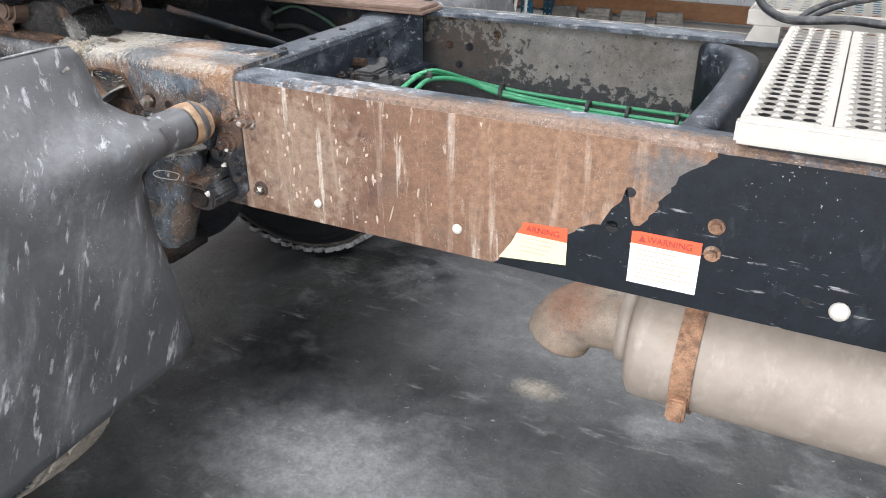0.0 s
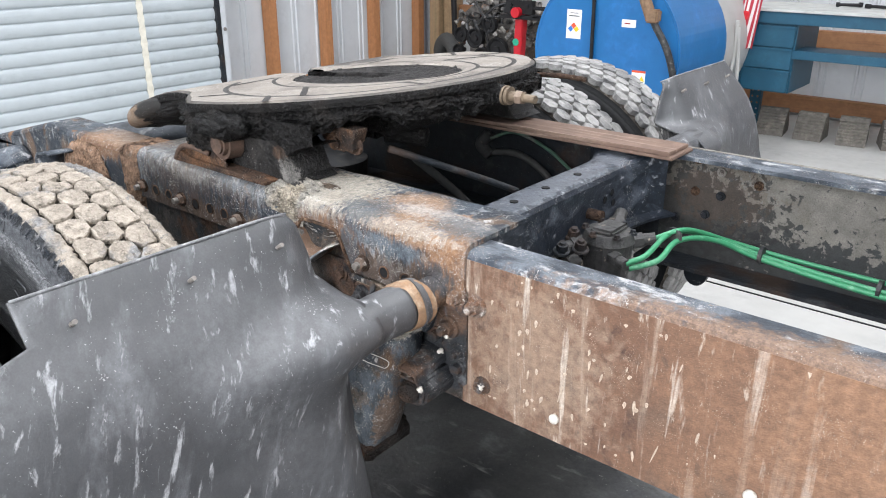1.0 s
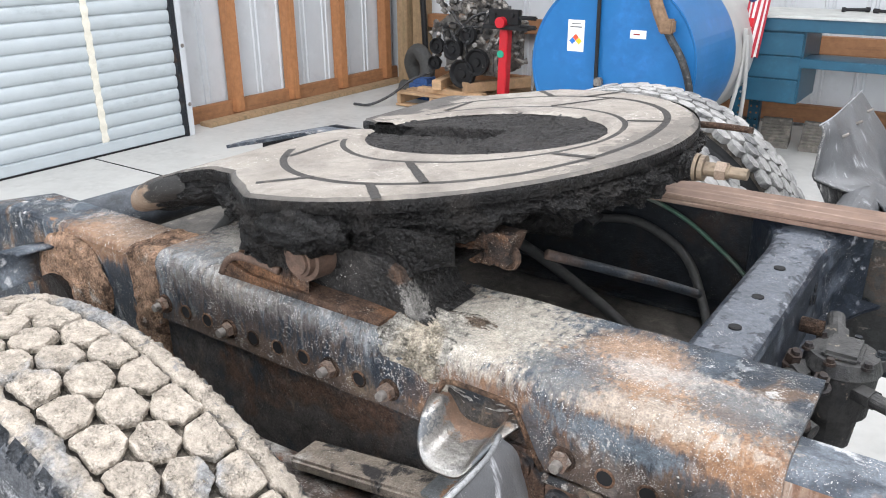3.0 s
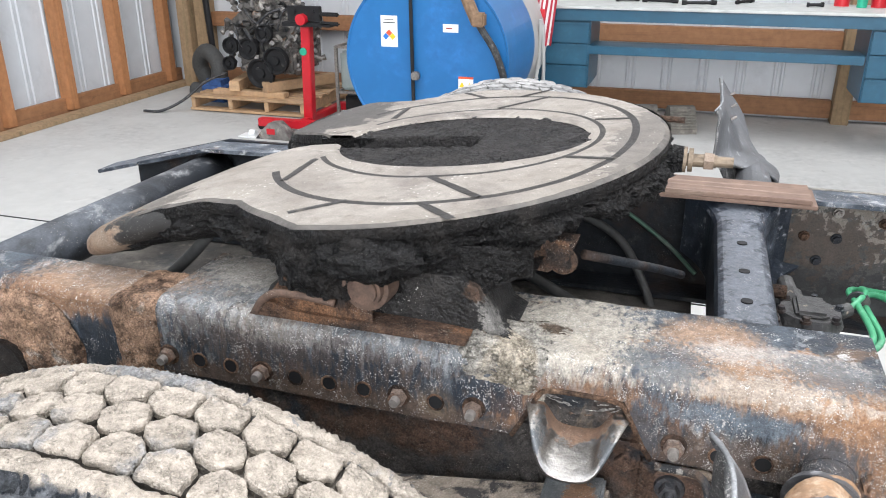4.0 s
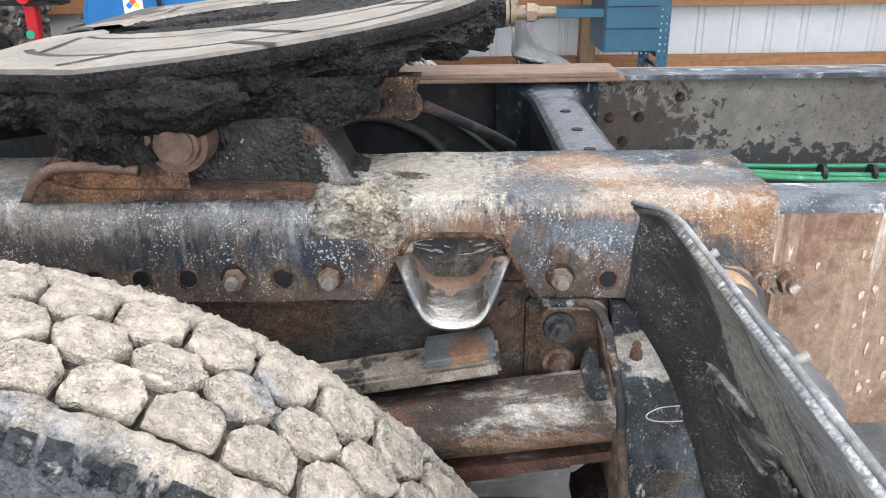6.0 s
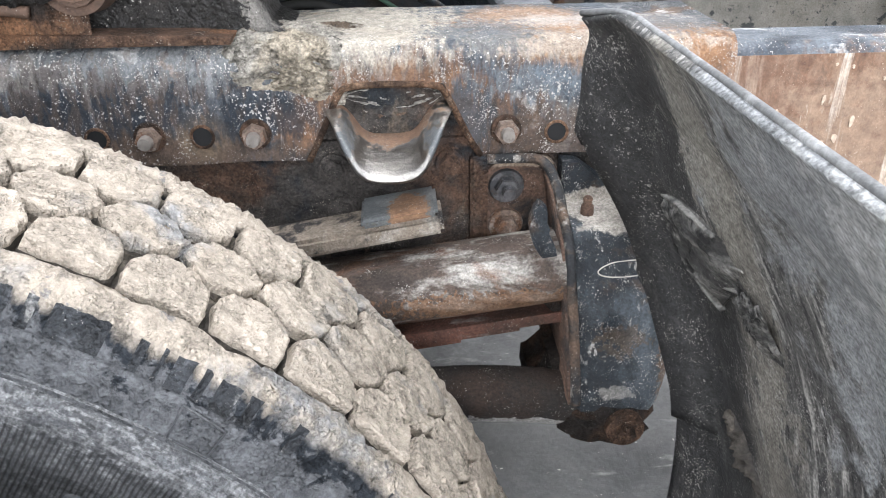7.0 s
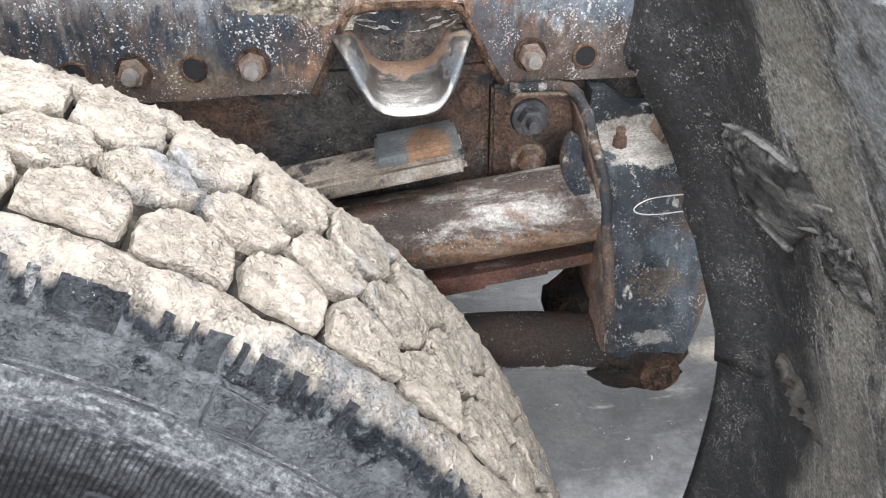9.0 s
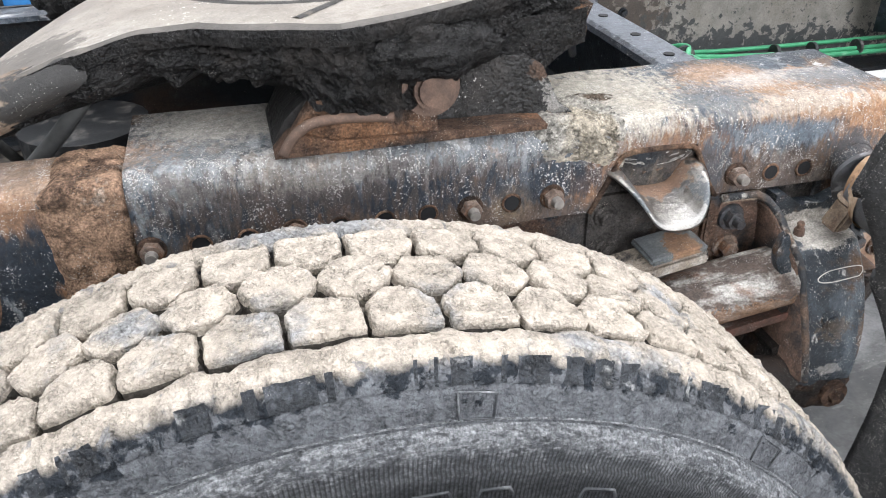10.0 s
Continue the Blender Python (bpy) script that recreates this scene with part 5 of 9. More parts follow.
decal("label", -1.05, -0.955, 0.6265, 0.64, yl, M["label_red"], tank)
for x in (-1.027, -0.978):
    bm = bmesh.new()
    prism(bm, [(x - 0.018, 0.575), (x + 0.018, 0.575), (x, 0.608)], "y", yl - 0.004, yl - 0.002)
    wpart("warning_triangle", bm, M["yellow"], tank)
for k in range(4):
    decal("print_bar", -1.04, -0.965, 0.54 + k * 0.009, 0.543 + k * 0.009, yl - 0.0022, M["ink"], tank, 0.001)
bm = bmesh.new()
tube(bm, [(-0.955, 3.40, 1.05), (-0.89, 3.395, 0.94), (-0.80, 3.40, 0.80), (-0.745, 3.42, 0.62), (-0.73, 3.46, 0.40), (-0.72, 3.6, 0.12), (-0.66, 3.9, 0.03), (-0.62, 4.3, 0.03)], 0.022, 10)
wpart("fill_hose", bm, M["black_hose"], tank, "black rubber fill hose")
bm = bmesh.new()
tube(bm, [(-1.03, 3.42, 1.26), (-0.985, 3.40, 1.12), (-0.915, 3.395, 0.97)], 0.036, 12)
box(bm, -0.945, -0.865, 3.36, 3.43, 0.95, 1.03, 0.01)
wpart("hose_wrap", bm, M["brown_wrap"], tank, "brown taped hose end")
bm = bmesh.new()
tube(bm, [(-0.72, 4.35, 0.90), (-0.735, 4.4, 0.6), (-0.78, 4.38, 0.22), (-0.73, 4.45, 0.13), (-0.70, 4.42, 0.5), (-0.71, 4.36, 0.86)], 0.013, 10)
tagged(part("coiled_hose", bm, M["white_poly"]), "loop of pale grey hose hanging beside the tank", "hose")
bm = bmesh.new()
box(bm, -0.80, -0.74, 4.60, 4.66, 0.885, 0.945, 0.006)
tagged(part("red_valve", bm, M["red"]), "small red valve at the bench corner", "valve")

# pallet with an engine, engine stand
pal = thing("pallet", "pale pine pallet under the engine", "pallet", (-3.3, 5.1, 0))
for x in (-3.86, -3.49, -3.14, -2.80):
    bm = bmesh.new()
    box(bm, x, x + 0.04, 4.67, 5.58, 0.03, 0.115, 0.003)
    wpart("stringer", bm, M["wood_pale"], pal)
for k in range(6):
    y = 4.66 + k * 0.165
    bm = bmesh.new()
    box(bm, -3.87, -2.75, y, y + 0.11, 0.117, 0.137, 0.003)
    wpart("deck_board", bm, M["wood_pale"], pal)
for y in (4.66, 5.08, 5.48):
    bm = bmesh.new()
    box(bm, -3.87, -2.75, y, y + 0.1, 0.008, 0.028, 0.003)
    wpart("bottom_board", bm, M["wood_pale"], pal)
for i, (x0, x1, y, z, a) in enumerate(((-3.68, -2.98, 4.74, 0.138, 0.0), (-3.62, -3.05, 5.25, 0.138, 0.0))):
    bm = bmesh.new()
    box(bm, x0, x1, y, y + 0.09, z, z + 0.045, 0.004)
    tagged(part("timber_block", bm, M["wood_pale"]), "pine timber offcut on the pallet", "timber", "timbers on the pallet")
for x, a in ((-3.52, 14), (-2.98, -30)):
    bm = bmesh.new()
    box(bm, -0.045, 0.045, -0.36, 0.36, 0, 0.085, 0.004)
    ob = tagged(part("timber_block", bm, M["wood_pale"]), "pine timber offcut on the pallet", "timber", "timbers on the pallet")
    ob.matrix_world = pose(x, 5.05, 0.184, 0, 0, a)

eng = thing("engine", "greasy used truck engine block with belt pulleys on timbers", "engine", (-3.22, 5.05, 0.31))
random.seed(4)
bm = bmesh.new()
box(bm, -0.24, 0.30, -0.18, 0.35, 0.02, 0.36, 0.03)
box(bm, -0.17, 0.26, -0.12, 0.3, -0.0, 0.1, 0.02)
wb = part("block", bm, M["engine"], eng)
for s, nm in ((-1, "cylinder_head"), (1, "cylinder_head")):
    bm = bmesh.new()
    box(bm, -0.11, 0.11, -0.16, 0.36, -0.06, 0.10, 0.02, m=Matrix.Translation((s * 0.20, 0, 0.40)) @ Matrix.Rotation(s * 0.6, 4, "Y"))
    for k in range(5):
        cyl(bm, (s * 0.27, -0.12 + k * 0.1, 0.42), (s * 0.34, -0.12 + k * 0.1, 0.36), 0.03, 0.025, 10)
    part(nm, bm, M["engine"], eng)
for x, z, r in ((0.02, 0.03, 0.125), (0.17, 0.14, 0.115), (-0.08, 0.23, 0.09), (-0.25, 0.25, 0.07), (0.08, 0.36, 0.075), (-0.28, 0.10, 0.06)):
    bm = bmesh.new()
    lathe_y(bm, [(-0.30, 0.001), (-0.30, r * 0.3), (-0.28, r * 0.35), (-0.275, r * 0.75), (-0.30, r * 0.9), (-0.30, r), (-0.255, r), (-0.25, r * 0.85), (-0.18, r * 0.3), (-0.18, 0.001)], 28, x, z)
    part("pulley", bm, M["black_plain"], eng, smooth=False)
bm = bmesh.new()
for k in range(330):
    p = Vector((random.uniform(-0.36, 0.37), random.uniform(-0.27, 0.2), random.uniform(0.04, 0.68)))
    if p.z > 0.5 and abs(p.x) > 0.26:
        continue
    q = p + Vector((random.uniform(-0.08, 0.08), random.uniform(-0.03, 0.05), random.uniform(-0.06, 0.06)))
    if k % 3:
        cyl(bm, p, q, random.uniform(0.008, 0.028), random.uniform(0.008, 0.03), 8)
    else:
        box(bm, -0.035, 0.035, -0.02, 0.02, -0.02, 0.02, 0.006, m=Matrix.Translation(p) @ Euler((random.random(), random.random(), random.random() * 3)).to_matrix().to_4x4())
part("engine_casting", bm, M["engine"], eng, "brackets, pipes and castings", kind="stuff")
for k in range(9):
    bm = bmesh.new()
    a = Vector((random.uniform(-0.3, 0.2), -0.25, random.uniform(0.3, 0.6)))
    b = Vector((random.uniform(-0.3, 0.3), -0.20, random.uniform(0.1, 0.65)))
    tube(bm, [a, (a + b) / 2 + Vector((random.uniform(-0.06, 0.06), -0.06, random.uniform(-0.05, 0.08))), b], random.uniform(0.006, 0.016), 8)
    part("hose", bm, M["black_hose"], eng)
bm = bmesh.new()
cyl(bm, (-0.05, -0.05, 0.60), (-0.03, -0.05, 0.74), 0.05, 0.045, 16)
box(bm, -0.20, 0.15, -0.12, 0.2, 0.52, 0.62, 0.02)
part("intake", bm, M["engine"], eng)

stand = thing("engine_stand", "red tubular engine stand with a black mounting plate", "engine stand", (-2.58, 4.42, 0))
bm = bmesh.new()
box(bm, -0.038, 0.038, -0.038, 0.038, 0.0, 0.74, 0.006, m=Matrix.Translation((0.0, 0, 0.05)) @ Matrix.Rotation(0.03, 4, "Y"))
part("post", bm, M["red"], stand)
bm = bmesh.new()
box(bm, -0.35, 0.45, -0.22, -0.15, 0.03, 0.095, 0.006)
part("front_leg", bm, M["red"], stand)
bm = bmesh.new()
box(bm, 0.0, 0.42, 0.52, 0.59, 0.03, 0.095, 0.006)
part("rear_leg", bm, M["red"], stand)
bm = bmesh.new()
box(bm, -0.03, 0.03, -0.15, 0.55, 0.03, 0.085, 0.006)
part("spine", bm, M["red"], stand)
bm = bmesh.new()
box(bm, -0.11, 0.16, -0.05, 0.0, 0.83, 0.94, 0.004)
for x in (-0.05, 0.11):
    cyl(bm, (x, -0.07, 0.90), (x, 0.0, 0.90), 0.016, 0.016, 10)
for s in (0.90, 0.83):
    box(bm, 0.16, 0.32, -0.06, -0.03, s - 0.03, s, 0.01)
box(bm, -0.16, 0.25, -0.06, 0.05, 0.79, 0.822, 0.004)
part("mount_plate", bm, M["black_plain"], stand, "black mounting plate")
bm = bmesh.new()
cyl(bm, (0.02, -0.10, 0.845), (0.02, 0.05, 0.845), 0.042, 0.042, 18)
part("pivot_collar", bm, M["red"], stand)
bm = bmesh.new()
cyl(bm, (0.0, -0.045, 0.60), (0.0, -0.02, 0.60), 0.03, 0.03, 12)
part("sticker", bm, M["green_plastic"], stand, "green round sticker")
bm = bmesh.new()
for x, y in ((-0.33, -0.185), (0.43, -0.185), (0.40, 0.555)):
    cyl(bm, (x, y - 0.02, 0.03), (x, y + 0.02, 0.03), 0.03, 0.03, 14)
    part("caster", bm, M["black_plain"], stand)
    bm = bmesh.new()
bm.free()

# tub with a metal frame beside the tank
tub = thing("parts_washer", "open milky plastic tub in a thin metal frame", "tub", (-2.17, 4.95, 0))
bm = bmesh.new()
box(bm, -0.28, 0.20, -0.20, 0.28, 0.24, 0.56, 0.02)
part("tub", bm, M["clear_tub"], tub)
bm = bmesh.new()
for x in (-0.30, 0.22):
    for y in (-0.22, 0.30):
        box(bm, x - 0.012, x + 0.012, y - 0.012, y + 0.012, 0.0, 0.60)
for z in (0.22, 0.585):
    box(bm, -0.30, 0.22, -0.232, -0.208, z, z + 0.02)
    box(bm, -0.30, 0.22, 0.288, 0.312, z, z + 0.02)
    box(bm, -0.312, -0.288, -0.208, 0.288, z, z + 0.02)
    box(bm, 0.208, 0.232, -0.208, 0.288, z, z + 0.02)
part("frame", bm, M["bolt_grey"], tub)
bm = bmesh.new()
for k in range(16):
    p = Vector((random.uniform(-0.2, 0.15), random.uniform(-0.15, 0.2), random.uniform(0.58, 0.66)))
    cyl(bm, p, p + Vector((random.uniform(-0.1, 0.1), random.uniform(-0.1, 0.1), random.uniform(0.0, 0.05))), 0.014, 0.02, 8)
    part("loose_bolt", bm, M["engine"], tub)
    bm = bmesh.new()
bm.free()
bm = bmesh.new()
box(bm, -0.27, 0.18, -0.16, 0.2, 0.0, 0.20, 0.02)
part("black_box", bm, M["black_plain"], tub)
bm = bmesh.new()
cyl(bm, (-2.02, 4.62, 0.0), (-1.98, 4.66, 1.6), 0.018, 0.018, 10)
tagged(part("steel_pipe", bm, M["grey_hose"]), "thin grey steel pipe standing beside the tank", "pipe")

# hose, blue bag and cord in the corner, small tool on the floor
bm = bmesh.new()
tube(bm, [(-4.12, 5.35, 0.10), (-4.16, 5.3, 0.30), (-4.04, 5.25, 0.42), (-3.90, 5.2, 0.33), (-3.88, 5.15, 0.17), (-3.98, 5.1, 0.085), (-4.12, 5.1, 0.085)], 0.075, 14)
tagged(part("duct_hose", bm, M["grey_hose"], smooth=True), "grey flexible exhaust hose curled in the corner", "hose")
bm = bmesh.new()
box(bm, -3.97, -3.72, 4.98, 5.25, 0.0, 0.20, 0.05)
for v in bm.verts:
    v.co += Vector((0.03 * fbm(v.co.x * 6, v.co.y * 6, v.co.z * 6), 0.03 * fbm(v.co.y * 6, 3, v.co.z * 6), 0.02 * fbm(1, v.co.x * 6, v.co.y * 6) if v.co.z > 0.05 else 0))
tagged(part("tool_bag", bm, M["bag_blue"]), "slumped blue cloth bag beside the pallet", "bag")
bm = bmesh.new()
tube(bm, [(-3.62, 4.9, 0.30), (-3.75, 4.75, 0.24), (-3.9, 4.62, 0.10), (-4.05, 4.5, 0.02), (-4.2, 4.45, 0.02)], 0.012, 8)
tagged(part("extension_lead", bm, M["black_hose"]), "black cable trailing off the pallet", "cable")
saw = thing("power_tool", "small grey and red power tool lying on the floor", "power tool", (-2.66, 4.0, 0))
bm = bmesh.new()
prism(bm, [(-0.15, 0.0), (-0.10, 0.06), (-0.03, 0.125), (0.04, 0.13), (0.10, 0.08), (0.15, 0.0)], "y", -0.05, 0.05)
part("body", bm, M["engine"], saw)
bm = bmesh.new()
box(bm, -0.05, 0.02, -0.055, -0.048, 0.04, 0.085, 0.003)
part("trim", bm, M["red"], saw)
bm = bmesh.new()
cyl(bm, (-0.21, -0.02, 0.03), (-0.16, -0.02, 0.03), 0.03, 0.03, 14)
box(bm, -0.30, -0.15, -0.06, 0.06, 0.0, 0.012, 0.003)
part("knob", bm, M["white_plastic"], saw)


# the shop is drawn at 1:0.975 of the plan above, about the middle of the walk
SHOP = Matrix.Translation((0.55, -1.2, 1.464)) @ Matrix.Scale(0.975, 4) @ Matrix.Translation((-0.55, 1.2, -1.45))
FLOOR = 1.464 - 1.45 * 0.975
for ob in list(scene.objects):
    if ob.parent is None and ob.type in {"MESH", "EMPTY"}:
        ob.matrix_basis = SHOP @ ob.matrix_basis


# ---------- the truck ----------
truck = thing("truck_chassis", "rusty road tractor rear with greasy fifth wheel and muddy tyres", "truck", (0, 0, 0))
RT, RB = 1.046, 0.787           # top and bottom of the frame rails
YO, YI = 0.432, 0.343           # outer face and flange edge


# -- near rail
def rail_tail(x):
    """The rails slope down behind the rear tube."""
    return RT - max(0.0, -0.72 - x) * 0.25


near = thing("frame_rail", "", "")
near.parent = truck
near["label"] = "brown and black steel frame rail"
bm = bmesh.new()
# web in front of the cap: brown, then black beyond a ragged edge


EDGE = ((0.787, 1.10), (0.80, 1.117), (0.87, 1.235), (0.893, 1.270), (0.903, 1.335), (0.93, 1.360), (0.97, 1.374), (1.0, 1.395), (1.027, 1.43), (1.05, 1.46))


def edge_x(z):
    """Where the brown primer ends and the black paint begins."""
    for (za, xa), (zb, xb) in zip(EDGE, EDGE[1:]):
        if z <= zb:
            return xa + (xb - xa) * (z - za) / (zb - za) + 0.014 * fbm(z * 40, 2.0, 0.3)
    return EDGE[-1][1]


zs = [RB + (RT - 0.012 - RB) * i / 40 for i in range(41)]
sheet_grid(bm, [[(0.588, -YO, z), (0.9, -YO, z), (edge_x(z), -YO, z)] for z in zs], 0.009)
part("web_brown", bm, M["rail_brown"], near, "brown rust-primed web with white drips")
bm = bmesh.new()
sheet_grid(bm, [[(edge_x(z), -YO, z), (1.9, -YO, z), (3.2, -YO, z)] for z in zs], 0.009)
part("web_black", bm, M["black_paint"], near, "chipped black painted web")
bm = bmesh.new()
prism(bm, [(1.282, 0.895), (1.297, 0.925), (1.310, 0.938), (1.316, 0.964), (1.323, 0.935), (1.327, 0.91), (1.338, 0.895)], "y", -YO - 0.0012, -YO + 0.001)
part("paint_spike", bm, M["black_paint"], near)
bm = bmesh.new()
sheet_grid(bm, [[(x, -YO + 0.002, RB), (x, -YO + 0.002, 0.96), (x, -YO + 0.002, rail_tail(x) - 0.012)] for x in (-1.08, -0.9, -0.72, -0.5, -0.294)], 0.009)
part("web_rear", bm, M["cap"], near, "blue and rust mottled web")
bm = bmesh.new()
sheet_grid(bm, [[(x, -YO + 0.002, RB), (x, -YO + 0.002, 0.96), (x, -YO + 0.002, RT - 0.012)] for x in (-0.294, 0.0, 0.3, 0.588)], 0.009)
part("web_low", bm, M["web_low"], near, "grimy dark brown web behind the tyre")
bm = bmesh.new()


def flange_profile(top, inner=YI):
    a = [(-YO, top - 0.014), (-YO + 0.003, top - 0.006), (-YO + 0.009, top - 0.001), (-YO + 0.018, top), (-inner, top)]
    return a


rows = [[(x, y, z) for y, z in flange_profile(rail_tail(x), 0.371)] for x in (0.45, 1.0, 1.6, 2.4, 3.2)]
sheet_grid(bm, rows, 0.009)
part("top_flange", bm, M["flange"], near, "scuffed blue-grey top flange")
bm = bmesh.new()
rows = [[(x, y, z) for y, z in flange_profile(rail_tail(x))] for x in (-1.08, -0.95, -0.72, -0.5, 0.0, 0.44)]
sheet_grid(bm, rows, 0.009)
part("top_flange", bm, M["cap"], near)
bm = bmesh.new()
box(bm, -1.08, 3.2, -YO + 0.006, -YI, RB, RB + 0.009)
part("bottom_flange", bm, M["dark_steel"], near)

# white-headed studs, bolts and holes on the web
for x, z, r, mt in ((0.758, 0.827, 0.008, "bolt_white"), (1.041, 0.836, 0.009, "bolt_white"), (1.627, 0.835, 0.014, "bolt_white")):
    bm = bmesh.new()
    bmesh.ops.create_uvsphere(bm, u_segments=16, v_segments=8, radius=r, matrix=Matrix.Translation((x, -YO - 0.003, z)) @ Matrix.Diagonal((1, 0.75, 1, 1)))
    part("stud_head", bm, M[mt], near, smooth=True)
for x, z in ((1.449, 0.926), (1.449, 0.883)):
    bm = bmesh.new()
    hexbolt(bm, (x, -YO, z), (0, -1, 0), 0.0085, 0.007)
    part("bolt", bm, M["strap_rust"], near)
for x, z, r in ((1.583, 0.839, 0.006), (1.322, 0.955, 0.008), (1.30, 0.895, 0.010)):
    bm = bmesh.new()
    cyl(bm, (x, -YO - 0.0012, z), (x, -YO + 0.004, z), r, r, 14)
    part("drilled_hole", bm, M["black_plain"], near)
bm = bmesh.new()
hexbolt(bm, (0.612, -YO, 0.963), (0, -1, 0), 0.013, 0.012, stud=0.008)
part("bolt", bm, M["bolt"], near)
bm = bmesh.new()
hexbolt(bm, (0.627, -YO, 0.831), (0, -1, 0), 0.0105, 0.009, stud=0.004)
part("bolt", bm, M["joint"], near)
random.seed(11)
bm = bmesh.new()
# dried white splashes and runs on the brown web, thin raised crusts
for k in range(64):
    x = 0.64 + abs(random.gauss(0, 0.22))
    if x > 1.25 or (x > 0.92 and k % 3):
        continue
    z = random.uniform(0.80, 1.03)
    l = random.choice((0.004, 0.005, 0.006, 0.009, 0.014, 0.024)) * random.uniform(0.6, 1.4)
    w = random.uniform(0.0009, 0.0024) * (1.3 if x < 0.9 else 0.8)
    tilt = random.uniform(-0.12, 0.3)
    pts = []
    for i in range(10):
        a = 2 * math.pi * i / 10
        ww = w * (1.0 + 0.5 * math.sin(a)) * random.uniform(0.7, 1.3)
        u, v = math.cos(a) * ww, math.sin(a) * l * 0.5
        pts.append((x + u + v * tilt, max(RB + 0.003, min(RT - 0.02, z + v))))
    prism(bm, pts, "y", -YO - 0.0012, -YO + 0.001)
part("lime_splash", bm, M["lime"], near, "dried white splashes", kind="stuff")


def writing(text, size, x, z, y, mat, parent, width=None):
    cu = bpy.data.curves.new("lettering", "FONT")
    cu.body, cu.size, cu.extrude, cu.align_x = text, size, 0.0004, "CENTER"
    tmp = bpy.data.objects.new("lettering", cu)
    me = bpy.data.meshes.new_from_object(tmp)
    bpy.data.objects.remove(tmp)
    bpy.data.curves.remove(cu)
    me.materials.append(mat)
    ob = new("lettering", me)
    ob.parent = parent
    ob.rotation_euler = (math.pi / 2, 0, 0)
    ob.location = (x, y, z)
    if width:
        w = max(v.co.x for v in me.vertices) - min(v.co.x for v in me.vertices)
        ob.scale = (width / w, 1, 1)
    return ob


yd = -YO - 0.0012
warn = tagged(part("warning_label", (lambda b: (prism(b, [(1.331, 0.809), (1.434, 0.810), (1.434, 0.875), (1.331, 0.875)], "y", yd, yd + 0.001), b)[1])(bmesh.new()), M["label_white"], near), "white and orange-red warning label")
part("red_band", (lambda b: (prism(b, [(1.331, 0.8752), (1.434, 0.8752), (1.434, 0.896), (1.331, 0.896)], "y", yd, yd + 0.001), b)[1])(bmesh.new()), M["label_red"], near)
writing("WARNING", 0.015, 1.388, 0.8805, yd - 0.0006, M["dark_red_ink"], near, 0.066)
part("warning_triangle", (lambda b: (prism(b, [(1.342, 0.880), (1.353, 0.880), (1.3475, 0.891)], "y", yd - 0.001, yd), b)[1])(bmesh.new()), M["dark_red_ink"], near)
for k, (a, c) in enumerate(((1.338, 1.40), (1.340, 1.395), (1.340, 1.428), (1.344, 1.422), (1.340, 1.415), (1.346, 1.428), (1.340, 1.40))):
    z = 0.866 - k * 0.0078
    part("print_bar", (lambda b: (prism(b, [(a, z), (c, z), (c, z + 0.0018), (a, z + 0.0018)], "y", yd - 0.0008, yd), b)[1])(bmesh.new()), M["ink_tan"], near)
part("torn_label", (lambda b: (prism(b, [(1.117, 0.801), (1.232, 0.812), (1.232, 0.8515), (1.147, 0.8515), (1.138, 0.832)], "y", yd, yd + 0.001), b)[1])(bmesh.new()), M["label_cream"], near, "torn cream label with a red band")
part("red_band", (lambda b: (prism(b, [(1.147, 0.8517), (1.232, 0.8517), (1.231, 0.876), (1.157, 0.872), (1.154, 0.862)], "y", yd, yd + 0.001), b)[1])(bmesh.new()), M["label_red"], near)
writing("ARNING", 0.015, 1.191, 0.858, yd - 0.0006, M["dark_red_ink"], near, 0.056)
for k in range(4):
    z = 0.845 - k * 0.008
    part("print_bar", (lambda b: (prism(b, [(1.152, z), (1.215 - 0.006 * k, z), (1.215 - 0.006 * k, z + 0.0018), (1.152, z + 0.0018)], "y", yd - 0.0008, yd), b)[1])(bmesh.new()), M["ink_tan"], near)

# -- the doubler plate that caps the near rail
cap = thing("rail_cap", "", "")
cap.parent = truck
cap["label"] = "rust-eaten blue steel doubler plate over the rail"
CY, CT, CI = -0.4375, 1.055, -0.268
X0, X1 = -0.295, 0.592


def cap_low(x):
    """Lower edge with the notch over the saddle."""
    for a, b, za, zb in ((0.198, 0.226, 0.9475, 1.016), (0.226, 0.322, 1.016, 1.018), (0.322, 0.352, 1.018, 0.9475)):
        if a <= x <= b:
            return za + (zb - za) * (x - a) / (b - a)
    return 0.9475 + 0.0015 * fbm(x * 14, 0.2, 0.7)


cols = sorted(set([X0 + (X1 - X0) * i / 60 for i in range(61)] + [0.198, 0.2261, 0.3219, 0.352]))
rows = []
for x in cols:
    zl = cap_low(x)
    arc = [(CY + 0.022 * (1 - math.sin(a)), CT - 0.022 * (1 - math.cos(a))) for a in (math.pi / 2 * k / 5 for k in range(5, -1, -1))]
    col = [(x, CY, zl), (x, CY, (zl + CT - 0.03) / 2)] + [(x, y, z) for y, z in arc] + [(x, (CY + CI) / 2, CT), (x, CI + 0.004 * fbm(x * 9, 1.0, 0.0), CT)]
    rows.append([(p[0], p[1] + 0.0012 * fbm(p[0] * 20, p[2] * 30, 0.5), p[2] + (0.0015 * fbm(p[0] * 15, p[1] * 20, 1.5) if p[2] > 1.04 else 0)) for p in col])
bm = bmesh.new()
sheet_grid(bm, rows, 0.008)
part("plate", bm, M["cap"], cap, smooth=False)
STEP = 0.0475


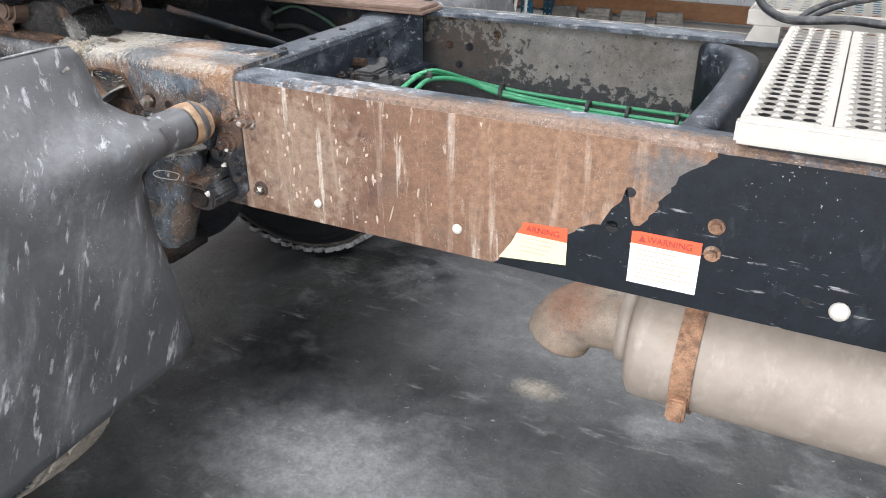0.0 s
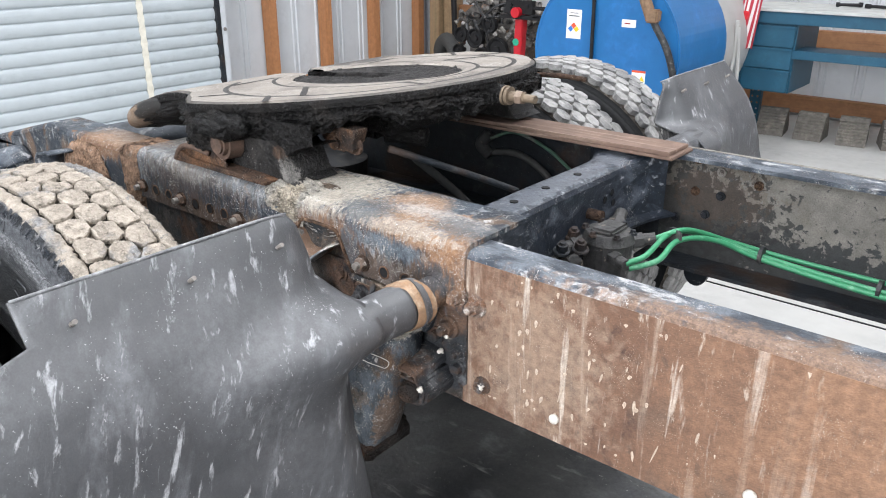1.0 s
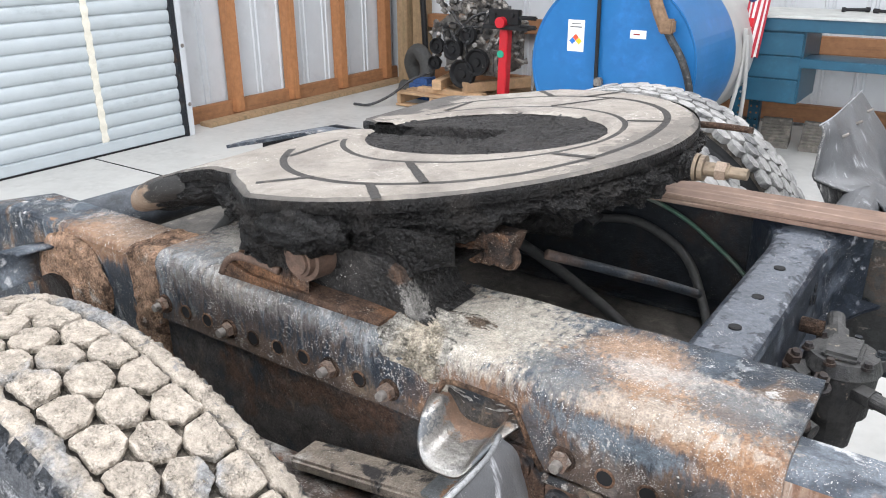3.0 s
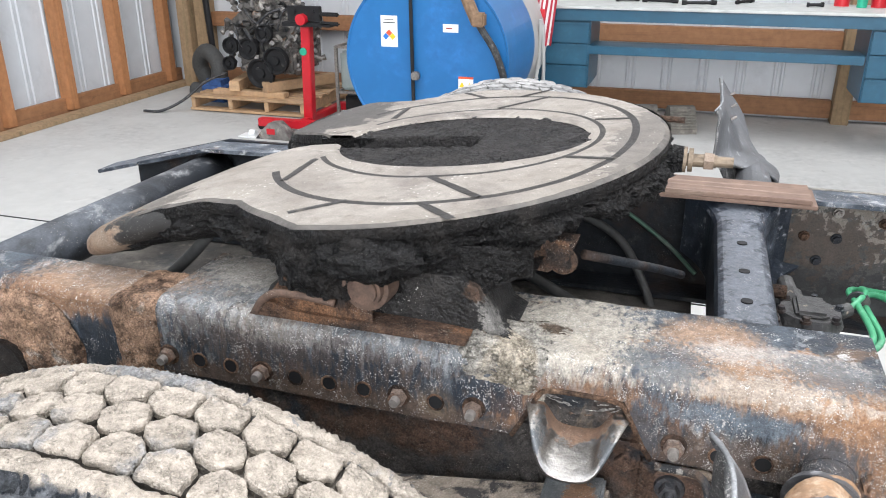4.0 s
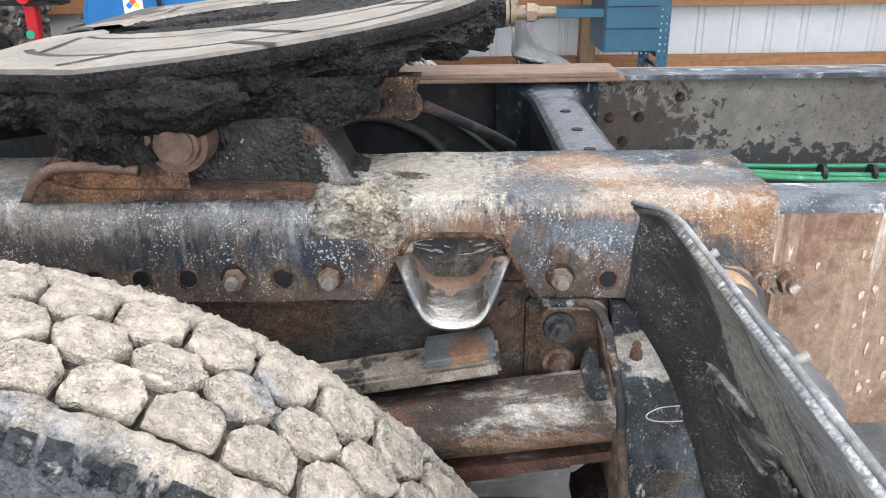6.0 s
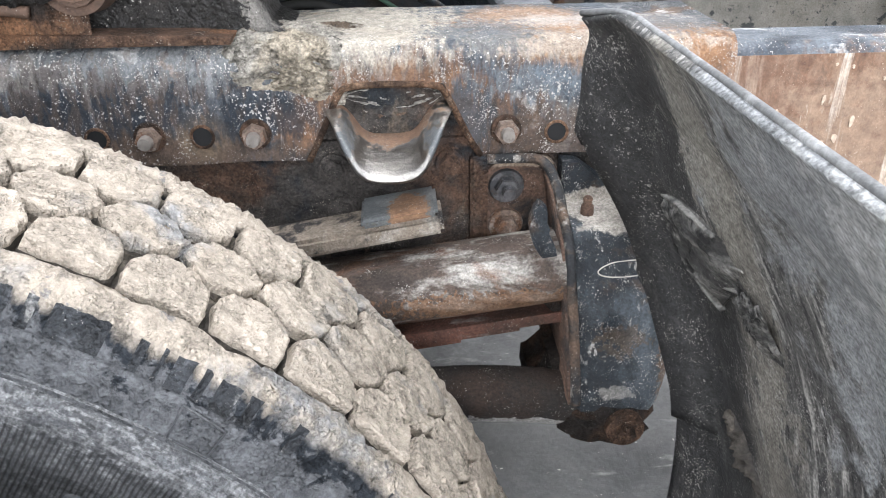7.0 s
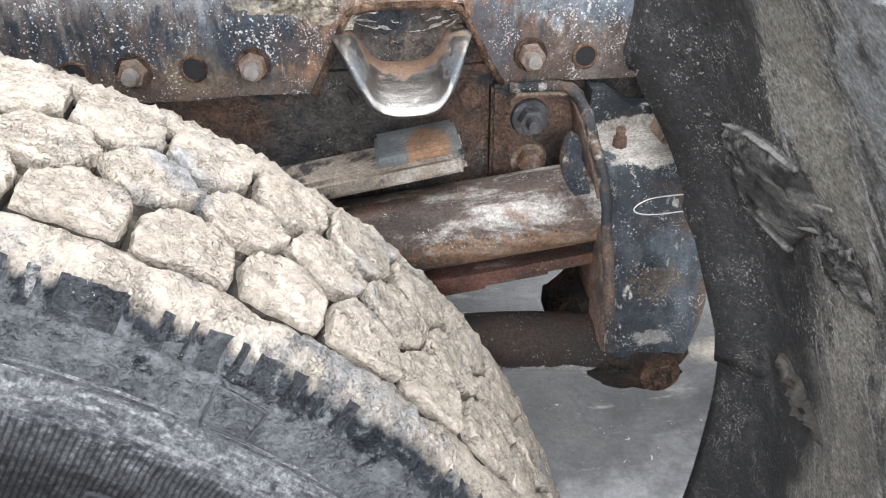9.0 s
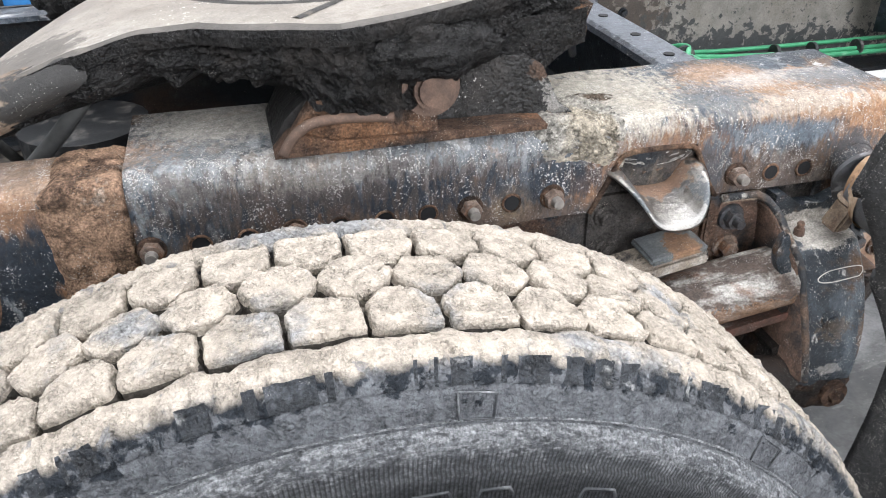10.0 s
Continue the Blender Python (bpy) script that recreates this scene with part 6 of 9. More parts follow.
def cap_bolt(x, z):
    """Washer, nut and the end of the bolt standing out of the plate."""
    bm = bmesh.new()
    cyl(bm, (x, CY + 0.001, z), (x, CY - 0.0035, z), 0.0150, 0.0140, 20)
    nut = part("washer", bm, M["foot"], cap)
    bm = bmesh.new()
    hexbolt(bm, (x, CY - 0.0035, z), (0, -1, 0), 0.0118, 0.0095, washer=False, turn=random.random())
    part("nut", bm, M["bolt"], nut)
    bm = bmesh.new()
    cyl(bm, (x, CY - 0.012, z), (x, CY - 0.022, z), 0.0066, 0.0058, 12)
    part("stud", bm, M["bolt_grey"], nut)


for k, kind_ in enumerate("BHHBHHHBHB"):
    x = 0.146 - (9 - k) * STEP + (0.0 if k < 8 else 0.001)
    bm = bmesh.new()
    if kind_ == "B":
        cap_bolt(x, 0.975)
    else:
        bmesh.ops.create_cone(bm, cap_ends=True, segments=14, radius1=0.0095, radius2=0.0095, depth=0.006, matrix=Matrix.Translation((x, CY + 0.0012, 0.974)) @ Matrix.Rotation(math.pi / 2, 4, "X"))
        part("drilled_hole", bm, M["black_plain"], cap)
HOLES = [0.146 - (9 - k) * STEP for k, c in enumerate("BHHBHHHBHB") if c == "H"] + [0.428, 0.474]
for x in HOLES:
    bm = bmesh.new()
    z = 0.974 if x < 0.3 else 0.9685
    tube(bm, [(x + 0.0102 * math.cos(a), CY - 0.0012, z + 0.0102 * math.sin(a)) for a in (2 * math.pi * i / 10 for i in range(11))], 0.0016, 6, 2)
    part("hole_rim", bm, M["rust"], cap, smooth=True)
for x, z, kind_ in ((0.380, 0.972, "B"), (0.428, 0.969, "H"), (0.474, 0.968, "H"), (0.533, 0.966, "B")):
    bm = bmesh.new()
    if kind_ == "B":
        cap_bolt(x, z)
    else:
        bmesh.ops.create_cone(bm, cap_ends=True, segments=14, radius1=0.009, radius2=0.009, depth=0.006, matrix=Matrix.Translation((x, CY + 0.0012, z)) @ Matrix.Rotation(math.pi / 2, 4, "X"))
        part("drilled_hole", bm, M["black_plain"], cap)
bm = bmesh.new()
bmesh.ops.create_uvsphere(bm, u_segments=12, v_segments=6, radius=0.008, matrix=Matrix.Translation((0.564, -0.417, 1.046)) @ Matrix.Diagonal((1, 1, 0.5, 1)))
part("lime_spot", bm, M["bolt_white"], cap)
# caked mud over the bend, beside the saddle bracket
def cap_skin(s):
    """Point and normal on the plate's skin, from the top (0) round the bend and down the face (1)."""
    d = s * 0.198
    if d < 0.13:
        return -0.2855 - d, CT, 0.0, 1.0
    if d < 0.1646:
        a = (d - 0.13) / 0.022
        return CY + 0.022 * (1 - math.sin(a)), CT - 0.022 * (1 - math.cos(a)), -math.sin(a), math.cos(a)
    return CY, CT - 0.022 - (d - 0.1646), -1.0, 0.0


bm = bmesh.new()
rows = []
for i in range(101):
    u = i / 100
    row = []
    for j in range(101):
        v = j / 100
        x = 0.116 + 0.150 * u - 0.035 * v * u
        y, z, ny, nz = cap_skin(0.25 + 0.75 * v)
        e = min(1.0, 5 * min(u, 1 - u)) * min(1.0, 5 * min(v, 1 - v))
        lump = max(0.0, 1 - ((u - 0.12) / 0.22) ** 2) * max(0.0, 1 - ((v - 0.25) / 0.45) ** 2)
        h = -0.0045 + (0.0075 + 0.008 * lump) * e + 0.005 * fbm(x * 16, v * 3, 2) + 0.011 * (0.35 - abs(fbm(x * 20, v * 22 + 2 * fbm(x * 14, v * 3, 1), 4.0))) * e
        row.append((x, y + ny * h, z + nz * h))
    rows.append(row)
sheet_grid(bm, rows)
part("caked_mud", bm, M["cap_mud"], cap, "dried wrinkled mud caked on the plate", smooth=True)
# rusty rolled edge round the notch
bm = bmesh.new()
NOTCH = [(0.194, 0.9475), (0.204, 0.965), (0.214, 0.988), (0.224, 1.008), (0.236, 1.0165), (0.274, 1.018), (0.312, 1.0165), (0.324, 1.009), (0.334, 0.988), (0.345, 0.965), (0.356, 0.9475)]
tube(bm, [(x + 0.0015 * fbm(x * 90, z * 60, 1), CY - 0.001, z + 0.0015 * fbm(x * 90, z * 60, 4)) for x, z in NOTCH], 0.0032, 8, 5)
part("notch_edge", bm, M["rust"], cap, "rust-swollen notch edge", smooth=True)

# rust scab and torn brackets behind the cap
bm = bmesh.new()
rows = []
for i in range(49):
    s = i / 48
    row = []
    for j in range(21):
        v = j / 20
        e = 0.010 * fbm(s * 7, 0.4, 0.1)
        x = -0.374 + e + (0.080 - e) * v
        d = s * 0.27
        if d < 0.178:
            y, z, ny, nz = -YO, 0.86 + d, -1.0, 0.0
        elif d < 0.20:
            a = (d - 0.178) / 0.014
            y, z, ny, nz = -YO + 0.014 * (1 - math.cos(a)), 1.038 + 0.010 * math.sin(a), -math.cos(a), math.sin(a)
        else:
            y, z, ny, nz = -YO + 0.014 + (d - 0.20), 1.047, 0.0, 1.0
        edge_ = min(1.0, 6 * v, 14 * (1 - v))
        h = -0.002 + 0.008 * edge_ + (0.0025 * fbm(x * 60, s * 16, 3) + 0.002 * fbm(x * 160, s * 44, 1)) * edge_
        row.append((x, y + ny * h, z + nz * h))
    rows.append(row)
sheet_grid(bm, rows)
part("rust_scab", bm, M["scab"], near, "thick rust patch on the rail", smooth=True)
bm = bmesh.new()
rows = []
for i in range(73):
    a = math.pi * 2 * i / 72
    ring = []
    for j in range(16):
        q = j / 15
        rr = 0.104 * q * (1 + 0.05 * fbm(math.cos(a) * 2, math.sin(a) * 2, 1.0))
        x, z = -0.535 + rr * math.cos(a), 0.945 + rr * math.sin(a) * 0.86
        h = 0.011 * min(1.0, 6 * (1 - q)) + 0.005 * fbm(x * 26, z * 26, 3) + 0.0025 * fbm(x * 90, z * 90, 5)
        ring.append((x, -YO - max(-0.001, h * (1 if q < 1 else -1)), z))
    rows.append(ring)
sheet_grid(bm, rows)
part("torn_bracket", bm, M["scab"], near, "flaking rusty tube flange", smooth=True)
bm = bmesh.new()
rows = []
for i in range(19):
    a = math.radians(70 + 135 * i / 18)
    wv = 0.058 + 0.004 * fbm(a * 2, 1, 2)
    rows.append([(-0.585 + wv * math.cos(a), -YO - 0.004, 0.950 + wv * math.sin(a)), (-0.60 + wv * 1.02 * math.cos(a), -YO - 0.03, 0.948 + wv * math.sin(a)), (-0.612 + wv * 1.05 * math.cos(a), -YO - 0.062, 0.943 + wv * 1.05 * math.sin(a))])
sheet_grid(bm, rows, 0.005)
part("saddle_arm", bm, M["flange"], near, "bent half-round bracket arm", smooth=True)
# solid dark block standing for the shade inside an arched opening
bm = bmesh.new()
prism(bm, [(-0.578 + 0.050 * math.cos(a), 0.892 + 0.062 * max(0.0, math.sin(a)) ** 0.8) for a in (math.pi * i / 20 for i in range(21))] + [(-0.628, 0.82), (-0.528, 0.82)], "y", -YO - 0.0205, -YO - 0.002)
part("arched_opening", bm, M["boss"], near, "dark block for the shade in an arched opening")
bm = bmesh.new()
rows = []
for i in range(17):
    a = math.radians(30 + 180 * i / 16)
    rows.append([(-0.870 + 0.062 * math.cos(a), -YO - 0.002, 0.912 + 0.056 * math.sin(a)), (-0.892 + 0.064 * math.cos(a), -YO - 0.035, 0.900 + 0.060 * math.sin(a)), (-0.918 + 0.066 * math.cos(a), -YO - 0.070, 0.886 + 0.064 * math.sin(a))])
sheet_grid(bm, rows, 0.005)
part("saddle_arm", bm, M["flange"], near, "bent half-round bracket arm", smooth=True)

# -- bent saddle of bare steel under the notch
bm = bmesh.new()
rows = []
HALF = [(0.0, 0.0), (0.012, 0.0008), (0.021, 0.0035), (0.0275, 0.010), (0.0320, 0.019), (0.0365, 0.029), (0.0420, 0.0390), (0.0490, 0.0460), (0.0565, 0.0475), (0.061, 0.045)]
SECT = [(-a, b) for a, b in HALF[:0:-1]] + HALF
SECT = [(p.x, p.y) for p in smooth_path([(a, b, 0) for a, b in SECT], 3)]
for a, b in SECT:
    u = abs(a) / 0.062
    row = []
    for j in range(11):
        v = j / 10
        reach = max(0.0, 1 - u ** 3.2)
        y = -0.420 - v * (0.014 + 0.078 * reach)
        z = 0.9655 + b * 0.66 - 0.011 * v * v * reach + 0.004 * (1 - v)
        row.append((0.271 + a * (0.93 + 0.05 * v), y, z))
    rows.append(row)
sheet_grid(bm, rows, 0.004)
part("steel_saddle", bm, M["chrome"], truck, "bent saddle of rubbed bare steel with flared lips", smooth=True)
bm = bmesh.new()
rows = []
for i in range(41):
    u = i / 40
    x = 0.230 + 0.090 * u
    top_, low_ = 1.014 - 0.006 * (2 * u - 1) ** 4, 0.986 + 0.018 * abs(2 * u - 1) ** 2.2
    rows.append([(x, -0.4255 - 0.006 * (fbm(x * 45, j * 0.35, 1.0)) - (0.004 if (j + int(3 * fbm(x * 30, 1, 1))) % 4 < 2 else 0.0), low_ + (top_ - low_) * j / 14) for j in range(15)])
sheet_grid(bm, rows, 0.004)
part("scaled_web", bm, M["scale"], near, "layered scale of bare steel in the notch", smooth=False)
for x, z in ((0.216, 0.939), (0.327, 0.940), (0.222, 0.895)):
    bm = bmesh.new()
    hexbolt(bm, (x, -YO - 0.003, z), (0, -1, 0), 0.0105, 0.008)
    part("bolt", bm, M["web_low"], near)
bm = bmesh.new()
prism(bm, [(0.195, 0.85), (0.345, 0.85), (0.345, 0.965), (0.195, 0.965)], "y", -YO - 0.004, -YO + 0.002)
part("backing_plate", bm, M["web_low"], near)
bm = bmesh.new()
box(bm, 0.346, 0.366, -YO - 0.012, -YO + 0.002, 0.80, 0.948, 0.003)
part("rib", bm, M["web_low"], near)

# -- spring hanger
hang = thing("spring_hanger", "", "")
hang.parent = truck
hang["label"] = "worn blue-black cast spring hanger with rusty edges"
bm = bmesh.new()
prism(bm, [(0.362, 0.80), (0.43, 0.80), (0.43, 0.935), (0.420, 0.944), (0.374, 0.944), (0.362, 0.932)], "y", -YO - 0.010, -YO)
part("mount_flange", bm, M["flange_rust"], hang, "rusty mounting flange")
for z, mt in ((0.917, "hanger_bolt"), (0.876, "bolt")):
    bm = bmesh.new()
    hexbolt(bm, (0.381, -YO - 0.010, z), (0, -1, 0), 0.0122, 0.011, stud=0.010 if mt == "hanger_bolt" else 0, turn=0.5)
    part("bolt", bm, M[mt], hang)


def hanger_x(z):
    """Near and far side of the box section by height."""
    t = (z - 0.70) / 0.24
    return 0.427 + 0.008 * (1 - t), 0.512 + 0.022 * math.sin(max(0, min(1, t)) * math.pi) - 0.012 * (1 - t)


def hanger_y(z):
    return -0.566 + 0.068 * max(0.0, min(1.0, (z - 0.74) / 0.18)) ** 1.4


bm = bmesh.new()
rows = []
for i in range(17):
    z = 0.722 + (0.900 - 0.722) * i / 16
    a, c = hanger_x(z)
    y = hanger_y(z)
    rows.append([(a, y + 0.005, z), (a + 0.006, y - 0.002, z), ((a + c) / 2, y - 0.004, z), (c - 0.008, y - 0.001, z), (c, y + 0.008, z), (c, y + 0.06, z)])
a, c = hanger_x(0.90)
for f in (0.3, 0.65, 1.0):
    rows.append([(x, -0.495 + f * (0.495 - YO - 0.012), 0.902 + 0.004 * f) for x in (a, a + 0.006, (a + c) / 2, c - 0.008, c, c)])
sheet_grid(bm, rows, 0.006)
part("face", bm, M["hanger"], hang, smooth=True)
RIB = smooth_path([(0.362, -0.446, 0.946), (0.398, -0.446, 0.946), (0.413, -0.450, 0.944), (0.420, -0.462, 0.938), (0.424, -0.480, 0.926), (0.426, -0.496, 0.910)] + [(0.428 + 0.004 * k / 5, hanger_y(0.890 - 0.138 * k / 5) - 0.009, 0.890 - 0.138 * k / 5) for k in range(6)], 6)
bm = bmesh.new()
tube(bm, [q + Vector((0, 0.0008 * fbm(q.z * 90, q.x * 90, 1), 0)) for q in RIB], 0.0048, 12, 1)
part("edge_rib", bm, M["hanger_edge"], hang, "raised edge rib with rust", smooth=True)
bm = bmesh.new()
low = [q for q in RIB if q.x > 0.4195]
sheet_grid(bm, [[q, Vector((q.x + 0.001, (q.y - YO) / 2, q.z - 0.002)), Vector((q.x + 0.002, -YO - 0.002, q.z - 0.006))] for q in low], 0.007)
part("side_web", bm, M["flange_rust"], hang, "rusty side web", smooth=True)
bm = bmesh.new()
CLIP = [(0.398, 0.935), (0.391, 0.918), (0.395, 0.894), (0.407, 0.876), (0.417, 0.873), (0.415, 0.890), (0.407, 0.908), (0.406, 0.928)]
prism(bm, [(p.x, p.z) for p in smooth_path([(x, 0, z) for x, z in CLIP + CLIP[:1]], 4)[:-1]], "y", -0.524, -0.514)
bmesh.ops.bevel(bm, geom=[e for e in bm.edges if abs(e.verts[0].co.y - e.verts[1].co.y) < 1e-5], offset=0.0025, segments=2, affect="EDGES")
part("shackle_clip", bm, M["hanger"], hang, "dark oval shackle clip")
bm = bmesh.new()
prism(bm, [(0.432, 0.90), (0.53, 0.90), (0.545, 0.945), (0.500, 0.925), (0.470, 0.926), (0.448, 0.942), (0.432, 0.944)], "y", -YO - 0.022, -YO - 0.002)
part("upper_web", bm, M["hanger"], hang)
bm = bmesh.new()
rows = []
for i in range(25):
    a = 2 * math.pi * i / 24
    rows.append([])
    for k, (rr, yy) in enumerate(((0.001, -0.572), (0.030, -0.570), (0.037, -0.560), (0.039, -0.53), (0.034, -0.47), (0.001, -0.468))):
        kk = 1 + 0.25 * fbm(math.cos(a) * 2.5, math.sin(a) * 2.5, yy * 30)
        rows[-1].append((0.468 + rr * kk * 1.22 * math.cos(a), yy, 0.722 + rr * kk * 0.74 * math.sin(a)))
sheet_grid(bm, rows)
part("pin_boss", bm, M["boss"], hang, "black greasy rusted pin boss", smooth=True)
bm = bmesh.new()
cyl(bm, (0.480, -0.562, 0.722), (0.480, -0.578, 0.722), 0.0195, 0.018, 24)
hexbolt(bm, (0.480, -0.578, 0.722), (0, -1, 0), 0.010, 0.007, washer=False)
part("pin", bm, M["foot"], hang)
bm = bmesh.new()
cyl(bm, (0.452, -0.482, 0.900), (0.452, -0.482, 0.911), 0.0068, 0.0060, 8)
cyl(bm, (0.452, -0.482, 0.910), (0.452, -0.482, 0.918), 0.0042, 0.0042, 8)
cyl(bm, (0.452, -0.482, 0.917), (0.452, -0.482, 0.920), 0.0050, 0.0032, 8)
part("grease_nipple", bm, M["flange_rust"], hang)
bm = bmesh.new()
for r, d in ((0.0135, 0.0035), (0.009, 0.005)):
    cyl(bm, (0.470, hanger_y(0.817) + 0.002, 0.817), (0.470, hanger_y(0.817) - 0.004 - d, 0.816), r, r * 0.9, 20)
part("round_boss", bm, M["hanger"], hang)
bm = bmesh.new()
LOZ = [(0.512, 0.8625), (0.517, 0.868), (0.512, 0.874), (0.476, 0.8735), (0.462, 0.8705), (0.4545, 0.8655), (0.4605, 0.8615), (0.478, 0.8605), (0.512, 0.8625)]
tube(bm, [(x, hanger_y(z) - 0.0035, z) for x, z in LOZ], 0.0006, 6, 4)
part("cast_outline", bm, M["bolt_white"], hang, "cast lozenge outline rubbed white")
bm = bmesh.new()
m_ = Matrix.Translation((0.496, -0.500, 0.944)) @ Euler((0.30, 0.16, 0.35)).to_matrix().to_4x4()
box(bm, -0.014, 0.014, -0.012, 0.012, -0.032, 0.006, 0.003, m=m_)
part("clamp_block", bm, M["pin_tan"], hang, "tan clamp block")
bm = bmesh.new()
hexbolt(bm, m_ @ Vector((0, 0, 0.006)), m_.to_3x3() @ Vector((0, 0, 1)), 0.0125, 0.012)
part("bolt", bm, M["pin_tan"], hang, "pale tan hex bolt")

# -- dark joint plate and lug under the cap's front end
bm = bmesh.new()
prism(bm, [(0.500, 0.806), (0.580, 0.806), (0.597, 0.822), (0.597, 0.9475), (0.500, 0.9475)], "y", -YO - 0.004, -YO + 0.001)
part("joint_plate", bm, M["joint"], near, "grimy black joint plate")
for x, z, r, st in ((0.564, 0.914, 0.0135, 0.012), (0.584, 0.876, 0.011, 0.006), (0.583, 0.849, 0.010, 0.0), (0.540, 0.893, 0.010, 0.0)):
    bm = bmesh.new()
    hexbolt(bm, (x, -YO - 0.004, z), (0, -1, 0), r, 0.010, stud=st, turn=x * 20)
    part("bolt", bm, M["joint"], near)
for x, y, z, r in ((0.560, -0.453, 0.914, 0.0055), (0.571, -0.452, 0.905, 0.003), (0.551, -0.443, 0.8695, 0.005), (0.572, -0.5165, 0.842, 0.005), (0.631, -0.444, 0.834, 0.005), (0.622, -0.443, 0.828, 0.0035)):
    bm = bmesh.new()
    bmesh.ops.create_uvsphere(bm, u_segments=12, v_segments=8, radius=r)
    for vv in bm.verts:
        vv.co = Vector((x, y, z)) + vv.co * (1 + 0.8 * fbm(vv.co.x * 300 + x * 90, vv.co.y * 300, vv.co.z * 300))
    part("salt_lump", bm, M["bolt_white"], near, "white crusted lump", smooth=True)
bm = bmesh.new()
hexbolt(bm, (0.581, -0.4375, 0.972), (0, -1, 0), 0.0125, 0.011, stud=0.007, turn=0.3)
part("bolt", bm, M["cap"], near)
bm = bmesh.new()
rows = []
for i in range(7):
    t = i / 6
    y = -0.434 - 0.080 * t
    z = 0.871 - 0.010 * t
    rows.append([(0.497 + 0.012 * t, y - 0.006, z + 0.004), (0.520, y - 0.003, z + 0.003 + 0.002 * fbm(t * 4, 1, 1)), (0.548, y, z - 0.002), (0.556, y + 0.004, z - 0.006), (0.558 + 0.002 * t, y + 0.004, z - 0.018), (0.515, y, z - 0.014)])
sheet_grid(bm, rows, 0.004)
part("lug_top", bm, M["joint"], near, "tilted top plate of a dark cast lug")
bm = bmesh.new()
prism(bm, [(0.508, 0.842), (0.564, 0.846), (0.574, 0.826), (0.570, 0.806), (0.548, 0.796), (0.512, 0.800)], "y", -0.505, -YO)
bmesh.ops.bevel(bm, geom=bm.edges[:], offset=0.004, segments=2, affect="EDGES")
part("lug_body", bm, M["joint"], near, "greasy black cast lug")
bm = bmesh.new()
cyl(bm, (0.540, -0.50, 0.823), (0.546, -0.516, 0.823), 0.020, 0.016, 18)
part("lug_bushing", bm, M["boss"], near)

# -- leaf spring, arm and torque rod by the hanger
bm = bmesh.new()
rows = []
for i in range(21):
    t = i / 20
    x = 0.424 - 0.60 * t
    z = 0.858 - 0.050 * t - 0.008 * math.sin(t * math.pi)
    ring = []
    for k in range(14):
        a = 2 * math.pi * k / 14
        ring.append((x, -0.495 + 0.044 * math.copysign(abs(math.cos(a)) ** 0.8, math.cos(a)), z + 0.029 * math.copysign(abs(math.sin(a)) ** 0.8, math.sin(a)) + 0.0012 * fbm(x * 30, a * 2, 1)))
    rows.append(ring)
sheet_grid(bm, rows, closed=True)
part("main_leaf", bm, M["leaf"], truck, "thick rounded weathered spring leaf", smooth=True)
for k in range(3):
    bm = bmesh.new()
    pts = []
    for i in range(13):
        t = i / 12
        pts.append((0.440 - k * 0.055 - 0.55 * t, 0.828 - 0.050 * t - 0.008 * math.sin(t * math.pi) - 0.0118 * k))
    prism(bm, pts + [(x, z - 0.0108) for x, z in pts[::-1]], "y", -0.53 + 0.002 * k, -0.452)
    part("spring_leaf", bm, M["rust_red"], truck, "thin red-rusted spring leaf")
bm = bmesh.new()
tube(bm, [(0.470, -0.54, 0.731), (0.30, -0.53, 0.737), (0.05, -0.52, 0.705)], 0.027, 16)
part("torque_rod", bm, M["rod"], truck, "grimy dark torque rod", smooth=True)
bm = bmesh.new()
CHEEK = [(0.395, 0.838), (0.405, 0.822), (0.418, 0.812), (0.426, 0.800), (0.431, 0.786), (0.429, 0.770), (0.424, 0.762), (0.416, 0.758), (0.419, 0.750), (0.411, 0.744), (0.405, 0.735), (0.398, 0.733), (0.396, 0.715), (0.404, 0.700), (0.44, 0.69), (0.455, 0.70), (0.445, 0.838)]
prism(bm, [(x + 0.002 * math.sin(i * 2.3), z + 0.012) for i, (x, z) in enumerate(CHEEK)], "y", -0.528, -0.46)
part("inner_cheek", bm, M["boss"], truck, "grimy brown inner hanger cheek")
# bump stop lever
bm = bmesh.new()
box(bm, 0.0, 0.285, -0.025, 0.025, -0.009, 0.009, 0.004, m=Matrix.Translation((0.035, -0.482, 0.862)) @ Matrix.Rotation(-0.16, 4, "Y"))
part("stop_arm", bm, M["arm"], truck, "mud-dusted flat steel arm")
bm = bmesh.new()
box(bm, 0.0, 0.070, -0.027, 0.027, 0.0, 0.009, 0.003, m=Matrix.Translation((0.243, -0.482, 0.906)) @ Matrix.Rotation(-0.16, 4, "Y"))
part("stop_pad", bm, M["pad"], truck, "worn blue pad with a rust spot")
# axle and dark running gear between the rails
bm = bmesh.new()
cyl(bm, (-0.12, -0.62, 0.5615), (-0.12, 0.62, 0.5615), 0.075, None, 24)
bmesh.ops.create_uvsphere(bm, u_segments=24, v_segments=14, radius=0.20, matrix=Matrix.Translation((-0.10, 0.05, 0.56)) @ Matrix.Diagonal((1.1, 0.9, 1.0, 1)))
part("axle_housing", bm, M["dark_steel"], truck, "black oily axle housing", smooth=True)
bm = bmesh.new()
cyl(bm, (0.05, 0.02, 0.60), (2.6, 0.0, 0.62), 0.05, None, 20)
part("drive_shaft", bm, M["dark_steel"], truck)
bm = bmesh.new()
box(bm, -0.20, -0.04, -0.58, -0.45, 0.58, 0.80, 0.01)
part("spring_seat", bm, M["dark_steel"], truck)
bm = bmesh.new()
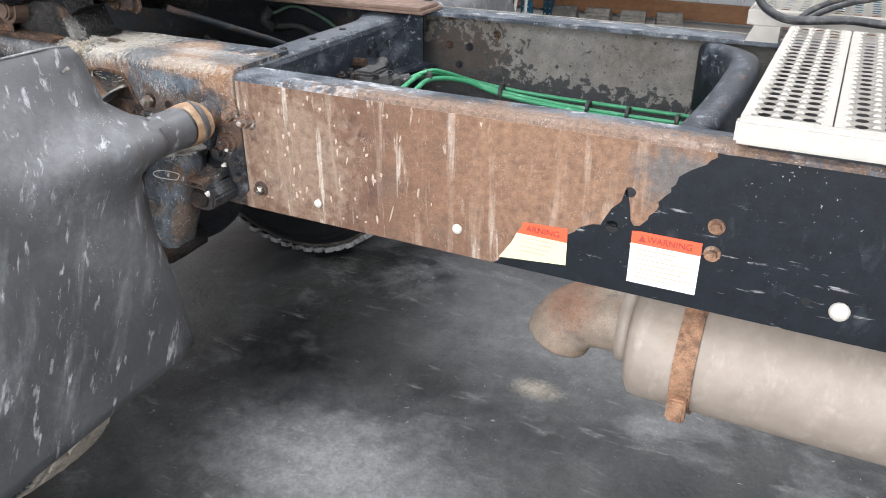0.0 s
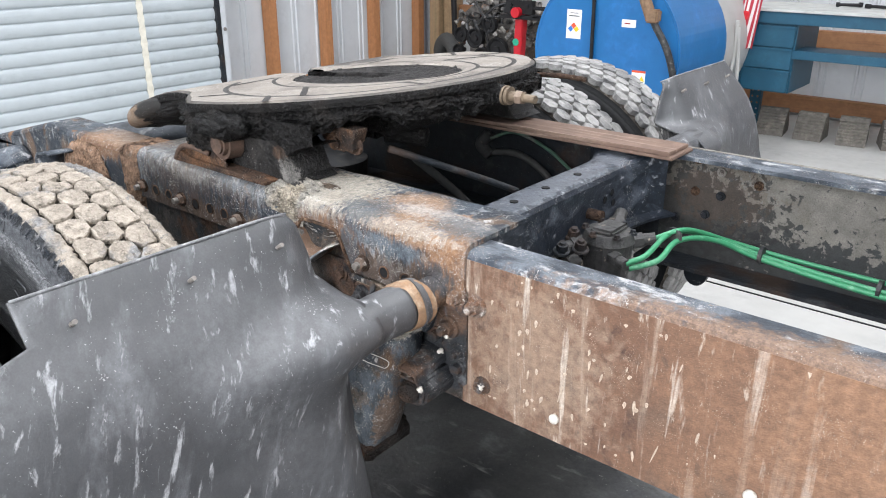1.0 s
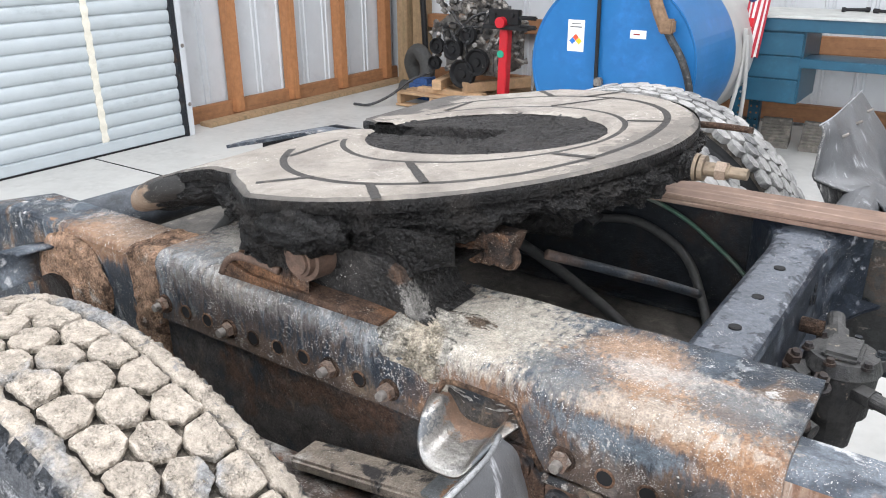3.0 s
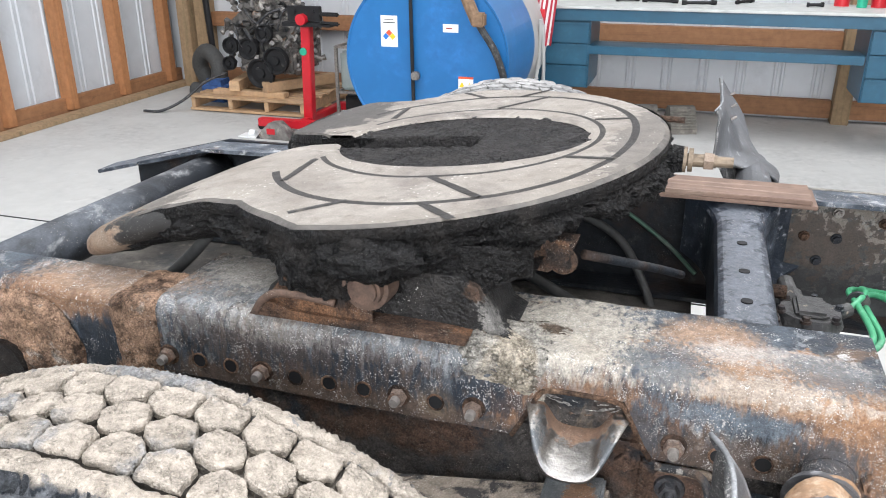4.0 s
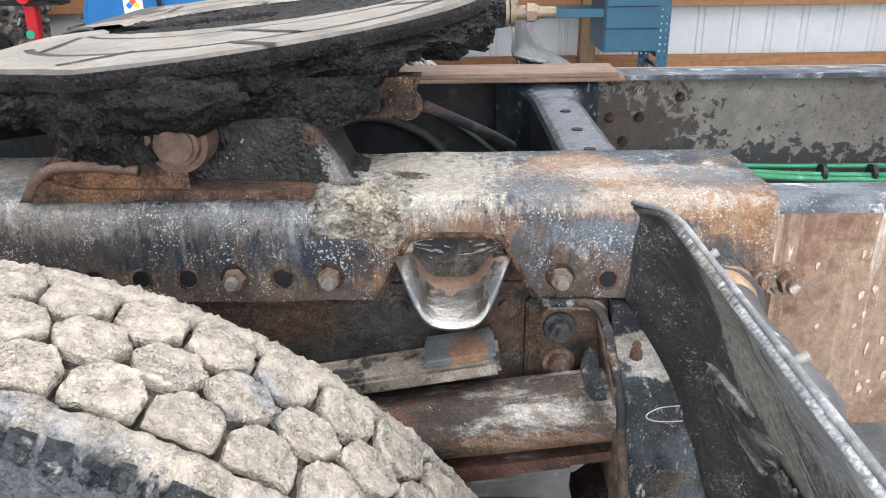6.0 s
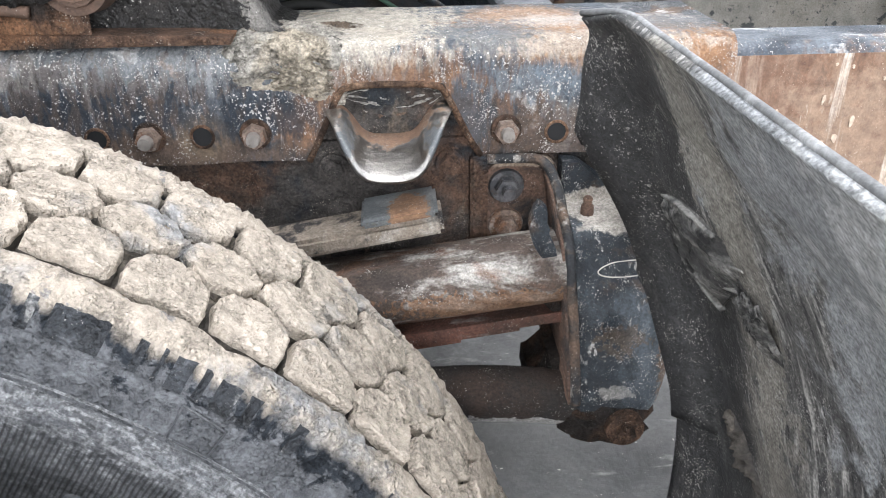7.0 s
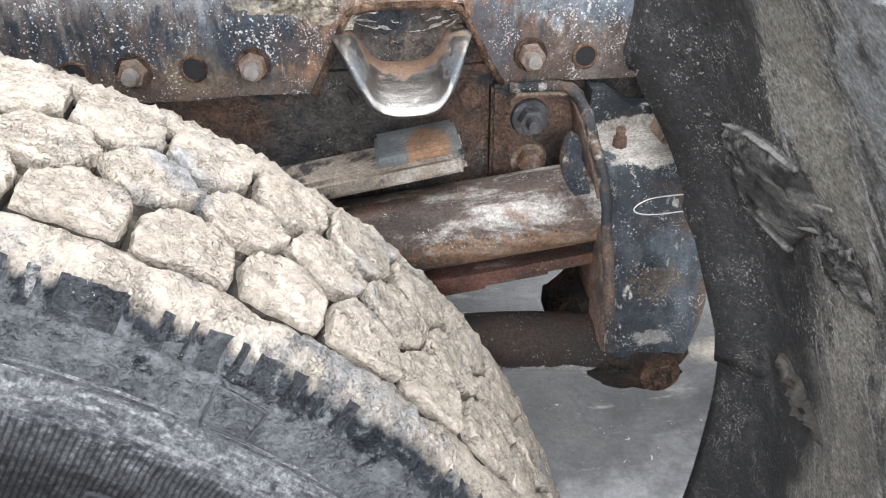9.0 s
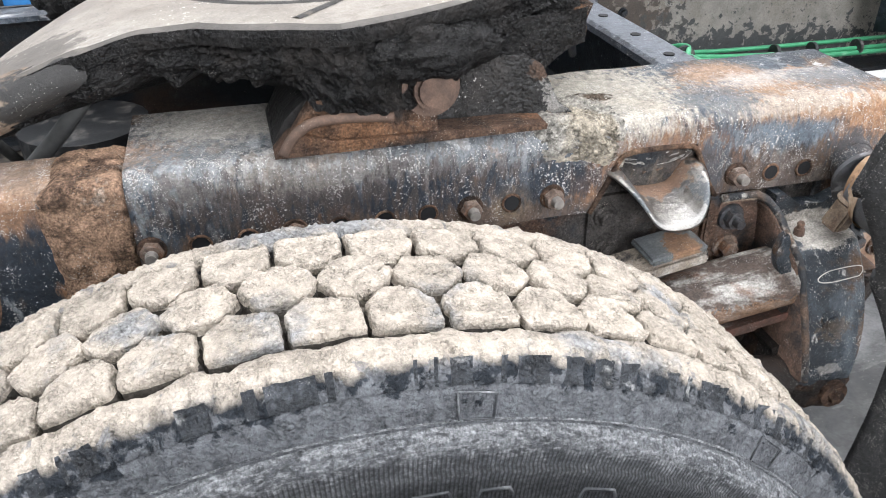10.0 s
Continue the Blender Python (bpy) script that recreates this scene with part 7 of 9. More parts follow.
box(bm, -0.20, -0.04, 0.45, 0.58, 0.58, 0.80, 0.01)
part("spring_seat", bm, M["dark_steel"], truck)
for s in (-1, 1):
    bm = bmesh.new()
    cyl(bm, (-0.45, s * 0.26, 0.62), (-0.45, s * 0.26, 0.86), 0.10, 0.11, 24)
    part("air_bag", bm, M["black_hose"], truck, smooth=False)

# -- far rail
RTF, RBF = 1.029, 0.764
far = thing("frame_rail", "", "")
far.parent = truck
far["label"] = "stained grey and black steel frame rail"
bm = bmesh.new()
sheet_grid(bm, [[(x, YO, z) for x in (0.52, 0.9, 1.6, 3.2)] for z in (RBF, 0.9, RTF)], 0.009)
part("web_front", bm, M["web_far"], far, "grey web stained with black")
bm = bmesh.new()
sheet_grid(bm, [[(x, YO, z if z < 1.0 else (rail_tail(x) - RT + RTF)) for x in (-1.0, -0.72, 0.0, 0.52)] for z in (RB, 0.9, RTF)], 0.009)
part("web_rear", bm, M["dark_steel"], far)
bm = bmesh.new()
rows = [[(x, YI - (0.02 if -0.9 < x < -0.74 else 0), (rail_tail(x) - RT + RTF)), (x, YO - 0.015, (rail_tail(x) - RT + RTF)), (x, YO - 0.003, (rail_tail(x) - RT + RTF) - 0.004), (x, YO, (rail_tail(x) - RT + RTF) - 0.014)] for x in (-1.06, -0.9, -0.74, -0.5, 0.0, 0.6, 1.2, 2.2, 3.2)]
sheet_grid(bm, rows, 0.009)
part("top_flange", bm, M["flange"], far)
bm = bmesh.new()
box(bm, -1.0, 0.50, YI, YO - 0.012, RB, RB + 0.009)
box(bm, 0.50, 3.2, YI, YO - 0.012, RBF, RBF + 0.009)
part("bottom_flange", bm, M["dark_steel"], far)
for x, z, mt in ((0.60, 1.005, "rust"), (0.655, 0.985, "bolt_grey"), (0.60, 0.93, "rust"), (0.66, 0.93, "dark_steel"), (0.63, 0.88, "dark_steel"), (0.74, 0.97, "rust"), (0.56, 0.86, "dark_steel")):
    bm = bmesh.new()
    hexbolt(bm, (x, YO - 0.010, z), (0, -1, 0), 0.0075, 0.007)
    part("bolt", bm, M[mt], far)
bm = bmesh.new()
prism(bm, [(0.652 + 0.028 * math.cos(a), 0.766 + 0.034 * math.sin(a)) for a in (math.pi + math.pi * i / 10 for i in range(11))], "y", YI + 0.005, YI + 0.02)
part("hanging_tab", bm, M["black_paint"], far)

# plank lying on the far rail
plank = thing("plank", "weathered reddish plank lying on the frame rail", "plank", (0.35, 0.335, RTF + 0.001))
bm = bmesh.new()
box(bm, -0.50, 0.245, -0.055, 0.055, 0.0, 0.007, 0.0015)
part("lower_board", bm, M["board"], plank)
bm = bmesh.new()
box(bm, -0.50, 0.235, -0.05, 0.052, 0.0075, 0.016, 0.0015)
part("upper_board", bm, M["board"], plank)

# -- crossmembers
XMY = [(-0.345 + 0.69 * i / 24) for i in range(25)]


def xm_profile(y):
    e = abs(y) / 0.345
    f = max(0.0, (e - 0.62) / 0.38)
    half = 0.043 + 0.055 * f ** 2.2
    z = 1.014 + 0.016 * f ** 1.5 - 0.002 * e
    return half, z


xm = thing("crossmember", "", "")
xm.parent = truck
xm["label"] = "arched scuffed blue-black channel crossmember with holes"
bm = bmesh.new()
rows = []
for y in XMY:
    h, z = xm_profile(y)
    dep = 0.13
    rows.append([(0.462 - h, y, z - dep), (0.462 - h, y, z - 0.012), (0.462 - h + 0.004, y, z - 0.004), (0.462 - h + 0.012, y, z), (0.462, y, z + 0.0005), (0.462 + h - 0.014, y, z), (0.462 + h - 0.004, y, z - 0.005), (0.462 + h, y, z - 0.015), (0.462 + h, y, z - dep), (0.462 + h + 0.03, y, z - dep - 0.004)])
sheet_grid(bm, rows, 0.007)
part("channel", bm, M["xmember"], xm, smooth=False)
for y in (-0.118, -0.008, 0.115):
    bm = bmesh.new()
    cyl(bm, (0.462, y, 1.010), (0.462, y, 1.0158), 0.0085, None, 16)
    part("drilled_hole", bm, M["black_plain"], xm)
for x in (0.40, 0.525):
    for s in (-1, 1):
        bm = bmesh.new()
        hexbolt(bm, (x, s * 0.325, 1.028), (0, 0, 1), 0.011, 0.006)
        part("bolt", bm, M["rust"], xm)
bm = bmesh.new()
for x in (0.5065,):
    for y, z in ((0.16, 0.955), (0.19, 0.965), (0.20, 0.94)):
        cyl(bm, (x, y, z), (x + 0.001, y, z), 0.008, None, 14)
part("side_hole", bm, M["black_plain"], xm)
xm2 = thing("crossmember", "", "")
xm2.parent = truck
xm2["label"] = "bowed dark blue channel crossmember"
bm = bmesh.new()
rows = []
for i in range(25):
    y = -0.345 + 0.69 * i / 24
    e = y / 0.345
    bow = 1.372 + 0.020 * (1 - e * e) - 0.075 * max(0.0, (e - 0.55) / 0.45) ** 2.0 - 0.02 * max(0.0, (-e - 0.7) / 0.3) ** 2
    top = 1.020 + 0.012 * (1 - e * e)
    rows.append([(bow - 0.030, y, top - 0.16), (bow - 0.030, y, top - 0.02), (bow - 0.026, y, top - 0.008), (bow - 0.015, y, top - 0.002), (bow + 0.005, y, top), (bow + 0.022, y, top - 0.003), (bow + 0.030, y, top - 0.012), (bow + 0.032, y, top - 0.16)])
sheet_grid(bm, rows, 0.007)
part("channel", bm, M["xmember"], xm2, smooth=True)
bm = bmesh.new()
cyl(bm, (-0.765, -0.37, 0.955), (-0.745, 0.40, 0.955), 0.047, None, 28)
part("rear_tube", bm, M["scuffed_black"], truck, "scuffed black rear cross tube", smooth=True)

# -- air valve and lines
valve = thing("air_valve", "", "")
valve.parent = truck
valve["label"] = "grimy cast air relay valve with fittings"
bm = bmesh.new()
cyl(bm, (0.575, 0.055, 0.845), (0.575, 0.055, 0.915), 0.045, 0.05, 22)
cyl(bm, (0.575, 0.055, 0.915), (0.575, 0.055, 0.935), 0.053, 0.046, 22)
box(bm, 0.55, 0.60, 0.02, 0.09, 0.932, 0.945, 0.005)
part("body", bm, M["valve"], valve, smooth=False)
bm = bmesh.new()
cyl(bm, (0.575, 0.055, 0.79), (0.575, 0.055, 0.846), 0.030, 0.036, 18)
cyl(bm, (0.575, 0.055, 0.76), (0.575, 0.055, 0.79), 0.018, 0.026, 14)
part("exhaust_port", bm, M["valve"], valve)
for a in range(6):
    bm = bmesh.new()
    q = (0.575 + 0.047 * math.cos(a * 1.047 + 0.3), 0.055 + 0.047 * math.sin(a * 1.047 + 0.3), 0.932)
    hexbolt(bm, q, (0, 0, 1), 0.006, 0.006)
    part("cap_screw", bm, M["dark_steel"], valve)
for (a, b, r) in (((0.53, 0.03, 0.90), (0.51, -0.02, 0.90), 0.02), ((0.54, -0.01, 0.875), (0.535, -0.065, 0.872), 0.022), ((0.60, 0.025, 0.895), (0.648, -0.006, 0.898), 0.015), ((0.60, 0.09, 0.905), (0.645, 0.12, 0.915), 0.017), ((0.56, 0.10, 0.91), (0.545, 0.165, 0.935), 0.019), ((0.51, -0.05, 0.88), (0.57, -0.075, 0.87), 0.018)):
    bm = bmesh.new()
    a, b = Vector(a), Vector(b)
    cyl(bm, a, a.lerp(b, 0.55), r, r, 6)
    cyl(bm, a.lerp(b, 0.5), b, r * 0.75, r * 0.7, 14)
    part("fitting", bm, M["valve"], valve)
for p in ((0.515, 0.02, 0.915), (0.525, -0.04, 0.905), (0.55, -0.085, 0.885), (0.505, -0.03, 0.868), (0.56, -0.03, 0.915)):
    bm = bmesh.new()
    hexbolt(bm, p, (0.2, -0.2, 1), 0.012, 0.014, stud=0.006)
    part("plug", bm, M["dark_steel"], valve)
bm = bmesh.new()
tube(bm, [(0.575 + 0.022 * math.cos(a), 0.02 + 0.022 * math.sin(a), 0.752) for a in (2 * math.pi * i / 8 for i in range(9))], 0.003, 6, 4)
part("wire_ring", bm, M["dark_steel"], valve)
bm = bmesh.new()
cyl(bm, (0.508, 0.09, 0.945), (0.54, 0.09, 0.945), 0.012, 0.012, 10)
part("orange_plug", bm, M["rust"], valve)

LINES = [
    [(0.645, -0.005, 0.900), (0.668, 0.03, 0.912), (0.66, 0.13, 0.918), (0.66, 0.22, 0.905), (0.70, 0.30, 0.875), (0.80, 0.345, 0.842), (1.0, 0.352, 0.826), (1.25, 0.350, 0.822), (1.6, 0.345, 0.825)],
    [(0.645, 0.12, 0.915), (0.675, 0.17, 0.925), (0.685, 0.25, 0.900), (0.73, 0.335, 0.862), (0.86, 0.372, 0.840), (1.1, 0.376, 0.835), (1.6, 0.37, 0.835)],
    [(0.65, 0.00, 0.890), (0.685, 0.05, 0.900), (0.678, 0.16, 0.906), (0.712, 0.28, 0.878), (0.81, 0.342, 0.834), (1.1, 0.342, 0.816), (1.6, 0.337, 0.814)],
]
for i, pts in enumerate(LINES):
    bm = bmesh.new()
    tube(bm, pts, (0.0055, 0.005, 0.0058)[i], 12, 10)
    part("air_line", bm, M["green_hose"], truck, "green nylon air line", smooth=True)
for x, y, z in ((0.665, 0.16, 0.912), (0.79, 0.345, 0.845), (1.02, 0.355, 0.828), (1.12, 0.355, 0.826), (1.24, 0.352, 0.824)):
    bm = bmesh.new()
    d = Vector((0.004, 0, 0)) if x > 0.7 else Vector((0.001, 0.004, 0))
    cyl(bm, Vector((x, y, z)) - d, Vector((x, y, z)) + d, 0.019, None, 18)
    part("cable_tie", bm, M["black_hose"], truck)
for i, (pts, r, mt) in enumerate((
        ([(0.06, 0.36, 0.98), (0.12, 0.385, 1.0), (0.22, 0.39, 0.97), (0.33, 0.385, 0.90), (0.40, 0.37, 0.84)], 0.0045, "dull_green"),
        ([(0.05, 0.37, 0.94), (0.14, 0.38, 0.945), (0.24, 0.37, 0.90), (0.30, 0.33, 0.82), (0.33, 0.30, 0.75)], 0.009, "grey_hose"),
        ([(-0.15, 0.30, 0.90), (0.02, 0.22, 0.885), (0.16, 0.18, 0.84), (0.25, 0.18, 0.78)], 0.011, "grey_hose"),
        ([(0.05, 0.37, 0.99), (0.03, 0.36, 0.96), (0.06, 0.36, 0.935)], 0.016, "valve"),
        ([(-0.30, -0.22, 1.12), (-0.38, -0.22, 1.03), (-0.47, -0.24, 0.94), (-0.52, -0.26, 0.84), (-0.53, -0.27, 0.78)], 0.010, "grey_hose"),
        ([(-0.58, 0.30, 0.78), (-0.60, 0.2, 0.90), (-0.52, 0.05, 0.98), (-0.42, -0.05, 1.0), (-0.34, -0.08, 1.09)], 0.010, "grey_hose"),
        ([(0.25, -0.12, 0.80), (0.10, -0.10, 0.86), (0.0, -0.05, 0.80)], 0.012, "black_hose"))):
    bm = bmesh.new()
    tube(bm, pts, r, 10, 8)
    part("air_hose", bm, M[mt], truck, smooth=True)
# added panel between the rails, hiding the lit floor below
bm = bmesh.new()
box(bm, -1.22, 0.40, -0.425, 0.425, 0.768, 0.783, 0.004)
part("under_tray", bm, M["dusty_black"], truck)
bm = bmesh.new()
cyl(bm, (-0.35, -0.05, 0.80), (0.30, -0.05, 0.80), 0.09, None, 24)
part("air_tank", bm, M["dark_steel"], truck, "small black air tank", smooth=False)

# -- exhaust
exh = thing("muffler", "", "")
exh.parent = truck
exh["label"] = "pale dulled steel muffler with a turned-down rusty elbow"
MY, MZ, MR = -0.315, 0.652, 0.112
bm = bmesh.new()
rows = []
for x, r in ((1.335, 0.060), (1.336, 0.095), (1.345, 0.109), (1.36, MR), (1.9, MR), (2.9, MR)):
    rows.append([(x, MY + r * math.cos(2 * math.pi * i / 48), MZ + r * math.sin(2 * math.pi * i / 48)) for i in range(48)])
sheet_grid(bm, rows, closed=True)
part("can", bm, M["muffler"], exh, smooth=True)
bm = bmesh.new()
rows = []
for x, r in ((1.418, MR + 0.001), (1.418, MR + 0.006), (1.452, MR + 0.006), (1.452, MR + 0.001)):
    rows.append([(x, MY + r * math.cos(2 * math.pi * i / 48), MZ + r * math.sin(2 * math.pi * i / 48)) for i in range(48)])
sheet_grid(bm, rows, closed=True)
box(bm, 1.42, 1.45, MY - MR - 0.018, MY - MR + 0.004, MZ - 0.075, MZ - 0.03, 0.004)
part("strap", bm, M["strap_rust"], exh, "rusty strap")
bm = bmesh.new()
path = [(1.34, MY, MZ + 0.012), (1.30, MY, MZ + 0.014), (1.262, MY, MZ + 0.012), (1.228, MY - 0.002, MZ + 0.0), (1.206, MY - 0.004, MZ - 0.022), (1.196, MY - 0.006, MZ - 0.046)]
P2 = smooth_path(path, 6)
rows = []
for i, q in enumerate(P2):
    d = (P2[min(i + 1, len(P2) - 1)] - P2[max(i - 1, 0)]).normalized()
    s = Vector((0, 1, 0))
    u = s.cross(d).normalized()
    rows.append([q + (s * math.cos(2 * math.pi * k / 32) + u * math.sin(2 * math.pi * k / 32)) * 0.060 for k in range(32)])
for f in (0.95, 0.94, 0.94):
    lip = P2[-1] if f == 0.95 else P2[-4] if len(rows) == len(P2) + 1 else P2[-10]
    rows.append([lip + (Vector(v) - P2[-1]) * f for v in rows[len(P2) - 1]])
sheet_grid(bm, rows, closed=True)
part("elbow", bm, M["elbow"], exh, "heat-stained elbow", smooth=True)
bm = bmesh.new()
rows = []
for x, r in ((1.312, 0.062), (1.312, 0.068), (1.332, 0.070), (1.336, 0.062)):
    rows.append([(x, MY + r * math.cos(2 * math.pi * i / 40), MZ + 0.01 + r * math.sin(2 * math.pi * i / 40)) for i in range(40)])
sheet_grid(bm, rows, closed=True)
part("neck_clamp", bm, M["muffler"], exh, smooth=True)

# -- perforated deck plates behind the cab
deck = thing("deck_plate", "", "")
deck.parent = truck
deck["label"] = "pale aluminium deck with rows of punched round holes"


def punched(x0, x1, y0, y1, z, nx, ny):
    """A plate with a round hole in every cell."""
    bm = bmesh.new()
    dx, dy, m = (x1 - x0) / nx, (y1 - y0) / ny, 12
    cache = {}

    def v(x, y):
        k = (round(x, 5), round(y, 5))
        if k not in cache:
            cache[k] = bm.verts.new((x, y, z))
        return cache[k]
    for i in range(nx):
        for j in range(ny):
            cx, cy = x0 + (i + 0.5) * dx, y0 + (j + 0.5) * dy
            r = min(dx, dy) * 0.30
            out, inn = [], []
            for k in range(m):
                a = 2 * math.pi * (k + 0.5) / m
                c, s = math.cos(a), math.sin(a)
                f = 0.5 / max(abs(c), abs(s))
                out.append(v(cx + dx * f * c, cy + dy * f * s))
                inn.append(bm.verts.new((cx + r * c, cy + r * s, z - 0.0015)))
            for k in range(m):
                q = (k + 1) % m
                bm.faces.new((out[k], out[q], inn[q], inn[k])) if (abs(out[k].co.x - out[q].co.x) < 1e-6 or abs(out[k].co.y - out[q].co.y) < 1e-6) else bm.faces.new((out[k], v(cx + math.copysign(dx / 2, out[k].co.x + out[q].co.x - 2 * cx), cy + math.copysign(dy / 2, out[k].co.y + out[q].co.y - 2 * cy)), out[q], inn[q], inn[k]))
    bmesh.ops.solidify(bm, geom=list(bm.faces), thickness=0.004)
    return bm


for x0, x1 in ((1.455, 1.5655), (1.5675, 1.6985), (1.7005, 1.8395), (1.8415, 1.98)):
    part("punched_plate", punched(x0 + 0.014, x1 - 0.014, -0.430, 0.213, 1.092, 3, 23), M["deck"], deck)
    bm = bmesh.new()
    for a_, b_ in ((x0, x0 + 0.0138), (x1 - 0.0138, x1)):
        box(bm, a_, b_, -0.437, 0.213, 1.070, 1.0922, 0.0015)
    box(bm, x0 + 0.0138, x1 - 0.0138, -0.437, -0.4302, 1.086, 1.0922, 0.001)
    part("folded_edge", bm, M["deck"], deck)
    bm = bmesh.new()
    dx, dy = (x1 - x0 - 0.028) / 3, 0.643 / 23
    for i in range(4):
        for j in range(23):
            c = Vector((x0 + 0.014 + i * dx, -0.430 + (j + 0.5) * dy, 1.092))
            cyl(bm, c - Vector((0, 0, 0.001)), c + Vector((0, 0, 0.0025)), 0.0058, 0.0026, 8)
    part("raised_dimple", bm, M["deck"], deck, kind="stuff")
bm = bmesh.new()
box(bm, 1.453, 1.98, -0.462, -0.4375, 1.060, 1.0935, 0.004)
part("front_lip", bm, M["deck"], deck, "plain folded lip")
bm = bmesh.new()
box(bm, 1.47, 1.98, -0.43, 0.213, 1.047, 1.056)
part("under_pan", bm, M["dark_steel"], deck)
bm = bmesh.new()
box(bm, 1.358, 2.1, 0.345, 0.352, 1.064, 1.0965, 0.002)
box(bm, 1.358, 1.366, 0.352, 0.75, 1.064, 1.0965, 0.002)
box(bm, 1.366, 1.376, 0.352, 0.75, 1.090, 1.0965, 0.001)
box(bm, 1.376, 2.1, 0.352, 0.364, 1.090, 1.0965, 0.001)
part("rear_step", bm, M["deck"], deck, "raised step with a folded lip")
part("punched_plate", punched(1.376, 2.08, 0.364, 0.74, 1.0960, 20, 12), M["deck"], deck)
bm = bmesh.new()
prism(bm, [(1.360, RTF), (1.428, RTF), (1.428, 1.0635), (1.374, 1.0635)], "y", 0.346, 0.42)
part("step_bracket", bm, M["deck"], deck, "white step bracket on the rail")
for pts, r in (([(1.362, 0.40, 1.145), (1.378, 0.335, 1.118), (1.409, 0.315, 1.097), (1.448, 0.29, 1.090), (1.50, 0.285, 1.094), (1.56, 0.29, 1.098), (1.64, 0.29, 1.094), (1.76, 0.30, 1.094), (1.92, 0.33, 1.12)], 0.0085),
               ([(1.462, 0.300, 1.090), (1.482, 0.325, 1.106), (1.512, 0.36, 1.118), (1.56, 0.45, 1.125), (1.66, 0.62, 1.14)], 0.0065),
               ([(1.478, 0.300, 1.092), (1.51, 0.33, 1.108), (1.555, 0.36, 1.122), (1.63, 0.45, 1.130), (1.74, 0.62, 1.15)], 0.0065)):
    bm = bmesh.new()
    tube(bm, pts, r, 12, 8)
    part("deck_hose", bm, M["black_hose"], truck, "black hose looped over the deck", smooth=True)

# -- fifth wheel
fw = thing("fifth_wheel", "", "")
fw.parent = truck
fw["label"] = "worn steel fifth wheel caked with black grease"
FC = Vector((-0.068, 0.0))
FZ = 1.196
TH = math.radians(172)


def fw_ellipse(a):
    """Round part of the plate: radius about the kingpin of an ellipse set back of it."""
    ax, ay = math.cos(a), math.sin(a)
    rx, ry = 0.398, 0.440
    A, B, C = (ax / rx) ** 2 + (ay / ry) ** 2, 2 * ax * -FC.x / rx ** 2, (FC.x / rx) ** 2 - 1
    return (-B + math.sqrt(B * B - 4 * A * C)) / (2 * A)


HORN = ((100, None), (107, 0.4285), (114, 0.4185), (121, 0.4085), (127, 0.427), (133, 0.478), (139, 0.528), (144, 0.556), (148, 0.556), (152, 0.500), (158, 0.415), (165, 0.338), (172, 0.262))


def fw_outer(a):
    """Outline radius about the kingpin by angle from straight ahead, with the two horns and the V of the throat."""
    d = abs(math.degrees(a))
    if d <= 100:
        return fw_ellipse(a)
    prev = (100, fw_ellipse(math.radians(100)))
    for q in HORN[1:]:
        if d <= q[0]:
            f = (d - prev[0]) / (q[0] - prev[0])
            f = f * f * (3 - 2 * f) if 127 < d < 144 else f
            return prev[1] + (q[1] - prev[1]) * f
        prev = q
    return prev[1]


def fw_z(x, y):
    """Top of the plate: tipped back five degrees, bending further down over the horns."""
    return 1.190 + 0.09 * x - 0.055 * max(0.0, (-0.27 - x) / 0.21) ** 1.5


NA = 700
angles = [-TH + 2 * TH * i / NA for i in range(NA + 1)]


def fw_inner(a):
    """Edge of the jaw recess, a little wider fore and aft."""
    return 1 / math.sqrt((math.cos(a) / 0.206) ** 2 + (math.sin(a) / 0.168) ** 2)


def fw_knots(a):
    """Ring radii with the two grease grooves: the inner one round, the outer one drawn out sideways."""
    ro, ri = fw_outer(a), fw_inner(a)
    g1, g2 = 0.227, 0.277 + 0.071 * math.sin(a) ** 2
    if ro < g2 + 0.03:
        g2 = 0.5 * (g1 + 0.012 + ro)
    s = [g1 + 0.0045 + (g2 - g1 - 0.0105) * q / 8 for q in range(9)]
    t = [g2 + 0.006 + (ro - g2 - 0.016 - 0.003 * fbm(math.cos(a) * 9, math.sin(a) * 9, 6)) * q / 8 for q in range(9)]
    return [ri, ri + 0.008, g1 - 0.0045] + s + t + [ro]


# grooves across the rings: angle and radius at the inner and at the outer end
SPOKES_IN = ((-147, 0.240, -128, 0.315), (-84, 0.230, -70, 0.338), (-33, 0.232, -28, 0.295), (30, 0.232, 25, 0.285), (89, 0.232, 76, 0.345), (139, 0.240, 126, 0.320))
SPOKES_OUT = ((-82, 0.347, -75, 0.415), (-99, 0.342, -106, 0.405), (86, 0.345, 80, 0.420), (98, 0.345, 105, 0.420))


bm = bmesh.new()
grid = []
for a in angles:
    col = []
    for k, r in enumerate(fw_knots(a)):
        x, y = r * math.cos(a), r * math.sin(a)
        z = fw_z(x, y) + 0.0008 * fbm(x * 9, y * 9, 2.0)
        if k == 0:
            z -= 0.004
        if k == 21:
            z -= 0.006 + 0.004 * abs(fbm(x * 12, y * 12, 3))
        col.append(bm.verts.new((x, y, z)))
    grid.append(col)
for i in range(NA):
    am = (angles[i] + angles[i + 1]) / 2
    d = abs(math.degrees(am))
    for k in range(21):
        f = bm.faces.new((grid[i][k], grid[i][k + 1], grid[i + 1][k + 1], grid[i + 1][k]))
        groove = (k == 2 and d < 150) or (k == 11 and d < 139)
        if groove:
            f.material_index = 1
        elif k == 20:
            f.material_index = 2
gr = [f for f in bm.faces if f.material_index == 1]
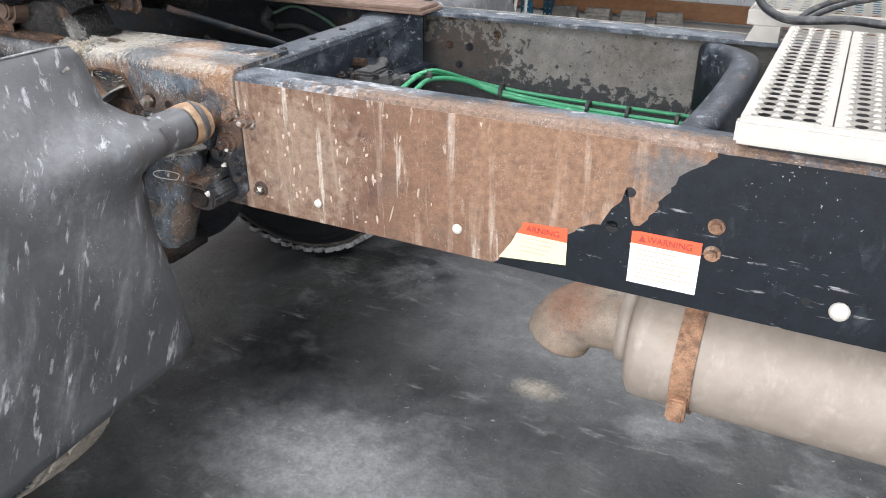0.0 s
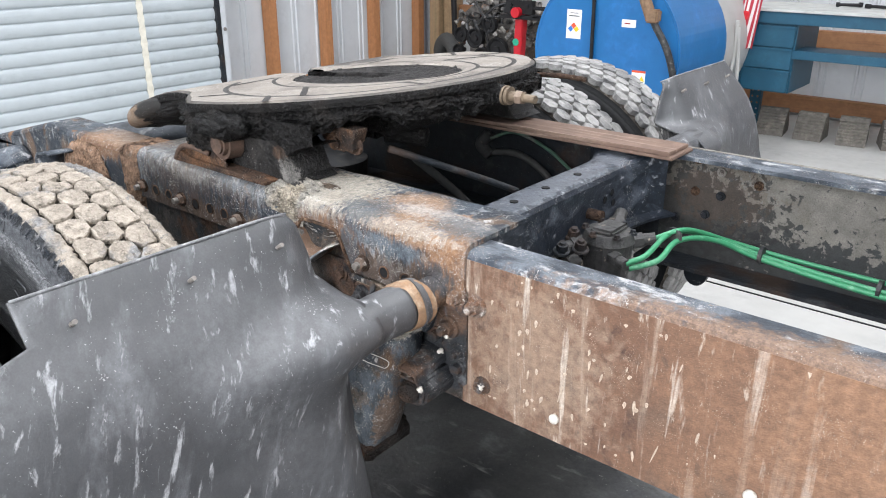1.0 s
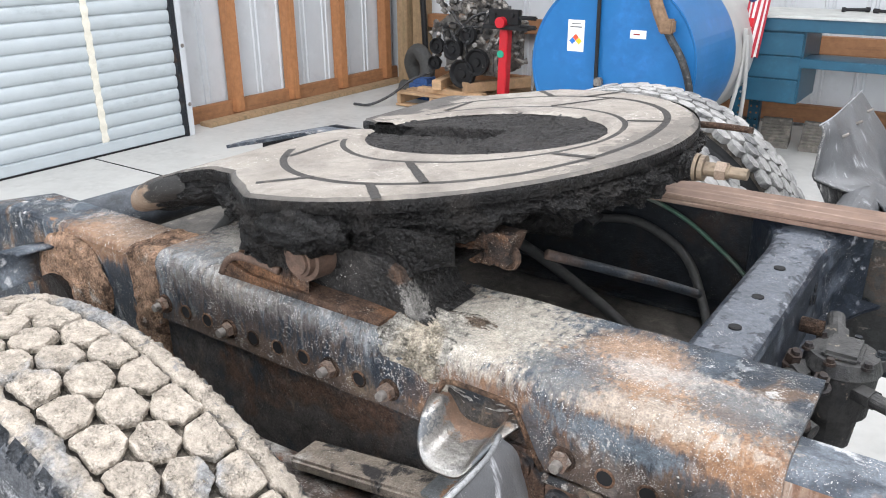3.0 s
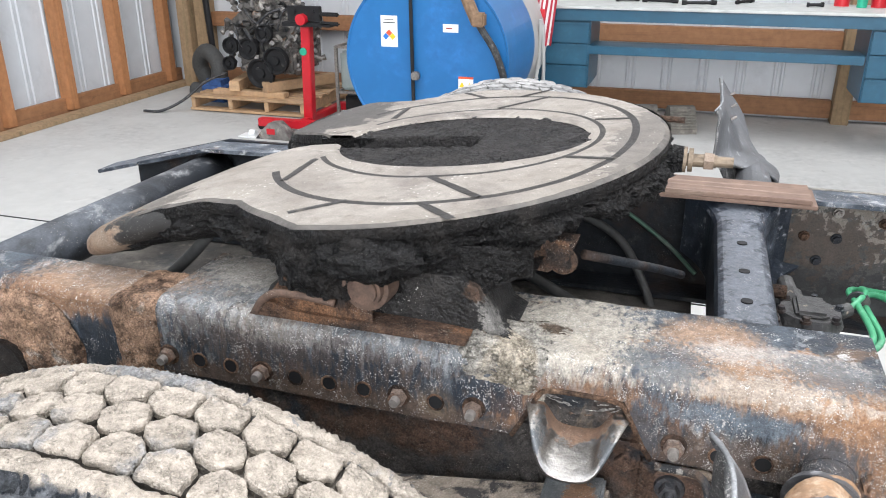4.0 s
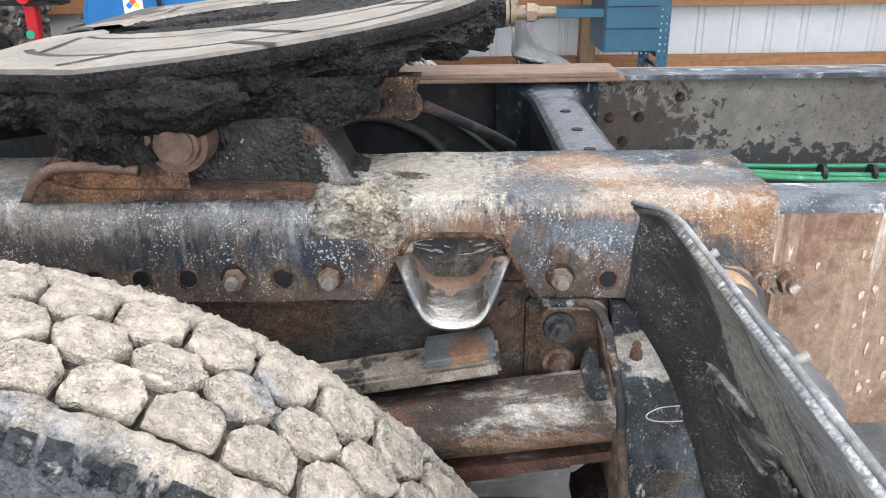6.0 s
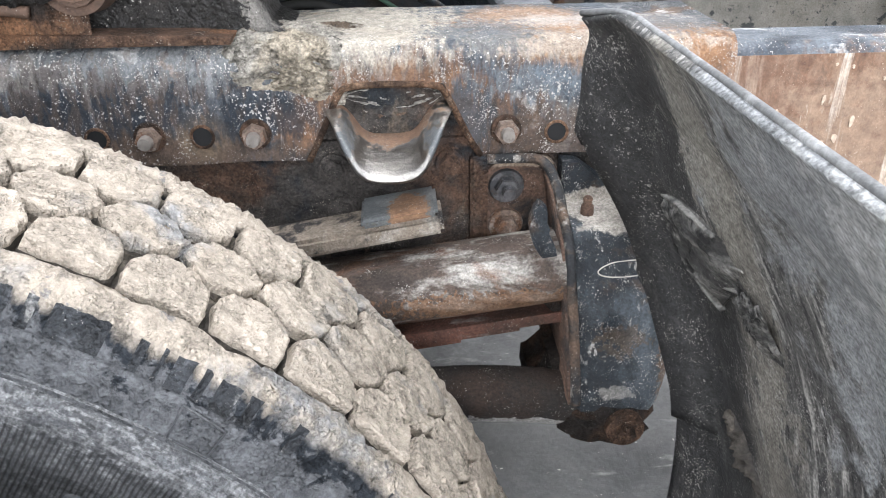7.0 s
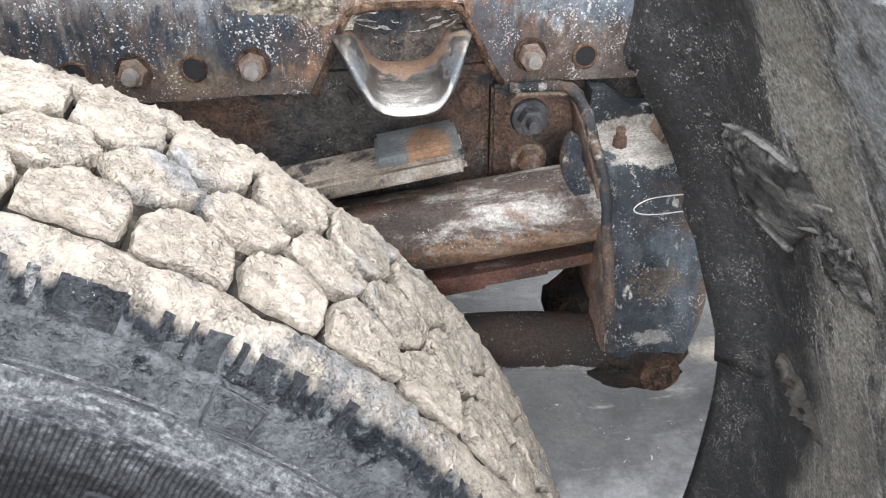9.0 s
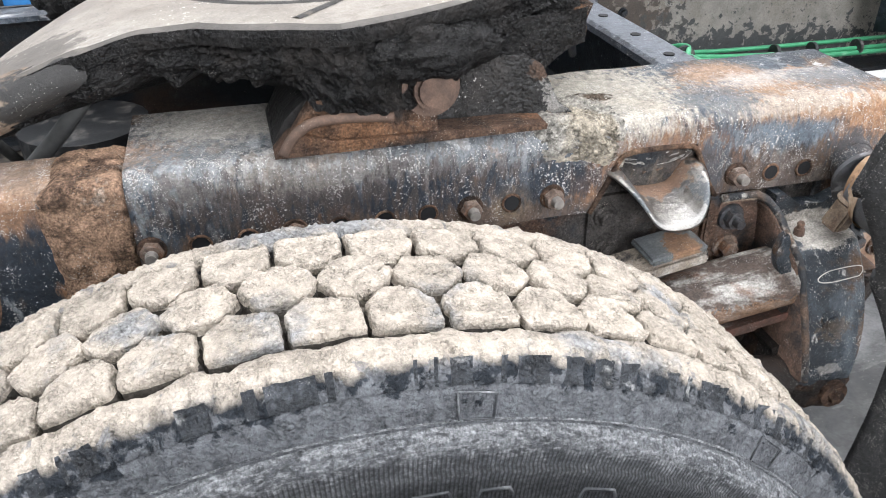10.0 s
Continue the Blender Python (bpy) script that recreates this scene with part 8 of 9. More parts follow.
bmesh.ops.inset_region(bm, faces=gr, thickness=0.0012, depth=-0.0035)
top = part("top_plate", bm, [M["plate_top"], M["groove"], M["plate_dirty"]], fw, "pale worn plate with grease grooves")
for a0, r0_, a1, r1_ in SPOKES_IN + SPOKES_OUT:
    bm = bmesh.new()
    p0 = Vector((r0_ * math.cos(math.radians(a0)), r0_ * math.sin(math.radians(a0))))
    p1 = Vector((r1_ * math.cos(math.radians(a1)), r1_ * math.sin(math.radians(a1))))
    n_ = Vector((p0.y - p1.y, p1.x - p0.x)).normalized()
    rows = []
    for i in range(13):
        q = p0.lerp(p1, i / 12) + n_ * 0.0012 * fbm(i * 0.7, a0, 1)
        hw = 0.0062 + 0.0014 * fbm(i * 0.9, a1, 4)
        rows.append([(q.x + n_.x * w_, q.y + n_.y * w_, fw_z(q.x + n_.x * w_, 0) + 0.0016 - 0.0010 * abs(w_) / hw) for w_ in (-hw, -hw * 0.5, 0, hw * 0.5, hw)])
    sheet_grid(bm, rows)
    part("cross_groove", bm, M["groove"], fw, "grease-filled cross groove", smooth=True)
# greasy rim, skirt and underside
bm = bmesh.new()
rows = []
for i, a in enumerate(angles):
    ro = fw_outer(a)
    c, s = math.cos(a), math.sin(a)
    x, y = ro * c, ro * s
    z = fw_z(x, y) - 0.006
    d = abs(math.degrees(a))
    hang_ = 0.050 + 0.018 * fbm(x * 9, y * 9, 5.0) + 0.008 * fbm(x * 30, y * 30, 2.0)
    if 70 < d < 112:
        hang_ += 0.028 * math.sin((d - 70) / 42 * math.pi)
    if d > 120:
        hang_ = (0.046 if a > 0 else 0.032) + 0.020 * max(0, min(1, (150 - d) / 30)) + 0.008 * fbm(x * 20, y * 20, 1)
    row = [(x, y, z + 0.003), ((ro + 0.002) * c, (ro + 0.002) * s, z - 0.004), ((ro + 0.001) * c, (ro + 0.001) * s, z - 0.013)]
    lump = 1.0 if d < 120 else 0.6
    for q in range(17):
        f = q / 16
        bulge = -0.006 + 0.012 * math.sin(min(1.0, f * 1.3) * math.pi * 0.7) - 0.012 * max(0.0, f - 0.7)
        rr = ro + bulge + lump * (0.009 * fbm(x * 22, y * 22, f * 3) + 0.009 * fbm(x * 60, y * 60, f * 5) + 0.005 * abs(fbm(x * 130, y * 130, f * 11)))
        row.append((rr * c, rr * s, z - 0.014 - (hang_ - 0.014 + 0.012 * fbm(x * 40, y * 40, 7.0) * f) * f))
    back = min(0.04, ro - 0.215)
    row += [((ro - back) * c, (ro - back) * s, z - hang_ * 1.05), ((ro - 1.5 * back) * c, (ro - 1.5 * back) * s, z - 0.035), (0.19 * c, 0.19 * s, z - 0.035)]
    rows.append(row)
sheet_grid(bm, rows)
part("rim", bm, M["grease"], fw, "lumpy black grease round the rim", smooth=False)
# grease-filled jaw recess with the open slot behind the kingpin seat
bm = bmesh.new()
rows = []
for i in range(241):
    a = 2 * math.pi * i / 240
    row = []
    for k in range(45):
        rr = (fw_inner(a) + 0.012) * (1 - k / 44)
        x, y = rr * math.cos(a), rr * math.sin(a)
        slot = max(0.0, min(1.0, (0.036 - abs(y)) / 0.010)) * max(0.0, min(1.0, (0.030 - x) / 0.02))
        z = fw_z(x, y) - 0.004 - 0.003 * min(1.0, k / 6) + 0.003 * fbm(x * 22, y * 22, 1) + 0.004 * abs(fbm(x * 60, y * 60, 3)) + 0.002 * fbm(x * 150, y * 150, 4)
        row.append((x, y, z - 0.055 * slot))
    rows.append(row)
sheet_grid(bm, rows)
part("jaw_disc", bm, M["grease_top"], fw, "grease-filled jaw recess", smooth=True)
for s in (-1, 1):
    rows = []
    for i in range(25):
        x = -0.17 - 0.10 * i / 24
        z = fw_z(x, 0) - 0.006
        rows.append([(x, s * (0.040 + 0.003 * fbm(x * 60, q * 2, s)), z - 0.085 * q) for q in (0, 0.15, 0.4, 0.7, 1.0)])
    bm = bmesh.new()
    sheet_grid(bm, rows, 0.006)
    part("throat_wall", bm, M["grease"], fw, "black greasy throat wall", smooth=False)
bm = bmesh.new()
box(bm, -0.34, 0.05, -0.06, 0.06, FZ - 0.14, FZ - 0.12, 0.004)
box(bm, -0.1, 0.20, -0.17, 0.17, FZ - 0.09, FZ - 0.045, 0.01)
part("under_frame", bm, M["grease"], fw)
# bare tan horn tips
for s in (-1, 1):
    bm = bmesh.new()
    rows = []
    for i in range(25):
        t = i / 24
        cx, cy = -0.310 - 0.182 * t, -0.328 + 0.022 * t
        cz = fw_z(cx, cy) - 0.026
        k = max(0.02, 1 - max(0.0, (t - 0.35) / 0.65) ** 2.6) ** 0.5
        g = 0.45 + 0.55 * min(1.0, t / 0.5)
        w, h = 0.052 * k * g, 0.027 * (0.35 + 0.65 * k) * (0.6 + 0.4 * g) * (1 if t < 0.98 else 0.3)
        ring = []
        for j in range(24):
            a = 2 * math.pi * j / 24
            c, sn = math.cos(a), math.sin(a)
            c, sn = math.copysign(abs(c) ** 0.75, c), math.copysign(abs(sn) ** 0.8, sn)
            ring.append((cx + 0.3 * w * c, s * -(cy + w * c), cz + h * sn + (0.0012 + 0.008 * max(0.0, 0.5 - t)) * fbm(cx * 40, a * 2, s)))
        rows.append(ring)
    sheet_grid(bm, rows, closed=True)
    part("horn_tip", bm, M["horn"] if s < 0 else M["grease"], fw, "bare tan-brown rounded horn tip" if s < 0 else "greasy black horn tip", smooth=True)
# hanging grease lobe with pin ears and the saddle brackets on both rails
for s in (-1, 1):
    bm = bmesh.new()
    rows = []
    for i in range(21):
        x = -0.16 + 0.36 * i / 20
        t = (x - 0.02) / 0.18
        d = 0.094 * math.exp(-(t * 1.5) ** 2) + 0.03
        d += 0.012 * fbm(x * 18, s * 2.0, 0.5)
        rows.append([(x, s * (0.405 - 0.03 * t * t + 0.006 * fbm(x * 25, q * 3, s)), FZ - 0.03 - d * q) for q in (0, 0.35, 0.7, 1.0)] + [(x, s * 0.37, FZ - 0.03 - d * 1.05), (x, s * 0.30, FZ - 0.05 - d * 0.5)])
    sheet_grid(bm, rows)
    part("grease_lobe", bm, M["grease"], fw, "hanging lump of grease", smooth=False)
    bm = bmesh.new()
    prism(bm, [(-0.150, 1.058), (0.182, 1.0575), (0.164, 1.066), (0.155, 1.085), (0.140, 1.116), (0.118, 1.130), (0.03, 1.128), (-0.06, 1.118), (-0.105, 1.112), (-0.135, 1.085)], "y", s * 0.405, s * 0.300)
    part("saddle_bracket", bm, M["bracket"], fw, "greasy saddle bracket")
    bm = bmesh.new()
    prism(bm, [(-0.150, 1.0575), (0.135, 1.0575), (0.136, 1.063), (0.10, 1.066), (-0.09, 1.070), (-0.122, 1.080), (-0.135, 1.074)], "y", s * 0.4385, s * 0.400)
    tagged(part("saddle_foot", bm, M["foot"], fw), "rusty saddle foot")
    bm = bmesh.new()
    rows = []
    for i in range(17):
        x = -0.138 + 0.155 * i / 16
        zt = 1.114 - 0.050 * max(0.0, (-0.100 - x) / 0.038) ** 1.3 - 0.006 * max(0.0, (x + 0.02) / 0.037)
        rows.append([(x, s * (yy + 0.002 * fbm(x * 40, yy * 60, s)), zz + 0.0015 * fbm(x * 50, zz * 40, 2)) for yy, zz in ((0.4325, 1.066), (0.430, (1.066 + zt) / 2), (0.428, zt - 0.006), (0.424, zt - 0.001), (0.414, zt), (0.400, zt - 0.002), (0.380, zt - 0.01))])
    sheet_grid(bm, rows)
    part("rust_block", bm, M["foot"], fw, "crusted rusty bracket side", smooth=True)
    bm = bmesh.new()
    cyl(bm, (0.010, s * 0.400, 1.114), (0.010, s * 0.4345, 1.114), 0.033, 0.030, 32)
    part("pivot_ear", bm, M["pin_rust"], fw, "rusty round pivot ear")
    bm = bmesh.new()
    cyl(bm, (0.012, s * 0.430, 1.114), (0.012, s * 0.447, 1.114), 0.023, 0.021, 14)
    bmesh.ops.bevel(bm, geom=[e for e in bm.edges if abs(abs(e.verts[0].co.y) - 0.447) < 1e-4 and abs(abs(e.verts[1].co.y) - 0.447) < 1e-4], offset=0.004, segments=2, affect="EDGES")
    part("pin_head", bm, M["pin_rust"], fw, "rusty pin head")
    bm = bmesh.new()
    tube(bm, [(-0.142, s * 0.437, 1.060), (-0.130, s * 0.437, 1.078), (-0.112, s * 0.437, 1.090), (-0.085, s * 0.437, 1.093), (-0.050, s * 0.437, 1.091), (-0.030, s * 0.436, 1.088)], 0.0055, 10, 6)
    part("cast_ridge", bm, M["pin_rust"], fw, "raised rusty ridge on the saddle foot", smooth=True)
    # grease sagging over the pin
    bm = bmesh.new()
    bmesh.ops.create_uvsphere(bm, u_segments=40, v_segments=28, radius=1.0)
    for vv in bm.verts:
        n_ = vv.co.copy()
        k_ = 1 + 0.22 * fbm(n_.x * 2.2, n_.y * 2.2 + s, n_.z * 2.2) + 0.10 * fbm(n_.x * 7, n_.y * 7, n_.z * 7 + s)
        sag = 1.0 + 0.25 * n_.z
        vv.co = Vector((0.012 + 0.070 * sag * n_.x * k_, s * (0.427 + 0.034 * n_.y * k_), 1.148 + 0.028 * n_.z * k_))
    part("grease_sag", bm, M["grease"], fw, "black grease sagging over the pin", smooth=True)
bm = bmesh.new()
prism(bm, [(0.140, 1.15), (0.240, 1.15), (0.230, 1.124), (0.205, 1.105), (0.170, 1.108), (0.150, 1.125)], "y", -0.305, -0.275)
cyl(bm, (0.185, -0.31, 1.118), (0.185, -0.27, 1.118), 0.012, None, 12)
part("lock_lug", bm, M["foot"], fw, "rusty lug under the plate")
bm = bmesh.new()
hexbolt(bm, (0.222, -0.29, 1.117), (0, -1, 0), 0.013, 0.012)
part("bolt", bm, M["foot"], fw)
bm = bmesh.new()
tube(bm, [(0.24, -0.22, 1.10), (0.33, -0.05, 1.02), (0.37, 0.03, 0.98)], 0.007, 10)
part("release_rod", bm, M["dark_steel"], fw, smooth=True)
# adjusting bolt at the front edge
bm = bmesh.new()
box(bm, 0.315, 0.345, -0.035, 0.035, 1.165, 1.196, 0.006)
cyl(bm, (0.335, 0, 1.183), (0.352, 0, 1.183), 0.022, 0.020, 18)
part("bolt_boss", bm, M["grease"], fw)
bm = bmesh.new()
cyl(bm, (0.350, 0, 1.183), (0.357, 0, 1.183), 0.0195, None, 24)
cyl(bm, (0.359, 0, 1.183), (0.366, 0, 1.183), 0.018, None, 24)
part("bushing", bm, M["brass"], fw)
bm = bmesh.new()
cyl(bm, (0.34, 0, 1.183), (0.400, 0, 1.183), 0.010, None, 16)
cyl(bm, (0.395, 0, 1.183), (0.424, 0, 1.183), 0.0085, 0.008, 16)
part("adjuster_bolt", bm, M["brass"], fw)
bm = bmesh.new()
hexbolt(bm, (0.382, 0, 1.183), (1, 0, 0), 0.0145, 0.014, washer=False)
part("nut", bm, M["elbow"], fw)
bm = bmesh.new()
tube(bm, [(0.20, 0.33, 1.165), (0.28, 0.33, 1.17), (0.345, 0.335, 1.168)], 0.006, 10)
part("release_handle", bm, M["foot"], fw, smooth=True)
bm = bmesh.new()
cyl(bm, (0.12, -0.10, 1.09), (0.20, -0.06, 1.085), 0.02, None, 12)
part("latch_bar", bm, M["grease"], fw)

# -- fenders
FPROF = [(0.3845, 1.122), (0.392, 1.112), (0.415, 1.078), (0.440, 1.045), (0.462, 1.012), (0.482, 0.980), (0.499, 0.948), (0.513, 0.914), (0.525, 0.878), (0.535, 0.840), (0.543, 0.800), (0.548, 0.755), (0.551, 0.705), (0.552, 0.655), (0.551, 0.605), (0.549, 0.538)]


def fender_inner(z):
    """Inner edge, cut back a little at the top."""
    arm = max(0.0, min(1.0, (z - 0.80) / 0.10)) * max(0.0, min(1.0, (1.10 - z) / 0.08))
    return 0.603 + 0.010 * max(0.0, min(1.0, (z - 1.09) / 0.03)) ** 2 - 0.025 * arm - 0.028 * max(0.0, (0.80 - z) / 0.25)


def fender_outer(z, side):
    """Outer edge: stepped on the near fender, flaring evenly on the far one."""
    if side > 0:
        return 1.0 + 0.28 * max(0.0, 1.12 - z) ** 0.9
    return 1.0 + 0.20 * max(0.0, min(1.0, (1.072 - z) / 0.012))


def fender_shift(y, z):
    """How far the sheet leans ahead, more toward its top edge."""
    low = 0.030 * max(0.0, min(1.0, (y - 0.62) / 0.18)) * max(0.0, min(1.0, (z - 0.86) / 0.16))
    top = 0.034 * max(0.0, min(1.0, (y - 0.43) / 0.22))
    f = max(0.0, min(1.0, (z - 1.0) / 0.10))
    return low + (max(low, top) - low) * f


def fender(side):
    f = thing("fender", "", "")
    f.parent = truck
    f["label"] = "scuffed dark grey plastic quarter fender ahead of the tyre"
    fine = [q for q in smooth_path([(x, 0, z) for x, z in FPROF], 4) if side < 0 or q.z > 0.70]
    rows = []
    for q in fine:
        x, z = q.x, q.z
        yi = fender_inner(z)
        yo = fender_outer(z, side)
        row = []
        for j in range(41):
            y = yi + (yo - yi) * (j / 40) ** 1.15
            fade = max(0.0, min(1.0, (0.86 - y) / 0.20)) ** 1.2
            grow = max(0.0, min(1.0, (y - yi) / 0.07))
            d = (z - 0.958) / (0.038 + 0.016 * grow)
            circ = math.sqrt(max(0.0, 1 - d * d))
            hump = circ + (math.exp(-1.5 * d * d) - circ) * max(0.0, min(1.0, (y - yi - 0.01) / 0.11))
            bump_ = (0.052 + 0.003 * grow) * fade * hump
            bump_ += 0.016 * fade * math.exp(-((z - 0.93) / 0.055) ** 2)
            on_arm = max(0.0, min(1.0, (1.45 - abs(d)) / 0.45))
            on_arm = on_arm * on_arm * (3 - 2 * on_arm)
            curl = (0.034 + 0.012 * max(0.0, min(1.0, (z - 0.8) / 0.1))) * math.exp(-(((y - yi) / 0.032) ** 2)) * (0.5 + 0.5 * min(1.0, max(0.0, (z - 0.6) / 0.3))) * (1 - 0.92 * max(0.0, min(1.0, (z - 1.02) / 0.09)))
            curl *= 1 - on_arm
            bump_ *= max(on_arm, max(0.0, min(1.0, (y - yi - 0.014) / 0.035)) ** 0.7)
            sag = 0.004 * fbm(y * 3, z * 3, side)
            shift = fender_shift(y, z)
            row.append((x + shift + bump_ * (0.9 if z > 0.9 else 1.0) - curl + sag, side * y, z + 0.25 * bump_ - 0.010 * max(0.0, min(1.0, (z - 1.06) / 0.06)) * math.exp(-(((y - yi) / 0.03) ** 2)) - 0.065 * (y - 0.56) * max(0.0, min(1.0, (0.64 - z) / 0.10))))
        rows.append(row)
    bm = bmesh.new()
    fs = sheet_grid(bm, rows)
    bmesh.ops.recalc_face_normals(bm, faces=fs)
    bmesh.ops.solidify(bm, geom=fs, thickness=0.006)
    bm.normal_update()
    bmesh.ops.recalc_face_normals(bm, faces=bm.faces)
    for face in bm.faces:
        if face.normal.x < -0.05:
            face.material_index = 1
    part("sheet", bm, [M["fender"], M["fender_dirty"]], f, smooth=True)
    # plain inner skin behind the moulded arm
    rows = []
    for q in fine:
        x, z = q.x, q.z
        if not 0.755 < z < 1.07:
            continue
        yi = fender_inner(z)
        row = []
        for j in range(19):
            y = yi + 0.012 + (0.87 - yi) * j / 18
            curl = 0.046 * math.exp(-(((y - yi) / 0.032) ** 2)) * (1 - 0.75 * max(0.0, min(1.0, (z - 1.02) / 0.09)))
            shift = fender_shift(y, z)
            dive = max(0.0, (j - 11) / 7) ** 1.5 + max(0.0, (0.855 - z) / 0.085) ** 1.3 + max(0.0, (z - 1.03) / 0.04) ** 1.5
            row.append((x + shift - curl + 0.004 * fbm(y * 3, z * 3, side) - 0.0085 + 0.0080 * min(1.0, dive), side * y, z))
        rows.append(row)
    bm = bmesh.new()
    sheet_grid(bm, rows, 0.002)
    part("inner_skin", bm, M["fender_dirty"], f, smooth=True)
    # pale bead along the top edge
    bm = bmesh.new()
    pts = []
    for i in range(13):
        y = 0.612 + (0.998 - 0.612) * i / 12
        pts.append((0.3855 + fender_shift(y, 1.122) - 0.010 * math.exp(-(((y - 0.613) / 0.032) ** 2)), side * y, 1.1215 - 0.010 * math.exp(-(((y - 0.613) / 0.03) ** 2))))
    tube(bm, pts, 0.0022, 8, 3)
    part("lip", bm, M["fender_edge"], f, "pale top edge", smooth=True)
    for y in (0.66, 0.80, 0.95):
        bm = bmesh.new()
        sx = fender_shift(y, 1.088)
        cyl(bm, (sx + 0.411, side * y, 1.0845), (sx + 0.4225, side * y, 1.092), 0.003, None, 10)
        part("rivet", bm, M["bolt_grey"], f)
    return f


fn = fender(-1)
ff = fender(1)
ff.location.z = 0.02
# stub tube between the near rail and its fender
bm = bmesh.new()
tube(bm, [(0.540, -0.436, 0.971), (0.535, -0.455, 0.967), (0.531, -0.475, 0.963)], 0.026, 24, 4)
part("stub_tube", bm, M["cap"], fn, "rusty stub tube", smooth=True)
bm = bmesh.new()
cyl(bm, (0.5405, -0.432, 0.9715), (0.5395, -0.4425, 0.970), 0.030, 0.027, 24)
part("weld_collar", bm, M["cap"], fn)
bm = bmesh.new()
cyl(bm, (0.5315, -0.472, 0.9635), (0.529, -0.482, 0.962), 0.0365, 0.040, 28)
part("rubber_ring", bm, M["fender"], fn)
bm = bmesh.new()
rows = []
for i in range(9):
    t = i / 8
    c = Vector((0.529, -0.481, 0.962)).lerp(Vector((0.519, -0.513, 0.957)), t)
    row = []
    for k in range(33):
        a = 2 * math.pi * k / 32
        r = 0.0385 + 0.0012 * fbm(math.cos(a) * 3, math.sin(a) * 3, t * 2) + 0.001 * math.sin(t * math.pi)
        row.append(c + Vector((r * math.cos(a), r * 0.28 * math.cos(a), r * math.sin(a))))
    rows.append(row)
sheet_grid(bm, rows)
part("sleeve", bm, M["orange_sleeve"], fn, "orange rusty sleeve", smooth=True)
bm = bmesh.new()
tube(bm, [(0.5225, -0.502, 0.959), (0.517, -0.550, 0.957), (0.519, -0.575, 0.957), (0.521, -0.598, 0.957)], 0.037, 28, 8)
part("tube", bm, M["fender"], fn, smooth=True)
# peeled ribs and dried mud behind the near fender
TORN = (
    ((0.466, -0.622, 0.988), (0.466, -0.670, 0.998), (0.470, -0.714, 0.997)), ((0.478, -0.607, 0.966), (0.484, -0.658, 0.960), (0.483, -0.736, 0.984)),
    ((0.490, -0.606, 0.940), (0.493, -0.653, 0.937), (0.491, -0.724, 0.960)), ((0.497, -0.614, 0.923), (0.500, -0.650, 0.921), (0.501, -0.680, 0.920)))
bm = bmesh.new()
rows = []
UP, LOW = smooth_path(TORN[0], 20), smooth_path(TORN[3], 20)
for i in range(41):
    u = i / 40
    mid = smooth_path(TORN[1], 20)[i].lerp(smooth_path(TORN[2], 20)[i], 0.5)
    row = []
    for j in range(25):
        v = j / 24
        q = UP[i].lerp(mid, v * 2) if v < 0.5 else mid.lerp(LOW[i], v * 2 - 1)
        e = min(1.0, 6 * min(u, 1 - u)) * min(1.0, 6 * min(v, 1 - v))
        row.append(q + Vector((0.002 - 0.008 * e - 0.0022 * e * fbm(u * 9, v * 13, 2) - 0.0012 * e * fbm(u * 30, v * 30, 7), 0, 0)))
    rows.append(row)
sheet_grid(bm, rows)
part("peeled_patch", bm, M["torn"], fn, "peeled scored patch of fender skin", smooth=True)
for k, knots in enumerate(TORN):
    # a thin ridge of peeled skin, its edge frayed
    bm = bmesh.new()
    rows = []
    P3 = smooth_path(knots, 14)
    for i, c in enumerate(P3):
        t = i / (len(P3) - 1)
        out_ = 0.0035 * math.sin(math.pi * (0.06 + 0.88 * t)) ** 0.6 * (1 + 0.25 * fbm(t * 9, k * 3.1, 2))
        rows.append([c + Vector((0.009 - (0.007 + out_) * q, 0.0, -0.0035 * q + 0.0008 * fbm(t * 12, k * 2, q * 3))) for q in (0.0, 0.4, 0.8, 1.0)])
    sheet_grid(bm, rows, 0.0020)
    part("torn_strip", bm, M["torn_edge"], fn, "torn layer of fender skin", smooth=True)
bm = bmesh.new()
rows = []
for i in range(25):
    u = i / 24
    rows.append([])
    for j in range(13):
        v = j / 12
        y = -0.712 - 0.052 * u + 0.006 * fbm(v * 4, 1, 2)
        z = 0.914 + 0.010 * u + (0.044 + 0.006 * fbm(u * 6, 3, 1)) * v
        e = min(1.0, 5 * min(u, 1 - u)) * min(1.0, 5 * min(v, 1 - v))
        rows[-1].append((0.5195 - 0.55 * (z - 0.905) - 0.006 * e * (0.8 + 0.9 * fbm(u * 9, v * 7, 4)), y, z))
sheet_grid(bm, rows, 0.002)
part("torn_flap", bm, M["torn"], fn, "crumpled flap of torn fender skin", smooth=True)
bm = bmesh.new()
rows = []
for i in range(41):
    u = i / 40
    row = []
    for j in range(17):
        v = j / 16
        wv = 0.020 * math.sin(math.pi * (0.08 + 0.86 * u)) ** 0.7 * (1 + 0.5 * fbm(u * 7, 2, 1))
        e = min(1.0, 4 * min(u, 1 - u)) * min(1.0, 4 * min(v, 1 - v))
        q = Vector((0.5345, -0.640, 0.812)).lerp(Vector((0.536, -0.722, 0.778)), u)
        row.append(q + Vector((0.003 - 0.010 * e * (0.6 + 0.9 * fbm(u * 9, v * 5, 4) + 0.4 * fbm(u * 30, v * 14, 6)), 0.2 * wv * (v - 0.5), wv * (v - 0.5) + 0.003 * fbm(u * 8, 5, 3))))
    rows.append(row)
sheet_grid(bm, rows)
part("mud_clod", bm, M["dusty_black"], fn, "clod of dried mud", smooth=True)
